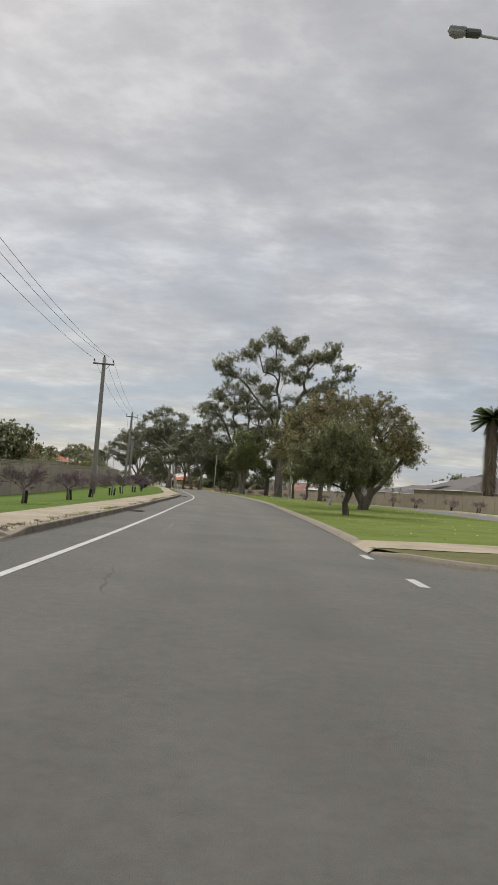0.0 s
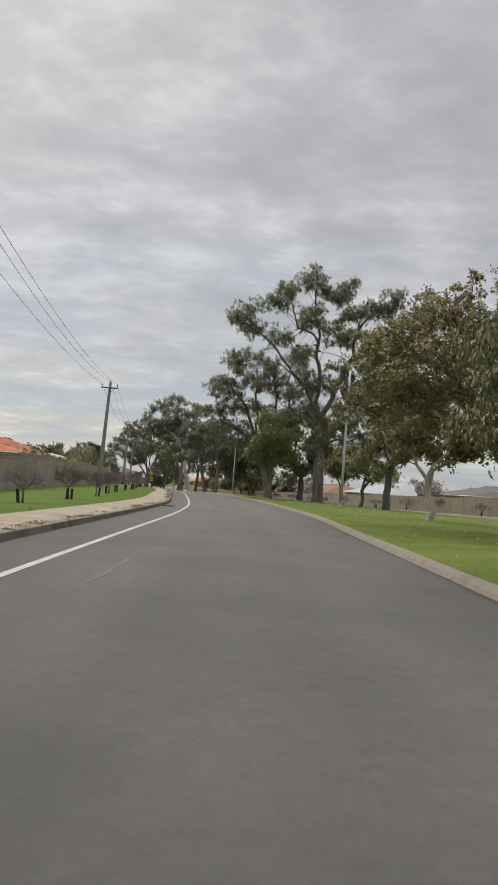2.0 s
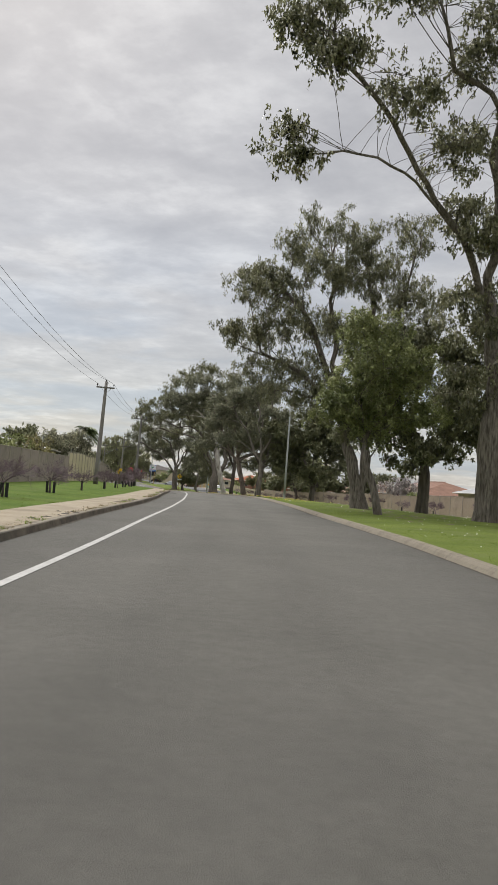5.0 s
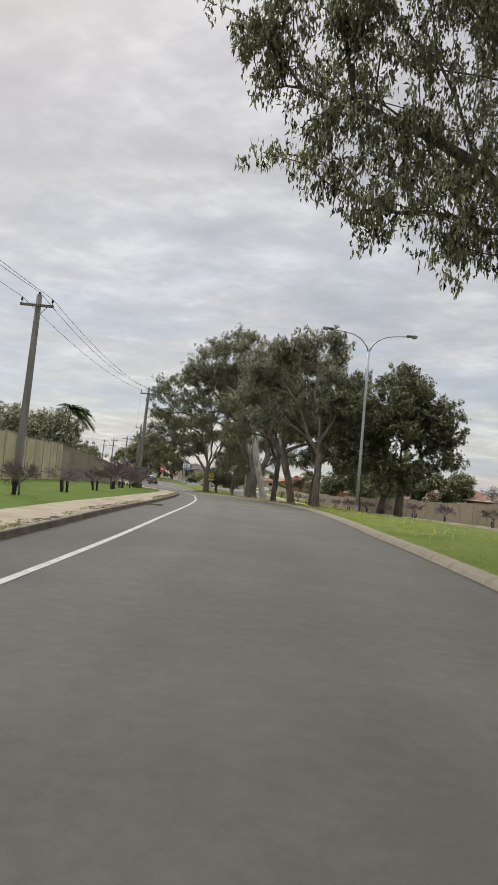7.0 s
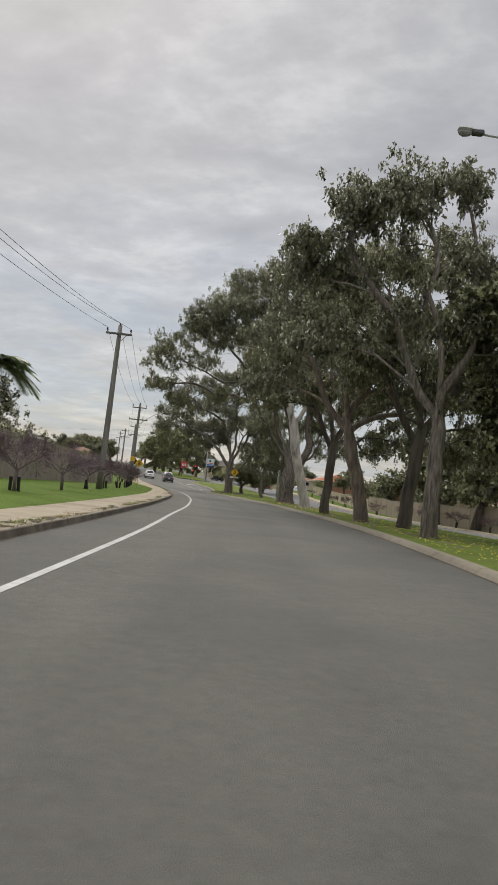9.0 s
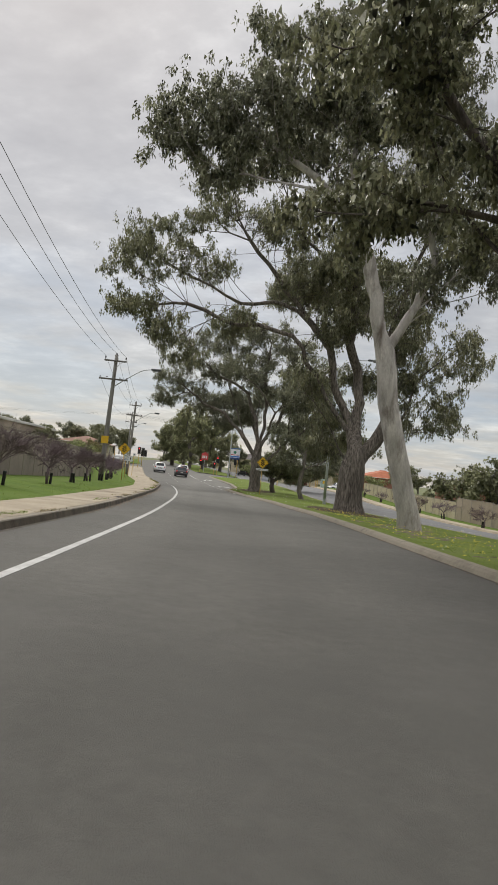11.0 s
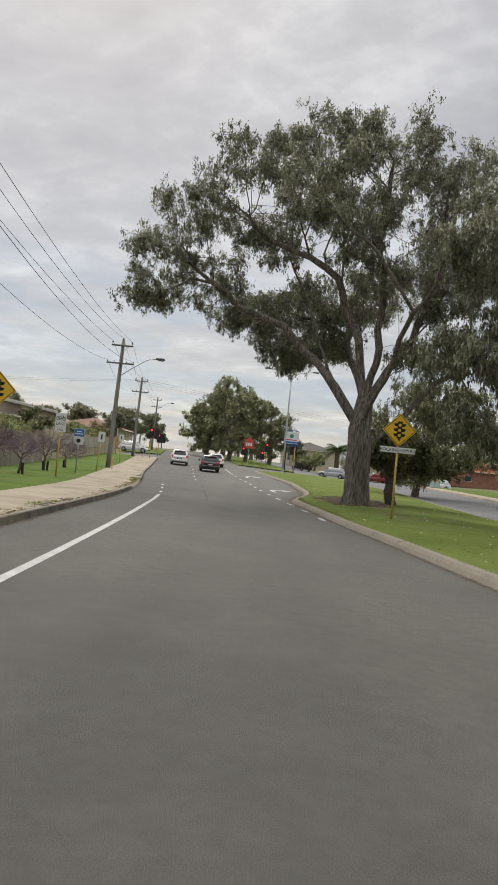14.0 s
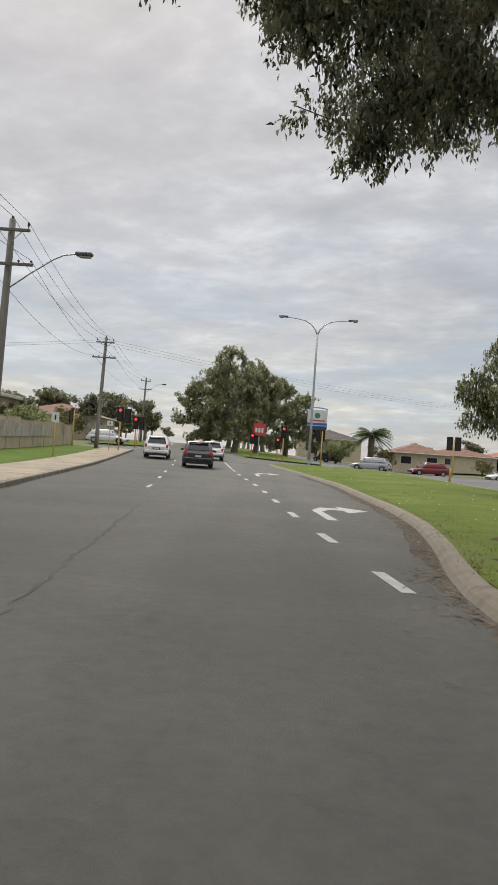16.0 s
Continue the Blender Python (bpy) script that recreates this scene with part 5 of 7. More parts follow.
# the great spreading gum at the turning lane
gum(225.9, 4.7, 30, [(0, 0, 0), (0, 0, 1.2), (-0.05, 0, 2.4), (-0.1, 0, 3.4), (0.0, 0.1, 4.4)], 0.52, [(-9.6, 0.8, 10.4, 1.6, 2.0, 1.5, 60), (-9.8, 0.8, 8.6, 1.0, 1.5, 0.8, 36), (-8.0, 0.6, 12.4, 2.0, 2.4, 1.6, 75), (-7.4, 2.4, 9.6, 1.8, 1.6, 1.2, 56), (-5.8, 0, 14.6, 2.4, 2.8, 1.8, 85), (-2.8, 0, 15.5, 2.6, 2.8, 1.7, 85), (0.4, 0, 16.2, 2.4, 2.8, 1.5, 80), (3.4, 0, 14.8, 2.6, 2.8, 1.8, 80), (6.0, 0, 12.2, 3.0, 3.2, 2.4, 85), (7.6, 0, 9.0, 2.6, 3.0, 2.2, 70), (-5.2, 2.0, 11.6, 2.2, 2.0, 1.4, 64), (-2.4, 0.2, 13.0, 2.4, 2.6, 1.7, 75), (1.4, 0, 13.2, 2.8, 2.8, 1.9, 80), (-5.8, 3.0, 8.2, 1.6, 1.4, 0.8, 40), (-3.4, 3.2, 7.0, 1.6, 1.4, 0.7, 40), (-1.4, 3.2, 7.6, 1.3, 1.2, 0.8, 28), (-2.6, 2.8, 9.6, 1.6, 1.6, 1.0, 46), (-0.8, 3.0, 8.9, 1.5, 1.4, 0.9, 44), (0.6, 2.6, 10.6, 1.6, 1.6, 1.0, 40), (1.2, 0, 9.8, 2.8, 3.0, 1.6, 70), (5.0, 0, 7.0, 2.4, 2.6, 1.3, 50), (2.2, -0.4, 6.8, 1.2, 1.5, 0.7, 38), (3.2, 0, 8.8, 1.4, 1.8, 1.0, 44), (4.4, 0.2, 10.4, 1.4, 1.8, 1.0, 44), (2.8, 0, 11.8, 1.5, 1.8, 0.9, 44), (-0.6, 0.2, 11.4, 1.4, 1.6, 1.0, 40), (-4.4, 5.0, 8.4, 1.6, 1.6, 0.9, 46), (-2.8, 6.2, 8.0, 1.5, 1.5, 1.0, 50), (-1.0, 6.4, 7.6, 1.5, 1.4, 1.0, 50), (-3.2, 5.8, 6.8, 0.8, 0.9, 0.6, 24), (-4.6, 5.6, 9.6, 1.6, 1.6, 0.8, 40), (-1.8, 6.4, 9.6, 2.0, 1.6, 0.9, 50), (0.8, 7.4, 10.4, 2.6, 2.6, 1.5, 60), (3, -6.4, 10.6, 3.0, 3, 2.0, 56), (-2.4, -5.8, 11.8, 2.8, 2.6, 1.6, 56)], 3.0, "great spreading gum with a furrowed trunk and a broad crown", BARK_ROUGH, LEAF_DULL, per=112, spread=0.32, length=0.13, width=0.04, droop=0.8, flare=1.3, coarse=0, power=0.6,
    boughs=[local(225.9, q) for q in ([(-0.1, 0, 3.4), (-0.8, 0.1, 4.4), (-1.8, 0.4, 5.8), (-3.0, 0.7, 7.1), (-3.9, 1.0, 7.9), (-5.5, 1.1, 8.4), (-6.6, 1.1, 9.0), (-7.7, 1.1, 9.6), (-9.2, 1.1, 10.5)], [(0.0, 0.1, 4.4), (-0.5, 0.4, 7.4), (-1.4, 0.4, 9.0), (-2.2, 0.4, 10.1), (-3.7, 0.4, 10.8), (-4.9, 0.4, 11.5), (-6.4, 0.4, 12.6)], [(0, 0.1, 4.4), (0.3, 0.2, 8), (0.2, 0, 12), (0.3, 0, 16)], [(0.0, 0.1, 4.2), (1.6, 0.2, 7.4), (2.6, 0.2, 11), (3.2, 0, 14.6)], [(0, 0, 2.6), (0.6, 0.1, 3.3), (1.6, 0.2, 3.9), (4.0, 0.3, 5.8), (6.6, 0.2, 8.2)], [(0, 0.1, 4.2), (-0.2, 2.4, 6.6), (-0.8, 4.4, 8.4), (-2.2, 5.6, 9.0), (-4.2, 5.8, 9.4)], [(-0.5, 3.4, 7.6), (-0.2, 5.4, 8.6), (0.8, 7, 9.8)], [(0, 0, 3.8), (0.6, -2.6, 6.4), (2, -5.6, 9.6)], [(-1.0, 0.2, 4.8), (-1.6, 0.5, 6.0), (-2.2, 0.5, 7.4), (-3.0, 0.5, 9.2)])])
gum(229.5, 7.0, 31, [(0, 0, 0), (-0.2, 0, 0.8), (-0.4, 0, 1.7)], 0.22, [(0.2, 0.5, 2.8, 2.2, 2.0, 1.4, 130), (2.4, 1, 2.4, 1.6, 1.6, 1.1, 70)], 0.15, "low dark bushy tree with two splayed stems", BARK_DARK, LEAF_DARK, name="bushy_tree", per=172, spread=0.27, length=0.109, width=0.045, droop=0.7)
gum(247.5, 12.2, 32, [(0, 0, 0), (0.1, 0, 1.4), (-0.1, 0, 2.8)], 0.24, [(-0.4, 0, 5.4, 3.4, 3.2, 2.4, 200), (-3.2, 0, 3.9, 1.7, 1.9, 1.5, 80), (2.4, 0, 4.6, 2.8, 2.6, 2.2, 120), (0.2, 0, 7.4, 2.6, 2.6, 1.6, 90), (-1.2, 0, 2.8, 2.4, 2.2, 0.9, 60), (-0.6, -1, 1.9, 2.6, 2.2, 1.0, 90), (3.2, 0, 7.0, 2.0, 2.0, 1.6, 60), (2.6, 0, 2.6, 2.6, 2.4, 1.2, 80), (5.0, 0, 4.6, 2.2, 2.4, 2.4, 90)], 1.6, "weeping tree with long hanging leafy twigs", BARK_GREY, LEAF_DARK, name="weeping_tree", per=90, spread=0.31, length=0.163, width=0.045, droop=1.1, coarse=0)
# the grove beyond the signals
for i, (s, d, h) in enumerate(((318, -3.8, 14.8), (326, -1.0, 14.0), (330, 3.4, 12.0), (322, -8.0, 10.0), (345, -6.0, 15))):
    gum(s, d, 40 + i, [(0, 0, 0), (0.2, 0, 2), (0, 0, 4.2)], 0.4, [(-1, 0, h * 0.84, 2.6, 2.6, h * 0.15, 70), (1.8, 0, h * 0.72, 2.4, 2.6, h * 0.14, 64), (-2.8, 0, h * 0.68, 2.2, 2.4, h * 0.14, 60), (0.2, -1, h * 0.56, 2.8, 2.8, h * 0.15, 70), (2.6, 0, h * 0.48, 1.8, 2, h * 0.11, 44), (-2.6, -0.5, h * 0.42, 2.2, 2.2, h * 0.13, 54), (0.6, -1, h * 0.32, 2.8, 2.4, h * 0.13, 66), (-0.6, -1, h * 0.17, 2.8, 2.4, h * 0.08, 44)], 2.0, "broad olive gum in the grove beyond the signals", BARK_GREY, LEAF_SAGE, per=110, spread=0.36, length=0.204, width=0.072)
# ---- power poles and wires ----
POLES = [(10.0, -8.6, 9.4, 0), (50.0, -9.0, 9.5, 0), (91.0, -10.1, 9.2, 0), (129.8, -9.65, 8.35, 0), (166.0, -7.1, 9.3, 0), (204.4, -7.65, 9.0, 1), (247.2, -10.3, 9.5, 1), (281.5, -14.2, 9.6, 2), (332.0, -19.0, 10.0, 1)]
ends = []
for s, d, h, kind in POLES:
    label = "weathered timber power pole with " + ("two crossarms and a street light" if kind == 1 else "two crossarms" if kind == 2 else "one crossarm and brown insulators")
    ob = thing("power_pole", spot(s, d, -0.1), label, "power pole", "power poles along the verge", heading(s))
    lean = (-0.006 if s == 50.0 else 0.022) * h
    at = lambda z: Vector((lean * z / h, 0, z))
    part("shaft", Solid().tube([at(h * k / 6) for k in range(7)], [0.19 - 0.012 * k for k in range(7)], 12), POLE_WOOD, ob, smooth=True)
    part("pole_cap", Solid().tube([at(h), at(h + 0.12)], [0.06, 0.05], 8), PORCELAIN, ob)
    tips = []
    arms = [(h - 0.5, 0.72)] if kind == 0 else [(h - 0.45, 0.78), (h - 1.75, 1.0)]
    for j, (z, w) in enumerate(arms):
        c = at(z)
        part("crossarm", Solid().box(c.x - w, c.x + w, -0.26, -0.16, z - 0.055, z + 0.055, 0.012), ARM_WOOD, ob)
        if kind == 0 or j == 0:
            part("brace", Solid().tube([(c.x + w * 0.6, -0.2, z - 0.06), (c.x + 0.1, -0.18, z - 0.42)], 0.018, 5), GALV, ob)
        for x in ((-w + 0.07, w - 0.07) if j == 0 else (-w + 0.07, -w * 0.45, w * 0.45, w - 0.07)):
            p = Vector((c.x + x, -0.21, z + 0.05))
            k = 0.26 if j == 0 else 0.12
            part("insulator", Solid().tube([p, p + Vector((0, 0, k * 0.4)), p + Vector((0, 0, k * 0.45)), p + Vector((0, 0, k * 0.8)), p + Vector((0, 0, k))], [0.018, 0.018, 0.05, 0.05, 0.025], 8), PORCELAIN, ob)
            if j == 0:
                tips.append(p + Vector((0, 0, k)))
            elif kind and abs(x) > 0.8:
                tips.append(p + Vector((0, 0, k)))
    tips.append(at(h + 0.12))
    if kind == 1:
        z0 = h - (2.7 if s == 247.2 else 2.3)
        c = at(z0)
        bend = [c, c + Vector((0.8, 0, 0.62)), c + Vector((1.7, 0, 1.25)), c + Vector((2.1, 0, 1.45)), c + Vector((2.6, 0, 1.53))]
        arm = part("lamp_arm", Solid().tube(bend, 0.03, 8), GALV, ob, smooth=True)
        e = bend[-1]
        part("lamp_head", Solid().box(e.x - 0.05, e.x + 0.62, -0.13, 0.13, e.z - 0.07, e.z + 0.08, 0.05), LAMP_GREY, ob)
        part("lamp_lens", Solid().box(e.x + 0.1, e.x + 0.55, -0.1, 0.1, e.z - 0.13, e.z - 0.068, 0.02), GLASS_LAMP, ob)
    if kind == 0 and s > 40:
        part("number_plate", Solid().box(at(1.9).x + 0.13, at(1.9).x + 0.2, -0.06, 0.06, 1.75, 2.05), GALV, ob)
    m = ob.matrix_basis.copy()
    ends.append([m @ t for t in tips])
plate = thing("warning_plate", spot(204.4, -7.65, 2.62), "yellow plate strapped round a timber pole", "sign", turn=heading(204.4))
part("plate", Solid().box(-0.22, 0.28, -0.24, -0.20, 0, 0.52, 0.01), YELLOW, plate)
for x in (-0.2, 0.26):
    part("strap", Solid().box(x - 0.012, x + 0.012, -0.2, 0.2, 0.2, 0.26), GALV, plate)


def wire(a, b, sag, r=0.0095):
    pts = [a.lerp(b, k / 14) - Vector((0, 0, sag * 4 * (k / 14) * (1 - k / 14))) for k in range(15)]
    return Solid().tube(pts, r, 4, cap=False)


for i in range(len(ends) - 1):
    line = tagged(new("power_line"), label="thin black overhead wires slung between two timber poles", category="cable", group="overhead wires")
    a, b = ends[i], ends[i + 1]
    pairs = [(a[0], b[0]), (a[1], b[1]), (a[-1], b[-1])]
    if len(a) > 3 and len(b) > 3:
        pairs += [(a[2], b[2]), (a[3], b[3])]
    for j, (p, q) in enumerate(pairs):
        part("wire", wire(p, q, 0.55 + 0.12 * j), WIRE, line)
span = tagged(new("power_line"), label="thin wires crossing high over the junction", category="cable", group="overhead wires")
for j in range(3):
    part("wire", wire(ends[7][0] + Vector((0, 0, 0.1 - 0.25 * j)), spot(330, 42, 9.5 - 0.25 * j), 0.9), WIRE, span)
stay = tagged(new("power_line"), label="thin wires crossing to the side street poles", category="cable", group="overhead wires")
for j in range(2):
    part("wire", wire(ends[7][1] + Vector((0, 0, -0.2 * j)), spot(290, -60, 8.5 - 0.25 * j), 0.8), WIRE, stay)


# ---- street lamps on the median ----
def street_lamp(s, d, label="tall galvanised street lamp with two curved arms"):
    ob = thing("street_lamp", spot(s, d, -0.02), label, "street lamp", "median street lamps", heading(s))
    part("base_collar", Solid().tube([(0, 0, 0), (0, 0, 0.05), (0, 0, 0.06), (0, 0, 0.5)], [0.2, 0.2, 0.135, 0.13], 10), GALV, ob)
    part("post", Solid().tube([(0, 0, 0.4), (0, 0, 4), (0, 0, 8), (0, 0, 10.75)], [0.115, 0.1, 0.085, 0.072], 12), GALV, ob, smooth=True)
    for k in (-1, 1):
        arc = [(0, 0, 10.65), (k * 0.18, 0, 11.05), (k * 0.55, 0, 11.48), (k * 1.05, 0, 11.75), (k * 1.7, 0, 11.88), (k * 2.6, 0, 11.95)]
        part("arm", Solid().tube(arc, [0.06, 0.052, 0.047, 0.043, 0.038, 0.034], 8), GALV, ob, smooth=True)
        x0, x1 = (2.44, 2.8) if k > 0 else (-2.8, -2.44)
        head = part("lamp_head", Solid().box(x0, x1, -0.11, 0.11, 11.9, 12.05, 0.04), LAMP_GREY, ob)
        part("canopy", Solid().box(min(k * 2.78, k * 3.2), max(k * 2.78, k * 3.2), -0.13, 0.13, 11.98, 12.08, 0.045), LAMP_PALE, head)
        part("lens", Solid().tube([(k * 2.8, 0, 11.95), (k * 2.86, 0, 11.95), (k * 3.02, 0, 11.94), (k * 3.14, 0, 11.96), (k * 3.19, 0, 11.98)], [0.06, 0.1, 0.125, 0.09, 0.03], 12), GLASS_LAMP, head)
    return ob


for s, d in ((16.05, 7.2), (82.8, 9.2), (145.5, 8.25), (210.6, 9.3), (278.5, 3.8)):
    street_lamp(s, d)


# ---- gully grates in the gutter ----
def gully(s):
    ob = thing("gully_grate", spot(s, KL(s) + 0.32, 0.004), "dark iron gully grate set in the gutter", "drain", "gully grates", heading(s))
    part("frame", Solid().box(-0.27, -0.22, -0.5, 0.5, -0.02, 0.012).box(0.22, 0.27, -0.5, 0.5, -0.02, 0.012).box(-0.22, 0.22, -0.5, -0.45, -0.02, 0.012).box(-0.22, 0.22, 0.45, 0.5, -0.02, 0.012), GUARD, ob)
    # no hollow below: a black block paints the shade between the bars
    part("pit", Solid().box(-0.22, 0.22, -0.45, 0.45, -0.02, 0.001), BLACK, ob)
    for k in range(9):
        y = -0.4 + 0.1 * k
        part("bar", Solid().box(-0.22, 0.22, y - 0.022, y + 0.022, -0.01, 0.009), GUARD, ob)


for q in (27.5, 63.5, 128.0):
    gully(q)

# ---- footpath slabs, weeds ----
rng = random.Random(5)
path_bed = bpy.data.objects["footpath"]
s = -8.0
while s < 283:
    n = 2.3
    o = Solid()
    a, b = s + 0.003, s + n - 0.003
    up = rng.uniform(-0.002, 0.003)
    pts = []
    for q in (a, b):
        for dd in (0.205, PW(q)):
            x, y = flat_at(q, KL(q) - dd)
            pts.append(Vector((x, y, base(q, KL(q) - dd) + 0.137 * (KH(q) if dd < 0.3 else 1) + up)))
    lo = [p - Vector((0, 0, 0.06)) for p in pts]
    c = sum(pts, Vector()) / 4
    inner = [p.lerp(c, 0.006) + Vector((0, 0, 0.002)) for p in pts]
    o.add(pts + lo + inner, [(8, 9, 11, 10), (0, 1, 9, 8), (1, 3, 11, 9), (3, 2, 10, 11), (2, 0, 8, 10), (0, 4, 5, 1), (1, 5, 7, 3), (3, 7, 6, 2), (2, 6, 4, 0)])
    part("slab", o, CONCRETE_PATH, path_bed)
    s += n


def tufts(name, spots, mat, label, lo, hi, blades, lean=0.5, w=0.006, category="grass"):
    """Little bunches of blades, all in one mesh."""
    r = np.random.default_rng(len(spots))
    v, f = [], []
    for p in spots:
        for _ in range(blades):
            a, h = r.uniform(0, 6.283), r.uniform(lo, hi)
            o = np.array([p[0] + r.normal(0, 0.05), p[1] + r.normal(0, 0.05), p[2] - 0.01])
            t = o + np.array([math.cos(a) * h * lean * r.uniform(0, 1), math.sin(a) * h * lean * r.uniform(0, 1), h])
            side = np.array([-math.sin(a), math.cos(a), 0]) * w * r.uniform(0.7, 1.6)
            k = len(v)
            v += [o - side, o + side, t]
            f.append((k, k + 1, k + 2))
    me = bpy.data.meshes.new(name)
    me.from_pydata([tuple(q) for q in v], [], f)
    me.materials.append(mat)
    return tagged(new(name, me), label=label, category=category, kind="stuff")


pts = []
for _ in range(9000):
    s = rng.uniform(20, 275)
    d = KR(s) + 0.34 + abs(rng.gauss(0, 1.6))
    if d < FN(s) - 0.4:
        x, y = flat_at(s, d)
        pts.append((x, y, mound(s, d)))
for _ in range(6000):
    s = rng.uniform(8, 275)
    d = KL(s) - PW(s) - abs(rng.gauss(0, 1.5))
    if d > WL(s) + 0.3:
        x, y = flat_at(s, d)
        pts.append((x, y, grassz(s, d)))
tufts("grass_tufts", pts, BLADE, "short uneven grass blades on the verge and median", 0.015, 0.045, 5)
pts = []
for _ in range(60):
    s0, k = rng.uniform(5, 240), rng.choice((0.18, 0.2, 0.3, PATH_W))
    for _ in range(rng.randint(3, 14)):
        s = s0 + rng.gauss(0, 0.5)
        d = KL(s) - k - abs(rng.gauss(0, 0.13))
        x, y = flat_at(s, d)
        pts.append((x, y, base(s, d) + 0.135))
tufts("weeds", pts, BLADE, "ragged weeds growing out of the footpath joints", 0.02, 0.07, 9, 1.8, 0.009, "weeds")
pts = []
for _ in range(90):
    s0 = rng.uniform(2, 240)
    for _ in range(rng.randint(6, 26)):
        s = s0 + rng.gauss(0, 0.7)
        d = KL(s) - 0.13 - abs(rng.gauss(0, 0.16))
        x, y = flat_at(s, d)
        pts.append((x, y, base(s, d) + 0.135))
for _ in range(260):
    s = rng.uniform(215, 245)
    d = KR(s) + 0.3 + abs(rng.gauss(0, 0.15))
    x, y = flat_at(s, d)
    pts.append((x, y, base(s, d) + 0.125))
tufts("dry_weeds", pts, DRY_BLADE, "dry brown weeds creeping over the kerb", 0.012, 0.05, 9, 2.2, 0.01, "weeds")
for mat, what, n, lo_s, hi_s in ((FLOWER, "yellow", 1500, 118, 190), (FLOWER_WHITE, "white", 900, 20, 275)):
    o = Solid()
    for _ in range(n):
        s = rng.uniform(lo_s, hi_s)
        d = KR(s) + 0.4 + (abs(rng.gauss(0, 2.2)) if what == "yellow" else rng.uniform(0, 9))
        if d > FN(s) - 0.5:
            continue
        x, y = flat_at(s, d)
        z, k = mound(s, d) + rng.uniform(0.03, 0.11), rng.uniform(0.014, 0.028)
        o.add([(x - k, y, z), (x, y - k, z + 0.01), (x + k, y, z), (x, y + k, z + 0.01), (x, y, z + 0.025)], [(0, 1, 4), (1, 2, 4), (2, 3, 4), (3, 0, 4)])
    tagged(part("wild_flowers", o, mat), label=f"small {what} flowers scattered in the median grass", category="flowers", kind="stuff")
o = Solid()
for s0, d0, n, ws, wd in ((226.5, 4.2, 260, 3.2, 1.2), (190, 6.0, 200, 2.2, 1.2), (234, 2.9, 150, 4, 0.35), (176, 6.0, 120, 1.4, 1.0), (112, 7, 160, 2, 1.6), (196, -2.7, 60, 6, 0.35)):
    for _ in range(n):
        s, d = s0 + rng.gauss(0, ws), d0 + rng.gauss(0, wd)
        x, y = flat_at(s, d)
        z = (mound(s, d) if d > KR(s) else height(s, d)) + 0.008
        a, l, w = rng.uniform(0, 3.14), rng.uniform(0.02, 0.07), rng.uniform(0.004, 0.01)
        c, q = math.cos(a), math.sin(a)
        o.add([(x - c * l - q * w, y - q * l + c * w, z), (x - c * l + q * w, y - q * l - c * w, z), (x + c * l + q * w, y + q * l - c * w, z + 0.012), (x + c * l - q * w, y + q * l + c * w, z + 0.012)], [(0, 1, 2, 3)])
for edge, k, lo_s, hi_s, n, wide in ((KR, -1, 217, 247, 1900, 0.22), (KR, -1, 184, 210, 700, 0.14), (KL, 1, 170, 205, 900, 0.16), (KR, -1, 100, 184, 700, 0.07)):
    for _ in range(n):
        s = rng.uniform(lo_s, hi_s)
        d = edge(s) + k * (0.02 + abs(rng.gauss(0, wide)) * (0.5 + 0.5 * math.sin(s * 1.7) ** 2))
        x, y = flat_at(s, d)
        z = base(s, d) + 0.006
        a, l, w = rng.uniform(0, 3.14), rng.uniform(0.012, 0.045), rng.uniform(0.006, 0.016)
        c, q = math.cos(a), math.sin(a)
        o.add([(x - c * l - q * w, y - q * l + c * w, z), (x - c * l + q * w, y - q * l - c * w, z), (x + c * l + q * w, y + q * l - c * w, z + 0.008), (x + c * l - q * w, y + q * l + c * w, z + 0.008)], [(0, 1, 2, 3)])
tagged(part("leaf_litter", o, LITTER), label="dry leaves and bark strips under the gums", category="litter", kind="stuff")


# ---- bare trees with black guards on the verge ----
def bare_tree(seed, fine=True):
    """A leafless small tree: a short trunk and a vase of fine twigs."""
    r = random.Random(seed)
    wood, twig = Solid(), Solid()
    top = Vector((r.uniform(-.05, .05), r.uniform(-.05, .05), 0.5))
    wood.tube([Vector((0, 0, 0)), top * 0.5 + Vector((0.02, 0.01, 0)), top], [0.05, 0.044, 0.042], 7)

    def grow(p, way, length, rad, depth):
        e = p + way * length + Vector((r.gauss(0, .04), r.gauss(0, .04), 0.0))
        if depth < 3:
            q = p.lerp(e, 0.5) + Vector((r.gauss(0, .03), r.gauss(0, .03), 0.02))
            wood.tube([p, q, e], [rad, rad * 0.85, rad * 0.65], 4 if depth < 2 else 3, cap=False)
        else:
            w = way.orthogonal().normalized() * 0.005
            k = len(twig.v)
            twig.v += [tuple(p - w), tuple(p + w), tuple(e)]
            twig.f.append((k, k + 1, k + 2))
        if depth >= (4 if fine else 3):
            return
        for _ in range((3, 3, 7, 6)[depth]):
            w = (way + Vector((r.gauss(0, .5), r.gauss(0, .5), r.gauss(0.08, .35)))).normalized()
            grow(p.lerp(e, r.uniform(0.4, 1.0)), w, length * r.uniform(0.6, 0.95), max(rad * 0.6, 0.004), depth + 1)

    for k in range(6):
        a = 2 * math.pi * k / 6 + r.uniform(-.3, .3)
        grow(top, Vector((math.cos(a) * 0.85, math.sin(a) * 0.85, 0.62)).normalized(), r.uniform(0.36, 0.52), 0.017, 0)
    return wood, twig


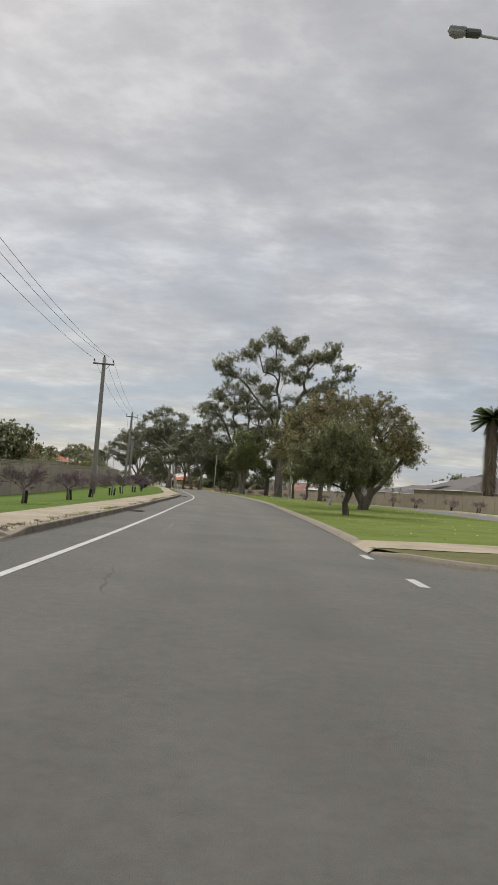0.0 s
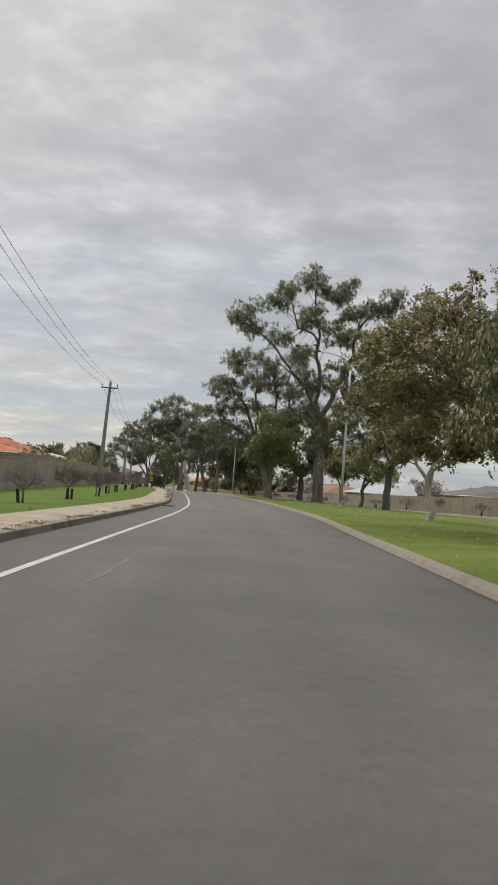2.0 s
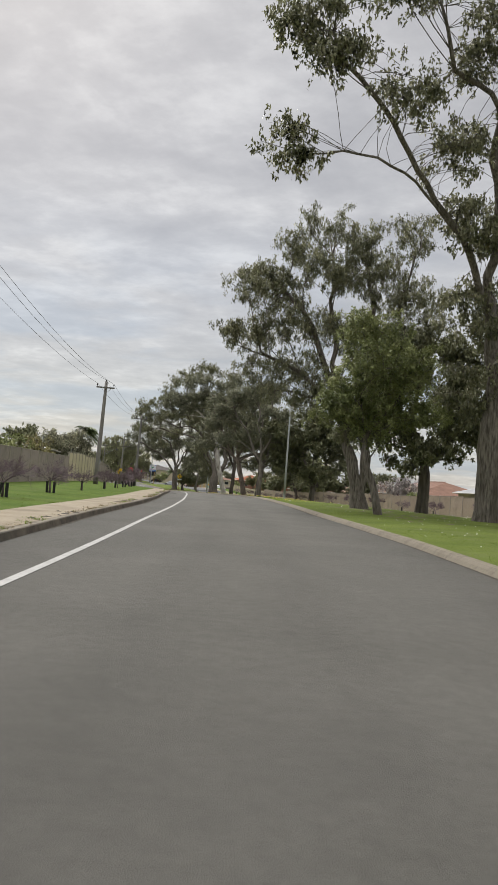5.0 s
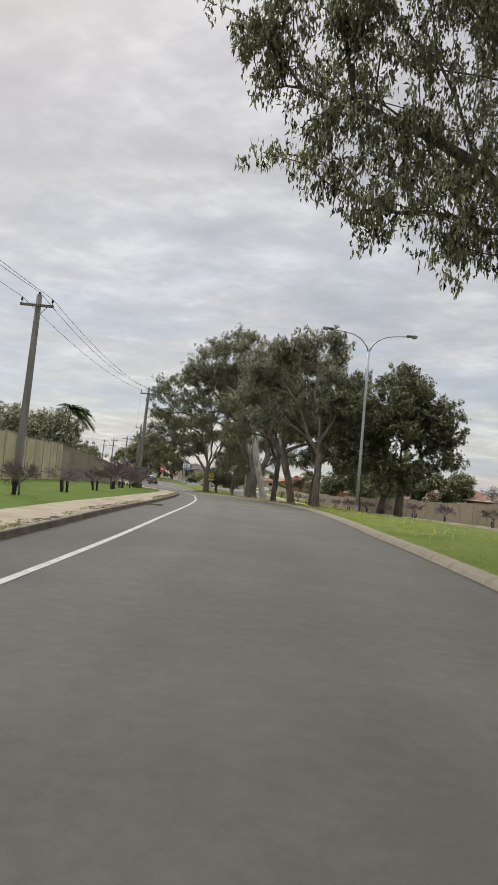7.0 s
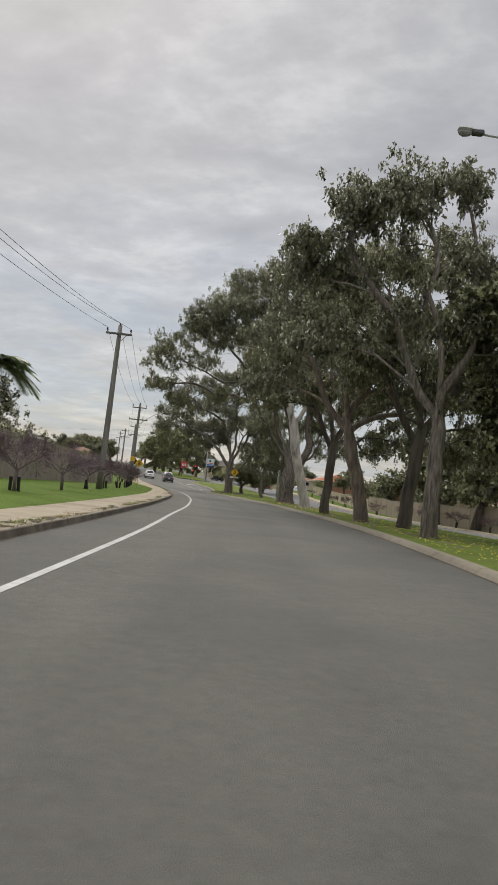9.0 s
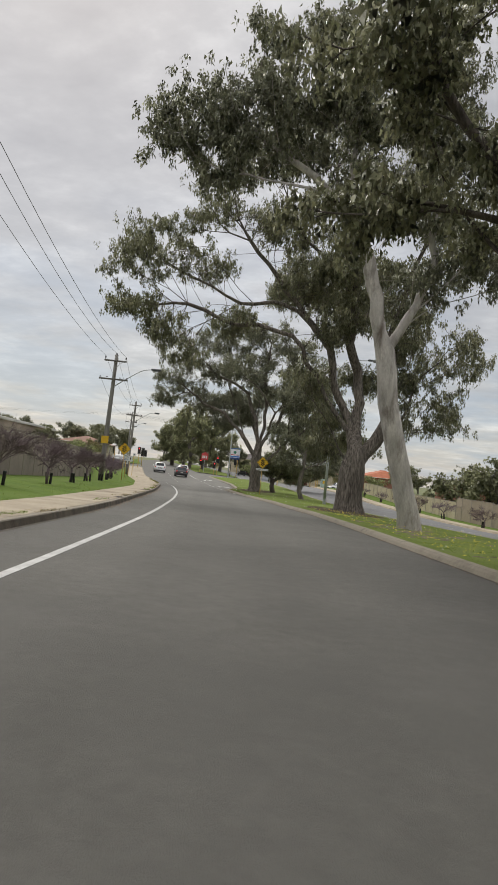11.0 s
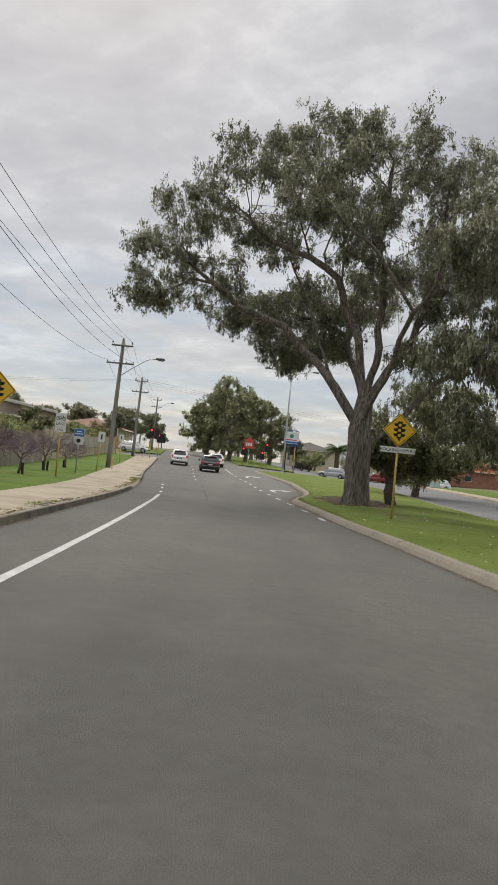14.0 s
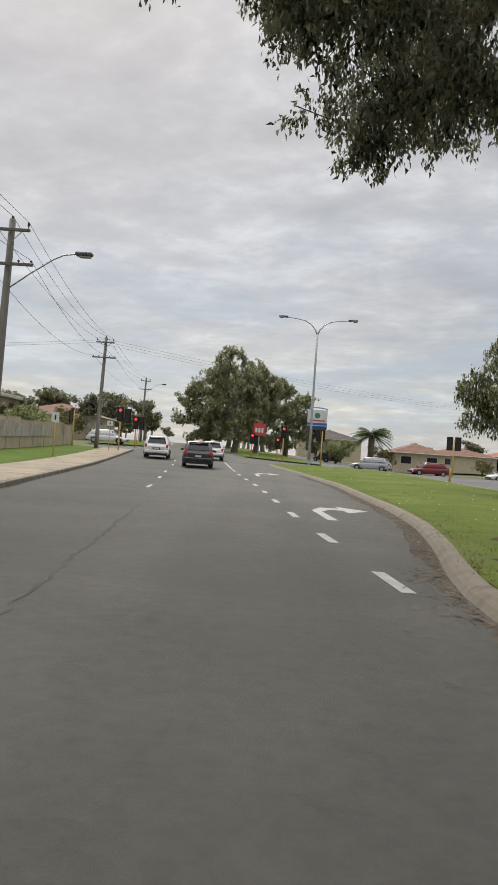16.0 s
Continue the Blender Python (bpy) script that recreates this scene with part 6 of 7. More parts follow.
kinds = []
for k in range(4):
    w, t = bare_tree(60 + k)
    kinds.append((w.mesh("trunk", TWIG, True), t.mesh("twig_head", TWIG)))
guard_mesh = Solid().tube([(0, 0, -0.02), (0, 0, 0.46)], 0.055, 8).mesh("guard", GUARD)


def small_tree(s, d, k, scale, guards=2, group="bare verge trees", side=1):
    lab = "leafless small tree with purplish twigs" + (" between black guards" if guards else "")
    ob = thing("bare_tree", spot(s, d), lab, "tree", group, rng.uniform(0, 6.28))
    for name, me in zip(("trunk", "twig_head"), kinds[k % 4]):
        q = new(name, me)
        q.parent = ob
        q.scale = (scale, scale, scale)
    for j in range(guards):
        g = new("guard", guard_mesh)
        g.parent = ob
        a = rng.uniform(0, 6.28)
        g.location = (0.17 * math.cos(a + 3.1 * j), 0.17 * math.sin(a + 3.1 * j), 0)
        g.rotation_euler = (rng.gauss(0, .08), rng.gauss(0, .08), 0)
    return ob


s = 18.8
k = 0
while s < 243:
    d = float(np.interp(s, [0, 46, 74, 88, 126, 159, 185, 205, 225, 243], [-7.1, -7.2, -7.25, -7.6, -7.25, -7.45, -7.0, -7.7, -9.4, -11.9]))
    size = float(np.interp(s, [0, 80, 110, 136, 152, 240], [1.0, 0.95, 0.75, 0.8, 1.3, 1.25]))
    small_tree(s, d + rng.uniform(-.15, .15), k, rng.uniform(0.9, 1.12) * size, 2 if rng.random() < 0.75 else 1)
    s += 6.85
    k += 1
s = 24
while s < 250:
    small_tree(s, FF(s) - 2.0, k, rng.uniform(0.8, 1.1), rng.choice((1, 2)), "bare trees along the far fence")
    k += 1
    s += rng.uniform(6, 10)

# ---- fences ----
def fence(name, s0, s1, step, df, hf, mat, label, post=FENCE_POST, lattice=False, cap=True, sink=0.1):
    """A run of panels between posts, stepping with the ground."""
    wall = tagged(new(name), label=label, category="fence", kind="structure")
    s = s0
    while s < s1 - 0.1:
        e = min(s + step, s1)
        a, b = spot(s, df(s)), spot(e, df(e))
        z0, h = min(a.z, b.z) - sink, hf((s + e) / 2)
        top = max(a.z, b.z) * 0.5 + min(a.z, b.z) * 0.5 + h
        run = (b - a)
        turn = math.atan2(run.y, run.x)
        L = math.hypot(run.x, run.y)
        m = Matrix.Translation((a.x, a.y, 0)) @ Matrix.Rotation(turn, 4, "Z")
        part("panel", Solid().box(0.04, L - 0.04, -0.025, 0.025, z0, top, 0.008, m), mat, wall)
        part("post", Solid().box(-0.05, 0.05, -0.055, 0.055, z0, top + 0.06, 0.012, m), post, wall)
        if cap and not lattice:
            part("rail", Solid().box(0.05, L - 0.05, -0.04, 0.04, top - 0.002, top + 0.035, 0.008, m), post, wall)
        if lattice:
            o = Solid()
            n = 14
            for i in range(n):
                x = 0.05 + (L - 0.1) * (i + 0.5) / n
                o.box(x - 0.012, x + 0.012, -0.012, 0.012, top, top + 0.3, 0, m)
            o.box(0.04, L - 0.04, -0.02, 0.02, top + 0.28, top + 0.32, 0, m)
            o.box(0.04, L - 0.04, -0.018, 0.018, top + 0.13, top + 0.15, 0, m)
            part("lattice", o, post, wall)
        s = e
    return wall


fence("fence_left_far", -60, 24, 2.4, WL, lambda s: 1.75, FENCE_GREY, "grey-brown panel fence behind the verge trees")
fence("fence_left", 24, 84, 2.4, WL, lambda s: 1.62 + 0.16 * (int(s / 14) % 2), FENCE_GREY, "grey-brown panel fence with a lattice top", lattice=True)
fence("fence_left_mid", 84, 129, 2.4, WL, lambda s: 1.9, FENCE_GREY, "tall grey panel fence, weathered and stepped")
fence("fence_left_cream", 129, 148, 1.9, WL, lambda s: 2.35 - 0.1 * (int(s / 6) % 2), FENCE_CREAM, "cream panel fence with pale capping")
fence("fence_left_lattice", 148, 214, 2.4, WL, lambda s: 1.95, FENCE_GREY, "brown-grey panel fence with a lattice top", lattice=True)
fence("fence_left_end", 214, 246, 2.4, WL, lambda s: 1.85, FENCE_GREY, "brown-grey panel fence behind bare bushes")
fence("wall_corner", 246, 286, 3.0, WL, lambda s: 2.35 - 0.22 * int((s - 246) / 12), WALL_SAND, "tan masonry wall with pale painted panels at the corner")
for i, s in enumerate((258.2, 261.2, 264.2, 267.2, 270.2, 273.2, 276.2)):
    mural = thing("painted_panel", spot(s, WL(s) + 0.09, 0.8), "faded grey-white painted panel fixed on the tan wall", "panel", "painted wall panels", heading(s) + math.pi / 2)
    part("board", Solid().box(-1.46, 1.46, -0.03, 0.03, 0.0, 1.25 - 0.09 * i + 0.08 * (i % 2), 0.01), MURAL, mural)
fence("fence_right_far", -60, 30, 2.4, FF, lambda s: 1.8, FENCE_TAN, "tan panel fence beyond the opposite carriageway")
fence("fence_right", 30, 128, 2.4, FF, lambda s: 1.8 + 0.08 * (int(s / 17) % 2), FENCE_TAN, "tan panel fence with darker posts")
fence("fence_right_mid", 128, 216, 2.4, FF, lambda s: 1.75 + 0.12 * (int(s / 9) % 2), FENCE_TAN, "tan brown panel fence stepping along the far verge")
fence("fence_right_cream", 216, 256, 2.4, FF, lambda s: 1.5, FENCE_CREAM, "cream wall along the far verge")


# ---- houses ----
def house(at, turn, w, l, hw, hr, roof, wall, label, eave=0.5, ridge=0.45):
    """A hipped house: walls, roof with eaves, gutter, windows."""
    ob = thing("house", at, label, "house", "houses behind the fences", turn)
    part("wall", Solid().box(-w / 2, w / 2, -l / 2, l / 2, -0.4, hw), wall, ob)
    x, y, r = w / 2 + eave, l / 2 + eave, l / 2 * ridge
    z0, z1 = hw - 0.05, hw + hr
    o = Solid()
    o.add([(-x, -y, z0), (x, -y, z0), (x, y, z0), (-x, y, z0), (0, -r, z1), (0, r, z1), (-x, -y, z0 + 0.12), (x, -y, z0 + 0.12), (x, y, z0 + 0.12), (-x, y, z0 + 0.12)],
          [(6, 7, 4), (7, 8, 5, 4), (8, 9, 5), (9, 6, 4, 5), (0, 1, 7, 6), (1, 2, 8, 7), (2, 3, 9, 8), (3, 0, 6, 9), (3, 2, 1, 0)])
    part("roof", o, roof, ob)
    g = Solid()
    for a, b in (((-x, -y), (x, -y)), ((x, -y), (x, y)), ((x, y), (-x, y)), ((-x, y), (-x, -y))):
        g.tube([(a[0], a[1], z0 + 0.06), (b[0], b[1], z0 + 0.06)], 0.07, 6)
    part("gutter", g, GUTTER, ob)
    part("ridge_cap", Solid().tube([(0, -r, z1 + 0.01), (0, r, z1 + 0.01)], 0.09, 6), roof, ob)
    for yy in (-l * 0.28, l * 0.22):
        for sx in (-1, 1):
            win = part("window", Solid().box(sx * w / 2 - 0.04, sx * w / 2 + 0.04, yy - 0.8, yy + 0.8, 0.9, 2.1), GUTTER, ob)
            part("pane", Solid().box(sx * w / 2 - 0.05, sx * w / 2 + 0.05, yy - 0.72, yy + 0.72, 0.98, 2.02), GLASS_DARK, win)
    for xx in (-w * 0.25, w * 0.25):
        win = part("window", Solid().box(xx - 0.8, xx + 0.8, -l / 2 - 0.04, -l / 2 + 0.04, 0.9, 2.1), GUTTER, ob)
        part("pane", Solid().box(xx - 0.72, xx + 0.72, -l / 2 - 0.05, -l / 2 + 0.05, 0.98, 2.02), GLASS_DARK, win)
    return ob


for s, d, w, l, hw, hr, roof, wall, what in (
    (70, 44, 12, 16, 2.7, 2.3, TILE_GREY, BRICK_CREAM, "single-storey house with a grey tiled hip roof"),
    (96, 38.6, 13, 17, 2.7, 2.4, TILE_GREY, BRICK_CREAM, "single-storey house with a grey tiled hip roof"),
    (120, 40, 12, 14, 2.6, 1.6, TILE_GREY, BRICK_CREAM, "low house with a dark tiled roof"),
    (143, 36, 13, 16, 2.7, 2.2, ROOF_WHITE, BRICK_CREAM, "house with a pale sheet roof"),
    (168, 35, 12, 16, 2.6, 2.1, TILE_BROWN, BRICK_RED, "brick house with a reddish brown tiled roof"),
    (192, 36, 12, 15, 2.6, 2.0, TILE_BROWN, BRICK_CREAM, "low house with a brown tiled roof"),
    (216, 36, 13, 15, 2.6, 2.0, TILE_GREY, BRICK_CREAM, "house with a dark grey tiled roof"),
    (240, 37, 13, 16, 2.8, 2.1, TILE_GREY, BRICK_RED, "brick house with a dark grey tiled roof"),
    (330, 22.8, 7.5, 9, 2.5, 1.5, TILE_BROWN, BRICK_CREAM, "cream cottage with a rusty brown tiled roof"),
    (356, 36, 12, 12, 2.6, 1.6, TILE_BROWN, BRICK_CREAM, "cream house with a brown hip roof"),
    (388, 15, 14, 12, 4.4, 2.2, TILE_GREY, BRICK_CREAM, "two-storey house with a dark tiled roof"),
    (356, 50, 14, 14, 3, 2.2, TILE_ORANGE, BRICK_RED, "brick house with a terracotta roof"),
    (104, -24, 12, 14, 2.3, 1.4, TILE_ORANGE, BRICK_RED, "brick house with an orange tiled roof"),
    (128, -25, 10, 12, 2.8, 1.8, TILE_ORANGE, BRICK_CREAM, "cream house with an orange tiled roof"),
    (152, -21, 9, 8, 2.7, 1.0, ROOF_WHITE, BRICK_CREAM, "small house with a low white roof"),
    (318, -27, 11, 12, 2.6, 1.6, TILE_BROWN, BRICK_CREAM, "low house beyond the side street"),
):
    house(spot(s, d), heading(s), w, l, hw, hr, roof, wall, what)
panel = thing("solar_panel", spot(96, 32.3, 3.7), "pale solar panels on a grey tiled roof", "solar panel", turn=heading(96))
part("glass_sheet", Solid().box(-1.1, 1.1, -1.6, 1.6, 0.0, 0.06, 0, Matrix.Rotation(radians(-19), 4, "Y")), ROOF_WHITE, panel)

# long flat-roofed building behind the left fence
hall = thing("hall", spot(308, -45), "long tan rendered hall with a flat parapet roof", "building", turn=heading(308))
part("wall", Solid().box(-12, 8, -30, 20, -0.6, 5.2, 0.05), RENDER_WALL, hall)
part("roof", Solid().box(-12.4, 8.5, -30.4, 20.4, 5.2, 5.7, 0.05), GUTTER, hall)
part("awning", Solid().box(8.0, 11.0, -24, -8, 3.0, 3.2, 0.03), GUTTER, hall)
part("lower_wall", Solid().box(8.0, 10.6, -23.5, -8.5, -0.4, 3.0, 0.03), RENDER_WALL, hall)

# ---- signs, signals ----
def lettering(text, size, parent, at, mat, rot=(90, 0, 0), name="lettering"):
    c = bpy.data.curves.new(name, "FONT")
    c.body, c.size, c.align_x, c.align_y, c.extrude = text, size, "CENTER", "CENTER", 0.002
    c.materials.append(mat)
    ob = new(name, c)
    ob.parent = parent
    ob.location = at
    ob.rotation_euler = [radians(a) for a in rot]
    return ob


def diamond(o, h, y0, y1, x=0.0, z=0.0):
    vs = [(x, y, z - h) if k == 0 else (x + h, y, z) if k == 1 else (x, y, z + h) if k == 2 else (x - h, y, z) for y in (y0, y1) for k in range(4)]
    return o.add(vs, [(0, 1, 2, 3), (7, 6, 5, 4)] + [(i, i + 4, (i + 1) % 4 + 4, (i + 1) % 4) for i in range(4)])


def signals_sign(s, d, h, named):
    lab = "yellow diamond traffic signal sign" + (" above a white street name blade" if named else " on a yellow post")
    ob = thing("warning_sign", spot(s, d, -0.02), lab, "road sign", "signals ahead signs", heading(s))
    part("post", Solid().tube([(0, 0.04, 0), (0, 0.04, h + 0.35)], 0.035, 10), POST_YELLOW, ob, smooth=True)
    face = part("face", diamond(Solid(), 0.535, -0.012, 0.0, 0, h), YELLOW, ob)
    o = Solid()
    for k in range(4):
        a = math.pi / 2 * k
        m = Matrix.Translation((0, -0.014, h)) @ Matrix.Rotation(a + math.pi / 4, 4, "Y")
        o.box(-0.35, 0.35, -0.002, 0.002, 0.335, 0.352, 0, m)
    part("border", o, BLACK, face)
    o = Solid()
    o.box(-0.075, 0.075, -0.017, -0.013, h - 0.26, h + 0.28)
    for z in (h + 0.16, h, h - 0.16):
        for k in (-1, 1):
            o.add([(k * 0.07, -0.0165, z + 0.06), (k * 0.2, -0.0165, z + 0.045), (k * 0.16, -0.0165, z - 0.03), (k * 0.07, -0.0165, z - 0.045)], [(0, 1, 2, 3), (3, 2, 1, 0)])
    o.box(-0.03, 0.03, -0.017, -0.013, h - 0.33, h - 0.26)
    part("signal_symbol", o, BLACK, face)
    for z in (h + 0.16, h, h - 0.16):
        part("symbol_dot", Solid().tube([(0, -0.013, z), (0, -0.02, z)], 0.05, 14), YELLOW, face)
    if named:
        blade = part("name_blade", Solid().box(-0.56, 0.56, -0.012, 0.0, h - 0.72, h - 0.54, 0.004), WHITE_SIGN, ob, "white street name blade")
        lettering("ROCKINGHAM RD", 0.135, blade, (0, -0.015, h - 0.632), BLACK)
    return ob


signals_sign(217.4, 4.64, 2.92, True)
signals_sign(215.2, -7.4, 2.72, False)


def plate_sign(s, d, h, w, ph, draw, label, post=POST_YELLOW, back=WHITE_SIGN, tilt=0.0, turn=0.0):
    ob = thing("road_sign", spot(s, d, -0.02), label, "road sign", "small roadside signs", heading(s) + turn)
    ob.rotation_euler = (0, radians(tilt), ob.matrix_basis.to_euler().z)
    part("post", Solid().tube([(0, 0.035, 0), (0, 0.035, h)], 0.032, 10), post, ob, smooth=True)
    plate = part("plate", Solid().box(-w / 2, w / 2, -0.012, 0.0, h - ph, h, 0.004), back, ob)
    if draw:
        draw(plate, h, w, ph)
    return ob


def draw_bike(p, h, w, ph):
    o = Solid()
    for x in (-0.13, 0.13):
        o.tube([(x + 0.075 * math.cos(a), -0.016, h - 0.24 + 0.075 * math.sin(a)) for a in [k * 0.5236 for k in range(13)]], 0.011, 5)
    for a, b in (((-.13, -.24), (-.04, -.13)), ((-.04, -.13), (.08, -.13)), ((.08, -.13), (.13, -.24)), ((-.04, -.13), (.01, -.24)), ((.01, -.24), (.08, -.13)), ((.01, -.24), (-.13, -.24)), ((.08, -.13), (.07, -.08))):
        o.tube([(a[0], -0.016, h + a[1]), (b[0], -0.016, h + b[1])], 0.009, 5)
    part("bicycle_symbol", o, BLACK, p)
    lettering("LANE", 0.17, p, (0, -0.015, h - 0.47), BLACK)
    t = part("end_plate", Solid().box(-w / 2, w / 2, -0.012, 0, h - ph - 0.2, h - ph - 0.02, 0.004), WHITE_SIGN, p)
    lettering("END", 0.12, t, (0, -0.015, h - ph - 0.11), BLACK)


def draw_blue(p, h, w, ph):
    part("blue_band", Solid().box(-w / 2 + 0.01, w / 2 - 0.01, -0.016, -0.011, h - ph * 0.48, h - 0.012), BLUE_SIGN, p)
    for z, k in ((h - 0.14, 0.12), (h - 0.26, 0.2)):
        part("text_bar", Solid().box(-k, k, -0.02, -0.015, z - 0.025, z + 0.025), WHITE_SIGN, p)
    part("emblem", Solid().tube([(0, -0.012, h - ph * 0.75), (0, -0.017, h - ph * 0.75)], 0.11, 16), BLACK, p)


def draw_bar(p, h, w, ph):
    part("symbol_bar", Solid().box(-0.04, 0.05, -0.016, -0.012, h - ph * 0.75, h - ph * 0.25), BLACK, p)


def draw_arrow(p, h, w, ph):
    part("symbol_bar", Solid().box(-0.06, 0.06, -0.016, -0.012, h - ph * 0.8, h - ph * 0.2), BLACK, p)


plate_sign(225.7, -8.3, 2.75, 0.48, 0.62, draw_bike, "white bicycle lane end sign on a pale yellow post")
plate_sign(231.9, -8.95, 2.3, 0.52, 0.82, draw_blue, "blue and white information sign on a grey post", GALV)
plate_sign(238.5, -9.3, 2.4, 0.42, 0.62, draw_bar, "small white regulatory sign on a leaning post", tilt=4)
plate_sign(262.0, -12.2, 2.6, 0.45, 0.6, draw_bar, "small white regulatory sign on a yellow post")
plate_sign(279, -12.6, 2.4, 0.5, 0.4, draw_bar, "white sign near the signals on a yellow post")
plate_sign(296.5, -13.4, 2.3, 0.42, 0.55, draw_arrow, "small white sign beyond the side street")
low = thing("marker_post", spot(260.8, 10.6), "short yellow post at the median edge", "post")
part("post", Solid().tube([(0, 0, 0), (0, 0, 0.7), (0, 0, 0.75)], [0.06, 0.06, 0.03], 10), POST_YELLOW, low, smooth=True)
thin = thing("marker_post", spot(243.5, -9.3), "thin pale yellow marker post by the path", "post")
part("post", Solid().tube([(0, 0, 0), (0.02, 0, 2.3)], 0.03, 8), POST_YELLOW, thin)

RED_LENS = plain("red_lens_lit", (0.6, 0.02, 0.02), 0.3, emit=(1.0, 0.045, 0.045), strength=1.8)
DARK_LENS = plain("unlit_lens", (0.03, 0.025, 0.02), 0.2)


def signal(s, d, h, label, heads=((0, 0, 1),), turn=0.0, post=POST_YELLOW, lit=True, top_arrow=False):
    """A signal post: yellow post, one or more black heads with backing board, visors and three lenses."""
    ob = thing("traffic_light", spot(s, d, -0.02), label, "traffic light", "signals at the junction", heading(s) + turn)
    part("post", Solid().tube([(0, 0.1, 0), (0, 0.1, h - 0.1)], 0.06, 10), post, ob, smooth=True)
    for x, dz, red in heads:
        z = h + dz
        board = part("backing_board", Solid().box(x - 0.27, x + 0.27, 0.0, 0.02, z - 1.1, z + 0.1, 0.01), BLACK, ob)
        part("housing", Solid().box(x - 0.15, x + 0.15, -0.14, 0.0, z - 1.02, z + 0.02, 0.02), BLACK, board)
        for k in range(3):
            zz = z - 0.17 - 0.33 * k
            part("lens", Solid().tube([(x, -0.14, zz), (x, -0.155, zz)], 0.115, 16), RED_LENS if (k == 0 and red) else DARK_LENS, board)
            part("visor", Solid().tube([(x + 0.135 * math.cos(a), -0.27, zz + 0.135 * math.sin(a)) for a in [0.2 + 2.75 * q / 8 for q in range(9)]], 0.012, 4).tube([(x + 0.13 * math.cos(a), -0.15, zz + 0.13 * math.sin(a)) for a in [0.2 + 2.75 * q / 8 for q in range(9)]], 0.012, 4), BLACK, board)
    return ob


signal(279.5, -11.9, 3.5, "red traffic light on a yellow post beside the footpath", ((0, 0, 1), (0.62, -0.1, 0)))
signal(287.5, -12.0, 2.9, "red traffic light on a yellow post near the kerb", ((0, 0, 1), (0.55, 0, 0)))
signal(293.0, 2.05, 3.5, "tall red traffic light on a yellow post in the median", ((0, 0, 1),))
signal(293.5, 1.5, 2.35, "low red traffic light with a lit arrow", ((0, 0, 1),))
signal(300.0, -1.2, 2.6, "red traffic light beyond the junction", ((0, 0, 1),))
signal(290.0, 5.75, 3.5, "unlit traffic light seen from behind on yellow post", ((0, 0, 0), (0.6, 0, 0)), turn=2.4)
signal(282.0, -16.5, 3.2, "dark traffic light facing the side street", ((0, 0, 0), (0.55, -0.2, 0)), turn=-1.6)
signal(284.0, 16.8, 3.4, "dark traffic light facing the far carriageway", ((-0.35, 0, 0), (0.35, 0, 0)), turn=3.0)
red = thing("shop_sign", spot(306, -0.5, 0), "red shop sign with a pale crest on a post", "sign", turn=heading(306))
part("post", Solid().tube([(0, 0.06, 0), (0, 0.06, 3.2)], 0.06, 8), GALV, red)
part("board", Solid().box(-0.72, 0.72, -0.06, 0.06, 2.5, 3.9, 0.03), RED_SIGN, red)
part("crest", Solid().tube([(0, -0.055, 3.9), (0, 0.05, 3.9)], 0.3, 14), RED_SIGN, red)
for k in range(3):
    part("text_bar", Solid().box(-0.5 + 0.36 * k, -0.26 + 0.36 * k, -0.075, -0.06, 2.85, 3.4), WHITE_SIGN, red)
board = thing("roadside_board", spot(290, 5.1, 0.25), "tall information board with an arched top on posts", "sign", turn=heading(292) - 0.1)
for x in (-0.6, 0.6):
    part("post", Solid().tube([(x, 0.1, 0), (x, 0.1, 3.6)], 0.07, 8), BLACK, board)
o = Solid().box(-0.95, 0.95, -0.08, 0.08, 3.2, 5.1, 0.02)
part("face", o, WHITE_SIGN, board)
part("blue_base", Solid().box(-0.95, 0.95, -0.095, -0.082, 3.2, 3.55), plain("board_blue", (0.03, 0.06, 0.16), 0.4), board)
part("blue_band", Solid().box(-0.95, 0.95, -0.095, -0.082, 3.62, 3.85), BLUE_SIGN, board)
part("red_band", Solid().box(-0.75, 0.75, -0.095, -0.082, 4.0, 4.12), RED_SIGN, board)
part("emblem", Solid().tube([(0, -0.082, 4.55), (0, -0.1, 4.55)], 0.27, 16), plain("board_green", (0.05, 0.25, 0.14), 0.4), board)
part("arch", Solid().tube([(0.97 * -math.cos(a), 0, 5.1 + 0.22 * math.sin(a)) for a in [k * math.pi / 10 for k in range(11)]], 0.05, 6), BLUE_SIGN, board)
box = thing("service_cabinet", spot(267, 18.6), "pale blue green service cabinet with a yellow mark", "cabinet", turn=heading(262))
part("body", Solid().box(-0.45, 0.45, -0.3, 0.3, 0, 1.35, 0.03), plain("cabinet_paint", (0.42, 0.55, 0.52), 0.5), box)
part("mark", Solid().box(-0.2, 0.2, -0.315, -0.3, 0.65, 1.1), YELLOW, box)

for s, d, h in ((268.5, 17.6, 2.6), (269.5, 18.0, 2.4), (270.0, 16.9, 2.7)):
    stub = thing("marker_post", spot(s, d), "plain yellow steel post beside the far carriageway", "post", "yellow posts by the cabinet")
    part("post", Solid().tube([(0, 0, 0), (0, 0, h)], 0.07, 10), POST_YELLOW, stub, smooth=True)
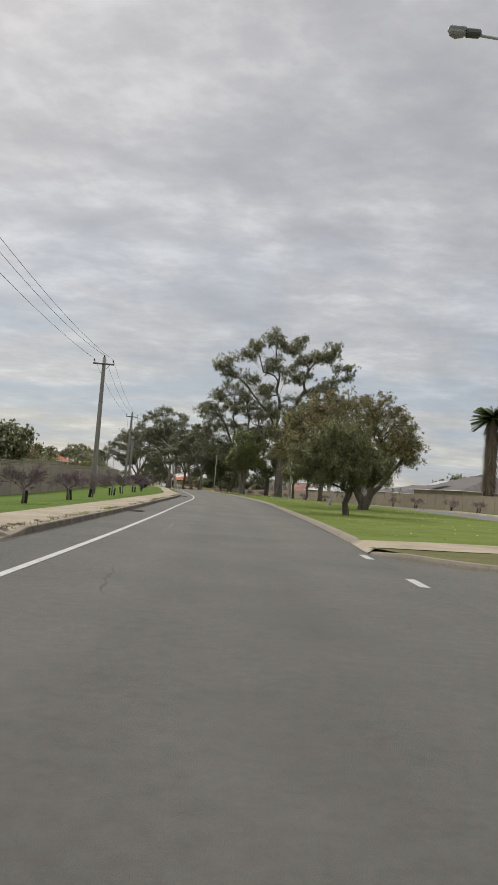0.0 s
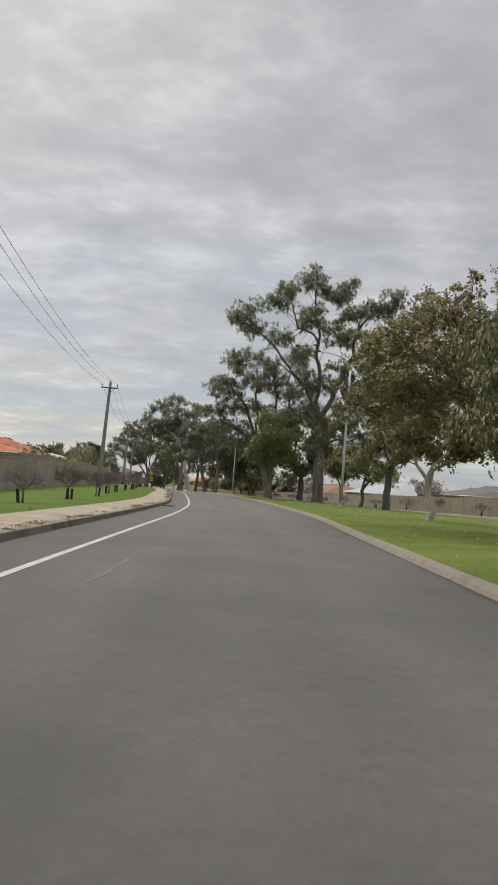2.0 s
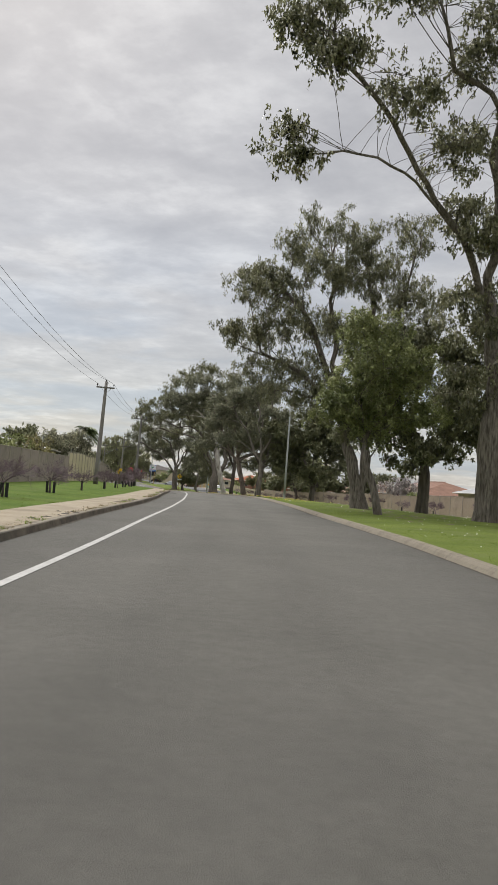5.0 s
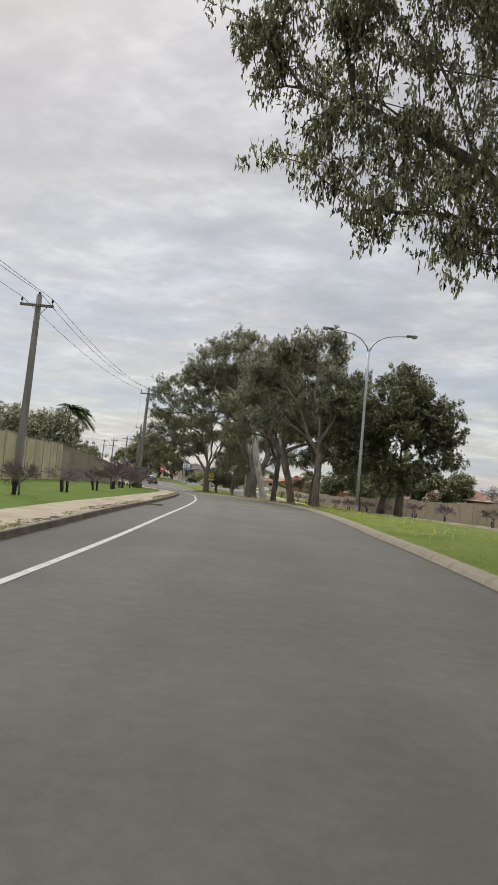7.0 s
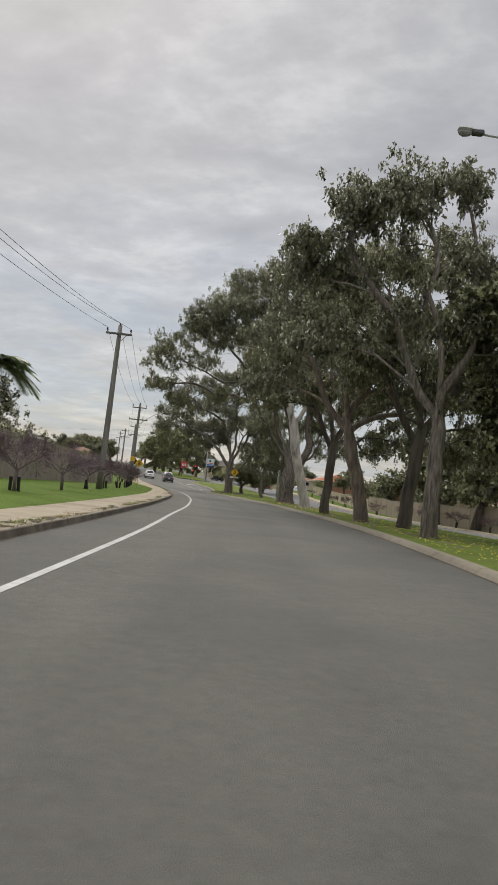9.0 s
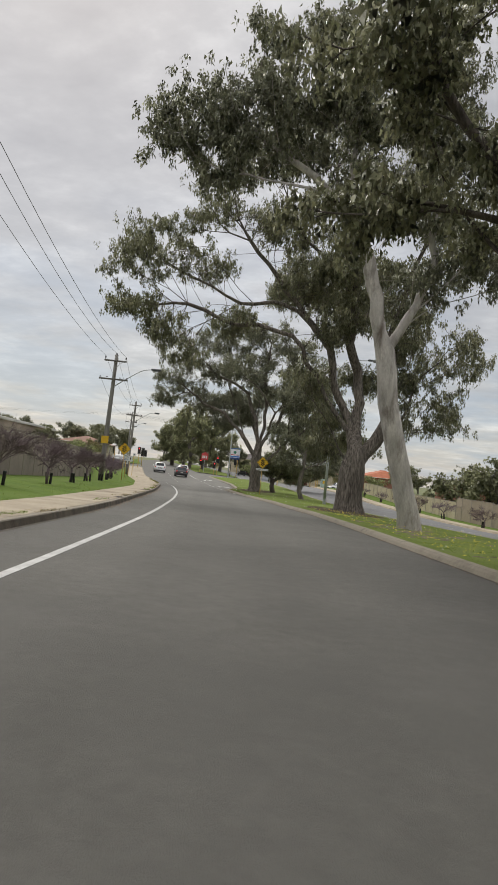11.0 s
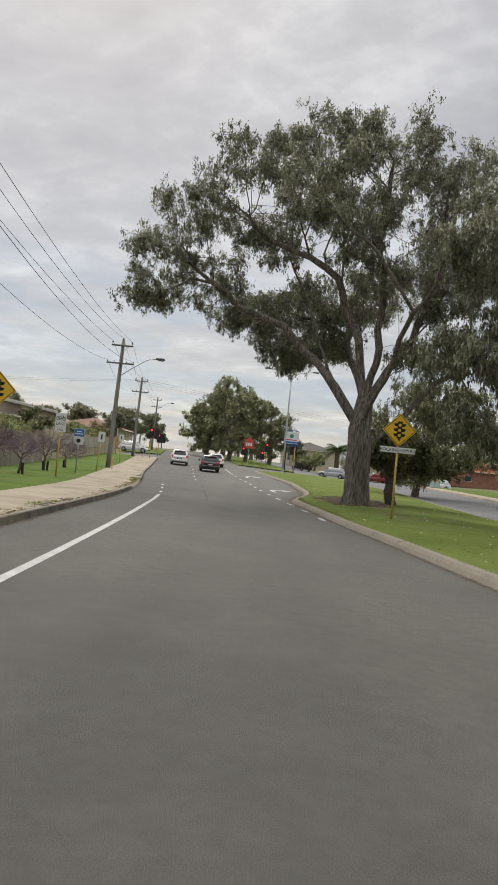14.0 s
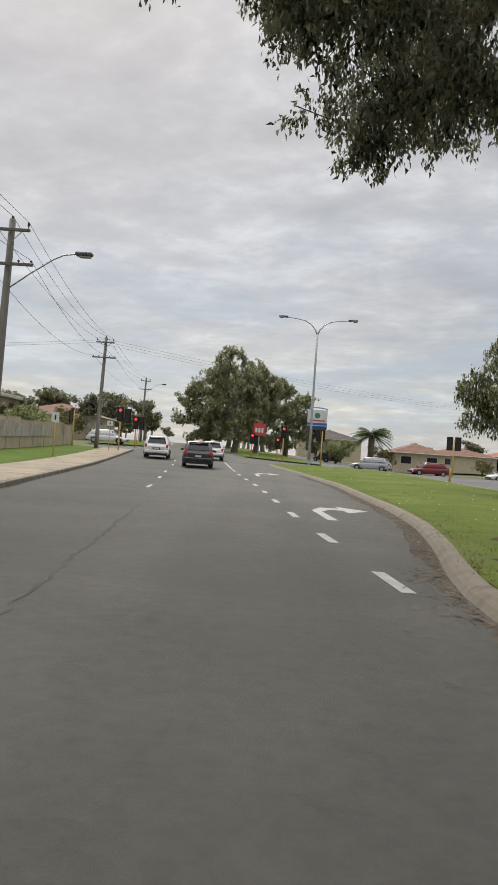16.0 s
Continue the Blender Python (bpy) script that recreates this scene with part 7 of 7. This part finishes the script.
# ---- vehicles ----
TYRE = material("tyre_rubber", (0.016, 0.016, 0.016), (0.028, 0.028, 0.028), 4, 0.85, 0.2, 40)
RIM = plain("wheel_alloy", (0.42, 0.43, 0.44), 0.35, 0.7)
TAIL = plain("tail_lamp_lit", (0.5, 0.02, 0.02), 0.25, emit=(1.0, 0.05, 0.04), strength=0.1)
TAIL_OFF = plain("tail_lamp", (0.30, 0.015, 0.015), 0.2)
HEADLAMP = plain("head_lamp", (0.6, 0.62, 0.64), 0.15)
TRIM = plain("black_trim", (0.02, 0.02, 0.022), 0.6)
PLATE = plain("plate_pale", (0.6, 0.6, 0.56), 0.5)


def loft(rings):
    """A skin over cross rings of equal count, closed at both ends."""
    n = len(rings[0])
    vs = [p for r in rings for p in r]
    fs = [(i * n + j, i * n + (j + 1) % n, (i + 1) * n + (j + 1) % n, (i + 1) * n + j) for i in range(len(rings) - 1) for j in range(n)]
    fs += [tuple(range(n))[::-1], tuple(range((len(rings) - 1) * n, len(rings) * n))]
    return Solid().add(vs, fs)


def ring(y, w, z0, z1, c=0.12, taper=0.0):
    """A rounded cross section at y: half width w, from z0 to z1."""
    t = w - taper
    return [(-w + c * 0.4, y, z0), (w - c * 0.4, y, z0), (w, y, z0 + c), (w, y, z1 - c - (z1 - z0) * 0.25), (t, y, z1 - c * 0.8), (t - c, y, z1), (-t + c, y, z1), (-t, y, z1 - c * 0.8), (-w, y, z1 - c - (z1 - z0) * 0.25), (-w, y, z0 + c)]


def car(s, d, paint, label, turn=0.0, L=4.3, W=1.78, H=1.55, lit=False, wagon=True):
    ob = thing("car", spot(s, d), label, "car", "cars at the junction", heading(s) + turn)
    w, b, f = W / 2, -L / 2, L / 2
    zs = 0.24
    belt = H * 0.60
    body = loft([ring(b, w * 0.86, zs + 0.16, belt * 0.86), ring(b + 0.06, w * 0.95, zs + 0.06, belt), ring(b + 0.5, w, zs, belt + 0.03), ring(-0.3, w, zs, belt), ring(0.7, w, zs, belt - 0.02), ring(f - 0.9, w * 0.98, zs, belt - 0.10), ring(f - 0.25, w * 0.92, zs + 0.02, belt - 0.2), ring(f, w * 0.78, zs + 0.12, belt - 0.34)])
    part("body", body, paint, ob, smooth=True)
    back = b + (0.16 if wagon else 0.95)
    g0, g1, g2, g3 = back, b + (0.62 if wagon else 1.3), 0.45, f - 1.15
    cab = loft([ring(g0, w * 0.90, belt - 0.12, belt + 0.04, 0.03, 0.02), ring(g1, w * 0.92, belt - 0.1, H - 0.06, 0.07, 0.14), ring(-0.2, w * 0.93, belt - 0.1, H, 0.08, 0.15), ring(g2, w * 0.93, belt - 0.1, H - 0.03, 0.08, 0.15), ring(g3, w * 0.90, belt - 0.14, belt - 0.02, 0.03, 0.02)])
    part("cabin", cab, paint, ob, smooth=True)
    if wagon:
        part("spoiler", Solid().box(-w * 0.66, w * 0.66, g1 - 0.22, g1 + 0.12, H - 0.13, H - 0.075, 0.02), paint, ob)
        part("brake_lamp", Solid().box(-0.13, 0.13, g1 - 0.235, g1 - 0.215, H - 0.125, H - 0.085), TAIL if lit else TAIL_OFF, ob)
    part("tailgate_panel", Solid().box(-w * 0.62, w * 0.62, b - 0.03, b + 0.05, belt * 0.62, belt * 0.9, 0.03), paint, ob)
    part("plate_recess", Solid().box(-0.27, 0.27, b - 0.036, b - 0.02, belt * 0.64, belt * 0.64 + 0.16), TRIM, ob)
    # glass sits just proud of the cabin
    k = 0.66
    zr, zb = H - 0.10, belt + 0.10
    yb0, yb1 = g0 + (g1 - g0) * 0.12 - 0.05, g0 + (g1 - g0) * 0.85 - 0.05
    part("rear_window", Solid().add([(-w * 0.74, yb0, zb), (w * 0.74, yb0, zb), (w * 0.62, yb1, zr - 0.06), (-w * 0.62, yb1, zr - 0.06)], [(0, 1, 2, 3)]), GLASS_DARK, ob)
    ws0, ws1 = g3 - (g3 - g2) * 0.12 + 0.05, g3 - (g3 - g2) * 0.85 + 0.05
    part("windscreen", Solid().add([(w * 0.76, ws0, zb - 0.04), (-w * 0.76, ws0, zb - 0.04), (-w * 0.64, ws1, zr - 0.02), (w * 0.64, ws1, zr - 0.02)], [(0, 1, 2, 3)]), GLASS_DARK, ob)
    for sx in (-1, 1):
        x0, x1 = sx * (w * 0.935), sx * (w * 0.935 - 0.135)
        for a, c in ((g1 - 0.1, -0.35), (-0.27, g2 + 0.25)):
            part("side_window", Solid().add([(x0, a, zb - 0.02), (x0, c, zb - 0.02), (x1, c - 0.12, zr), (x1, a + 0.12, zr)], [(0, 1, 2, 3), (3, 2, 1, 0)]), GLASS_DARK, ob)
        part("tail_light", Solid().box(sx * w * 0.84 - 0.075, sx * w * 0.84 + 0.075, b - 0.015, b + 0.2, belt * 0.80, belt * 1.04, 0.03), TAIL if lit else TAIL_OFF, ob)
        part("headlight", Solid().box(sx * w * 0.68 - 0.17, sx * w * 0.68 + 0.17, f - 0.2, f - 0.03, belt - 0.52, belt - 0.36, 0.03), HEADLAMP, ob)
        part("mirror", Solid().box(sx * (w + 0.09) - 0.09, sx * (w + 0.09) + 0.09, g2 + 0.45, g2 + 0.58, belt + 0.02, belt + 0.16, 0.03), paint, ob)
        for yy in (b + 0.78, f - 0.82):
            wheel = part("wheel", Solid().tube([(sx * (w - 0.2), yy, 0.31), (sx * (w - 0.19), yy, 0.31), (sx * (w - 0.01), yy, 0.31), (sx * (w + 0.005), yy, 0.31)], [0.27, 0.31, 0.31, 0.28], 20), TYRE, ob)
            part("rim", Solid().tube([(sx * (w - 0.01), yy, 0.31), (sx * (w + 0.012), yy, 0.31)], [0.2, 0.17], 16), RIM, wheel)
            part("arch", Solid().tube([(sx * (w + 0.004), yy + 0.36 * math.cos(a), 0.31 + 0.36 * math.sin(a)) for a in [math.pi * q / 8 for q in range(9)]], 0.03, 4), TRIM, ob)
    part("bumper", Solid().box(-w * 0.93, w * 0.93, b - 0.07, b + 0.16, zs + 0.12, zs + 0.36, 0.06), paint, ob)
    part("bumper_skirt", Solid().box(-w * 0.88, w * 0.88, b - 0.05, b + 0.12, zs - 0.02, zs + 0.13, 0.03), TRIM, ob)
    part("front_bumper", Solid().box(-w * 0.76, w * 0.76, f - 0.12, f + 0.03, zs + 0.1, zs + 0.3, 0.03), TRIM, ob)
    part("plate", Solid().box(-0.19, 0.19, b - 0.05, b - 0.037, belt * 0.65, belt * 0.65 + 0.12), PLATE, ob)
    return ob


def paint(name, c):
    return plain(name, c, 0.3, 0.05, coat=0.6)


car(264.0, -3.9, paint("paint_charcoal", (0.035, 0.032, 0.036)), "charcoal hatchback waiting on the road, brake light on", turn=radians(5.5), H=1.56, lit=True)
car(273.5, -7.75, paint("paint_white", (0.78, 0.78, 0.78)), "white small wagon with lit tail lights on the road", turn=radians(5.5), L=4.3, W=1.8, H=1.62, lit=True)
car(279.0, -4.1, paint("paint_white_sedan", (0.78, 0.78, 0.78)), "white car partly hidden ahead of a dark hatchback", turn=radians(5.5), H=1.5, lit=True)
car(299.0, 11.9, paint("paint_silver", (0.42, 0.44, 0.46)), "silver hatchback side on in the far side street", turn=radians(70), H=1.52)
car(300.5, 18.5, paint("paint_red", (0.20, 0.012, 0.016)), "dark red hatchback side on in the side street", turn=radians(98), H=1.5)
car(298.0, -16.8, paint("paint_white_left", (0.78, 0.78, 0.78)), "white hatchback side on in the side street", turn=radians(-88), H=1.48)
car(302, 27.6, paint("paint_white_right", (0.78, 0.78, 0.78)), "white wagon parked in the side street", turn=radians(98), H=1.6)
car(322.0, 9.0, paint("paint_black", (0.02, 0.02, 0.022)), "dark parked car beyond the junction", turn=radians(30), H=1.45)

# ---- palms ----
def palm(s, d, h, label, r=0.35, fronds=26, length=2.2, skirt=True, seed=1, sag=0.75, wind=0.0, low=-0.5, fat=0.025):
    q = random.Random(seed)
    ob = thing("palm_tree", spot(s, d, -0.1), label, "palm", "", 0.0 if wind else q.uniform(0, 6))
    part("trunk", Solid().tube([(0, 0, 0), (0.05, 0, h * 0.4), (0, 0.05, h * 0.8), (0, 0, h)], [r * 1.1, r, r, r * 0.9], 10), PALM_FIBRE, ob, smooth=True)
    if skirt:
        o = Solid()
        for _ in range(900):
            a, z = q.uniform(0, 6.28), q.uniform(h * 0.25, h * 0.97)
            x, y = math.cos(a) * r, math.sin(a) * r
            k = q.uniform(0.4, 1.2)
            w = 0.12
            o.add([(x - w * y, y + w * x, z), (x + w * y, y - w * x, z), (x * (1 + 0.9 * k), y * (1 + 0.9 * k), z - k)], [(0, 1, 2)])
        part("dead_skirt", o, PALM_FIBRE, ob, "hanging skirt of dead fronds")
    for i in range(fronds):
        a, e = q.uniform(0, 6.28), q.uniform(low, 1.4 if low < -0.5 else 1.2)
        if wind:
            a = q.gauss(-0.2, 0.75)
        c, sn = math.cos(a), math.sin(a)
        o = Solid()
        spine = []
        for k in range(8):
            u = k / 7
            out = length * u * math.cos(e * (1 - 0.3 * u))
            spine.append(Vector((c * out, sn * out, h + length * u * math.sin(e) * 0.75 - sag * length * u * u)))
        o.tube(spine, [0.03 - 0.003 * k for k in range(8)], 4)
        for k in range(34):
            u = 0.12 + 0.88 * k / 34
            f = u * 7
            p = spine[int(f)].lerp(spine[min(int(f) + 1, 7)], f - int(f))
            l = length * 0.3 * (1 - 0.6 * abs(u - 0.45))
            for sd in (-1, 1):
                t = p + Vector((-sn * sd * l * 0.8 + c * l * 0.45, c * sd * l * 0.8 + sn * l * 0.45, -l * 0.35))
                o.add([p - Vector((c, sn, 0)) * fat, p + Vector((c, sn, 0)) * fat, t], [(0, 1, 2)])
        part("frond", o, PALM_LEAF, ob)
    return ob


palm(80, 31.8, 11.1, "tall shaggy palm with a skirt of dead fronds", 0.6, 80, 2.5, True, 1, 0.2, 0.0, -0.9, 0.06)
palm(318, 14.6, 4.4, "stout date palm with arching dull green fronds", 0.42, 70, 3.0, False, 2, 0.35)
palm(170, -14.3, 6.7, "wind-blown palm with ragged fronds behind the fence", 0.11, 34, 2.5, False, 3, 0.6, 1.0, -0.3, 0.04)
palm(112, 48, 6.4, "palm with drooping fronds behind the houses", 0.18, 18, 2.6, False, 5)
palm(118, 52, 6.0, "palm with drooping fronds behind the houses", 0.18, 18, 2.6, False, 6)

# ---- trees and bushes behind the fences and far off; a few shapes, repeated ----
shapes = {}


def shape(key, seed, h, w, bark, leaf, name, label, per=30, low=0.35, n=200, length=0.36, width=0.24, **kw):
    rr = random.Random(seed)
    lob = [(0, 0, h * 0.62, w * 0.42, w * 0.42, h * 0.3, n // 2)]
    for k in range(5):
        a = 6.28 * k / 5 + rr.uniform(-.4, .4)
        lob.append((math.cos(a) * w * 0.3, math.sin(a) * w * 0.3, h * rr.uniform(low + 0.1, 0.85), w * rr.uniform(.18, .26), w * rr.uniform(.18, .26), h * rr.uniform(.12, .2), n // 9))
    ob = tree(name, (0, 0, 0), label, seed, [(0, 0, 0), (rr.uniform(-.2, .2), 0, h * 0.2), (0, rr.uniform(-.2, .2), h * 0.38)], 0.03 * h + 0.05, lob, h * low * 0.6, bark, leaf, per=per, spread=0.045 * h + 0.12, length=length, width=width, droop=0.5, group="background trees", **kw)
    shapes[key] = ob


shape("broad", 71, 9.0, 9.0, BARK_DARK, LEAF_DARK, "broad_tree", "broad dark green tree in the distance", n=130)
shape("gum", 72, 11.0, 8.5, BARK_GREY, LEAF_GUM, "background_gum", "grey-green gum tree in the distance", n=130)
shape("gum2", 73, 10.0, 7.0, BARK_PALE, LEAF_DULL, "background_gum", "dull olive gum tree in the distance", n=120)
shape("round", 74, 6.0, 6.5, BARK_DARK, LEAF_DARK, "round_tree", "round green garden tree", low=0.2, n=110, length=0.26, width=0.15)
shape("bush", 75, 2.8, 3.6, BARK_DARK, LEAF_GREEN, "bush", "dense green garden bush", low=0.1, n=80, length=0.16, width=0.10)
shape("olivebush", 76, 3.4, 4.0, BARK_DARK, LEAF_OLIVE, "bush", "yellowish green garden bush", low=0.1, n=80, length=0.16, width=0.10)
shape("blossom", 77, 4.6, 5.0, TWIG, BLOSSOM, "blossom_tree", "small tree in pale pink blossom", low=0.25, n=110, length=0.10, width=0.09, per=60)
shape("flecked", 78, 4.8, 5.2, BARK_GREY, LEAF_FLECK, "flowering_bush", "rounded grey-green bush flecked with pale flowers", low=0.15, n=130, length=0.11, width=0.065, per=110)
first = dict.fromkeys(shapes, True)
rb = random.Random(9)


def place(key, s, d, k=1.0, a=None):
    a = rb.uniform(0, 6.28) if a is None else a
    m = Matrix.Translation(spot(s, d, -0.08)) @ Matrix.Rotation(a, 4, "Z")
    if first[key]:
        first[key] = False
        ob = shapes[key]
        ob.matrix_basis = m
    else:
        ob = copy_thing(shapes[key], m)
    ob.scale = (k, k, k * rb.uniform(0.92, 1.06))
    return ob


for key, s, d, k in (
    ("round", 62, -19, 1.0), ("broad", 73, -24, 0.65), ("broad", 50, -30, 0.7), ("round", 56, -18, 1.0), ("broad", 64, -26, 0.65), ("round", 86, -20, 0.8), ("broad", 58, -34, 0.75), ("broad", 66, -28, 0.62), ("olivebush", 72, -17, 0.9), ("bush", 66, -15.5, 0.8), ("broad", 84, -42, 0.75), ("gum", 108, -52, 0.6), ("broad", 120, -46, 0.6), ("olivebush", 96, -16, 0.9), ("bush", 118, -15.5, 1.0),
    ("round", 116, -24, 0.75), ("olivebush", 139, -16.5, 1.1), ("bush", 134, -18, 1.1), ("round", 146, -26, 0.95), ("broad", 158, -30, 0.75), ("round", 162, -22, 1.0), ("flecked", 166, -15.4, 1.45), ("flecked", 160, -17.5, 1.3), ("round", 166, -21, 1.1), ("round", 159, -18, 0.9), ("bush", 176, -14.5, 1.0),
    ("gum2", 196, -50, 0.6), ("gum", 214, -58, 0.7), ("gum2", 226, -62, 0.7), ("olivebush", 238, -17.5, 1.1), ("bush", 262, -23, 1.2), 
    ("round", 306, -34, 0.9), ("gum2", 312, -22.5, 0.62), ("gum", 322, -30, 0.7), ("broad", 326, -38, 0.7), ("gum2", 332, -24, 0.7), ("gum", 344, -27, 0.75), ("broad", 350, -44, 0.8), ("gum2", 336, -56, 0.8), ("broad", 316, -50, 0.7), ("gum", 302, -55, 0.7), ("gum2", 296, -44, 0.6), ("broad", 290, -52, 0.65), ("gum", 366, -24, 0.8), ("broad", 380, -26, 0.8), ("bush", 292, -23, 1.1), ("bush", 300, -27, 1.2), ("olivebush", 308, -24, 1.2),  ("gum2", 318, -42, 0.8), ("gum", 330, -50, 0.75), ("gum2", 342, -36, 0.8), ("gum", 356, -30, 0.85), ("gum2", 372, -32, 0.9), ("broad", 392, -34, 0.85), ("gum", 420, -40, 1.0), ("gum2", 440, -34, 0.9), ("gum", 360, -58, 0.8), ("gum2", 310, -62, 0.8),
    ("gum", 356, 0, 1.0), ("gum2", 372, -4, 0.95), ("broad", 386, -8, 0.9), ("gum", 410, -14, 1.0), ("gum2", 360, 9, 0.8),
    ("bush", 320, 10.2, 1.1), ("olivebush", 326, 17.5, 0.9), ("olivebush", 322, 31, 0.8), ("round", 380, 36, 0.85), ("broad", 352, 54, 0.95), ("round", 362, 10.5, 0.8), ("bush", 336, 12.5, 1.2), ("gum2", 372, 44, 0.7), ("gum", 388, 62, 0.8), ("round", 340, 56, 0.8), 
    ("round", 108, 40, 1.1), ("gum2", 118, 62, 0.85), ("gum", 104, 58, 0.6), ("gum2", 92, 62, 0.7), ("gum", 84, 66, 0.7), ("broad", 146, 52, 0.7), ("gum", 180, 54, 0.65),
    ("blossom", 158, 25.5, 1.1), ("round", 178, 25.5, 0.75), ("olivebush", 186, 24.5, 0.8), ("blossom", 120, 30.5, 1.0), ("round", 206, 27, 0.8), ("broad", 222, 46, 0.8), ("gum", 236, 56, 0.8), ("round", 262, 30, 0.8), ("gum2", 258, 46, 0.75), ("bush", 268, 27, 0.9), ("bush", 150, 25, 0.8),
    ("broad", 176, 27.5, 0.7), ("round", 181, 21, 1.5), ("round", 190, 21.5, 1.35), ("broad", 200, 30, 0.75), ("round", 213, 24.5, 1.1), ("round", 226, 25.5, 1.0), ("gum", 212, 27, 0.7),
):
    place(key, s, d, k)
for i in range(30):
    s = rb.uniform(-60, 620)
    d = rb.choice((-1, 1)) * rb.uniform(75, 190)
    place(rb.choice(("broad", "gum", "gum2", "broad")), s, d, rb.uniform(0.55, 0.95))
for i in range(16):
    place(rb.choice(("gum", "broad", "gum2")), rb.uniform(450, 620), rb.uniform(-95, 40), rb.uniform(0.7, 1.1))
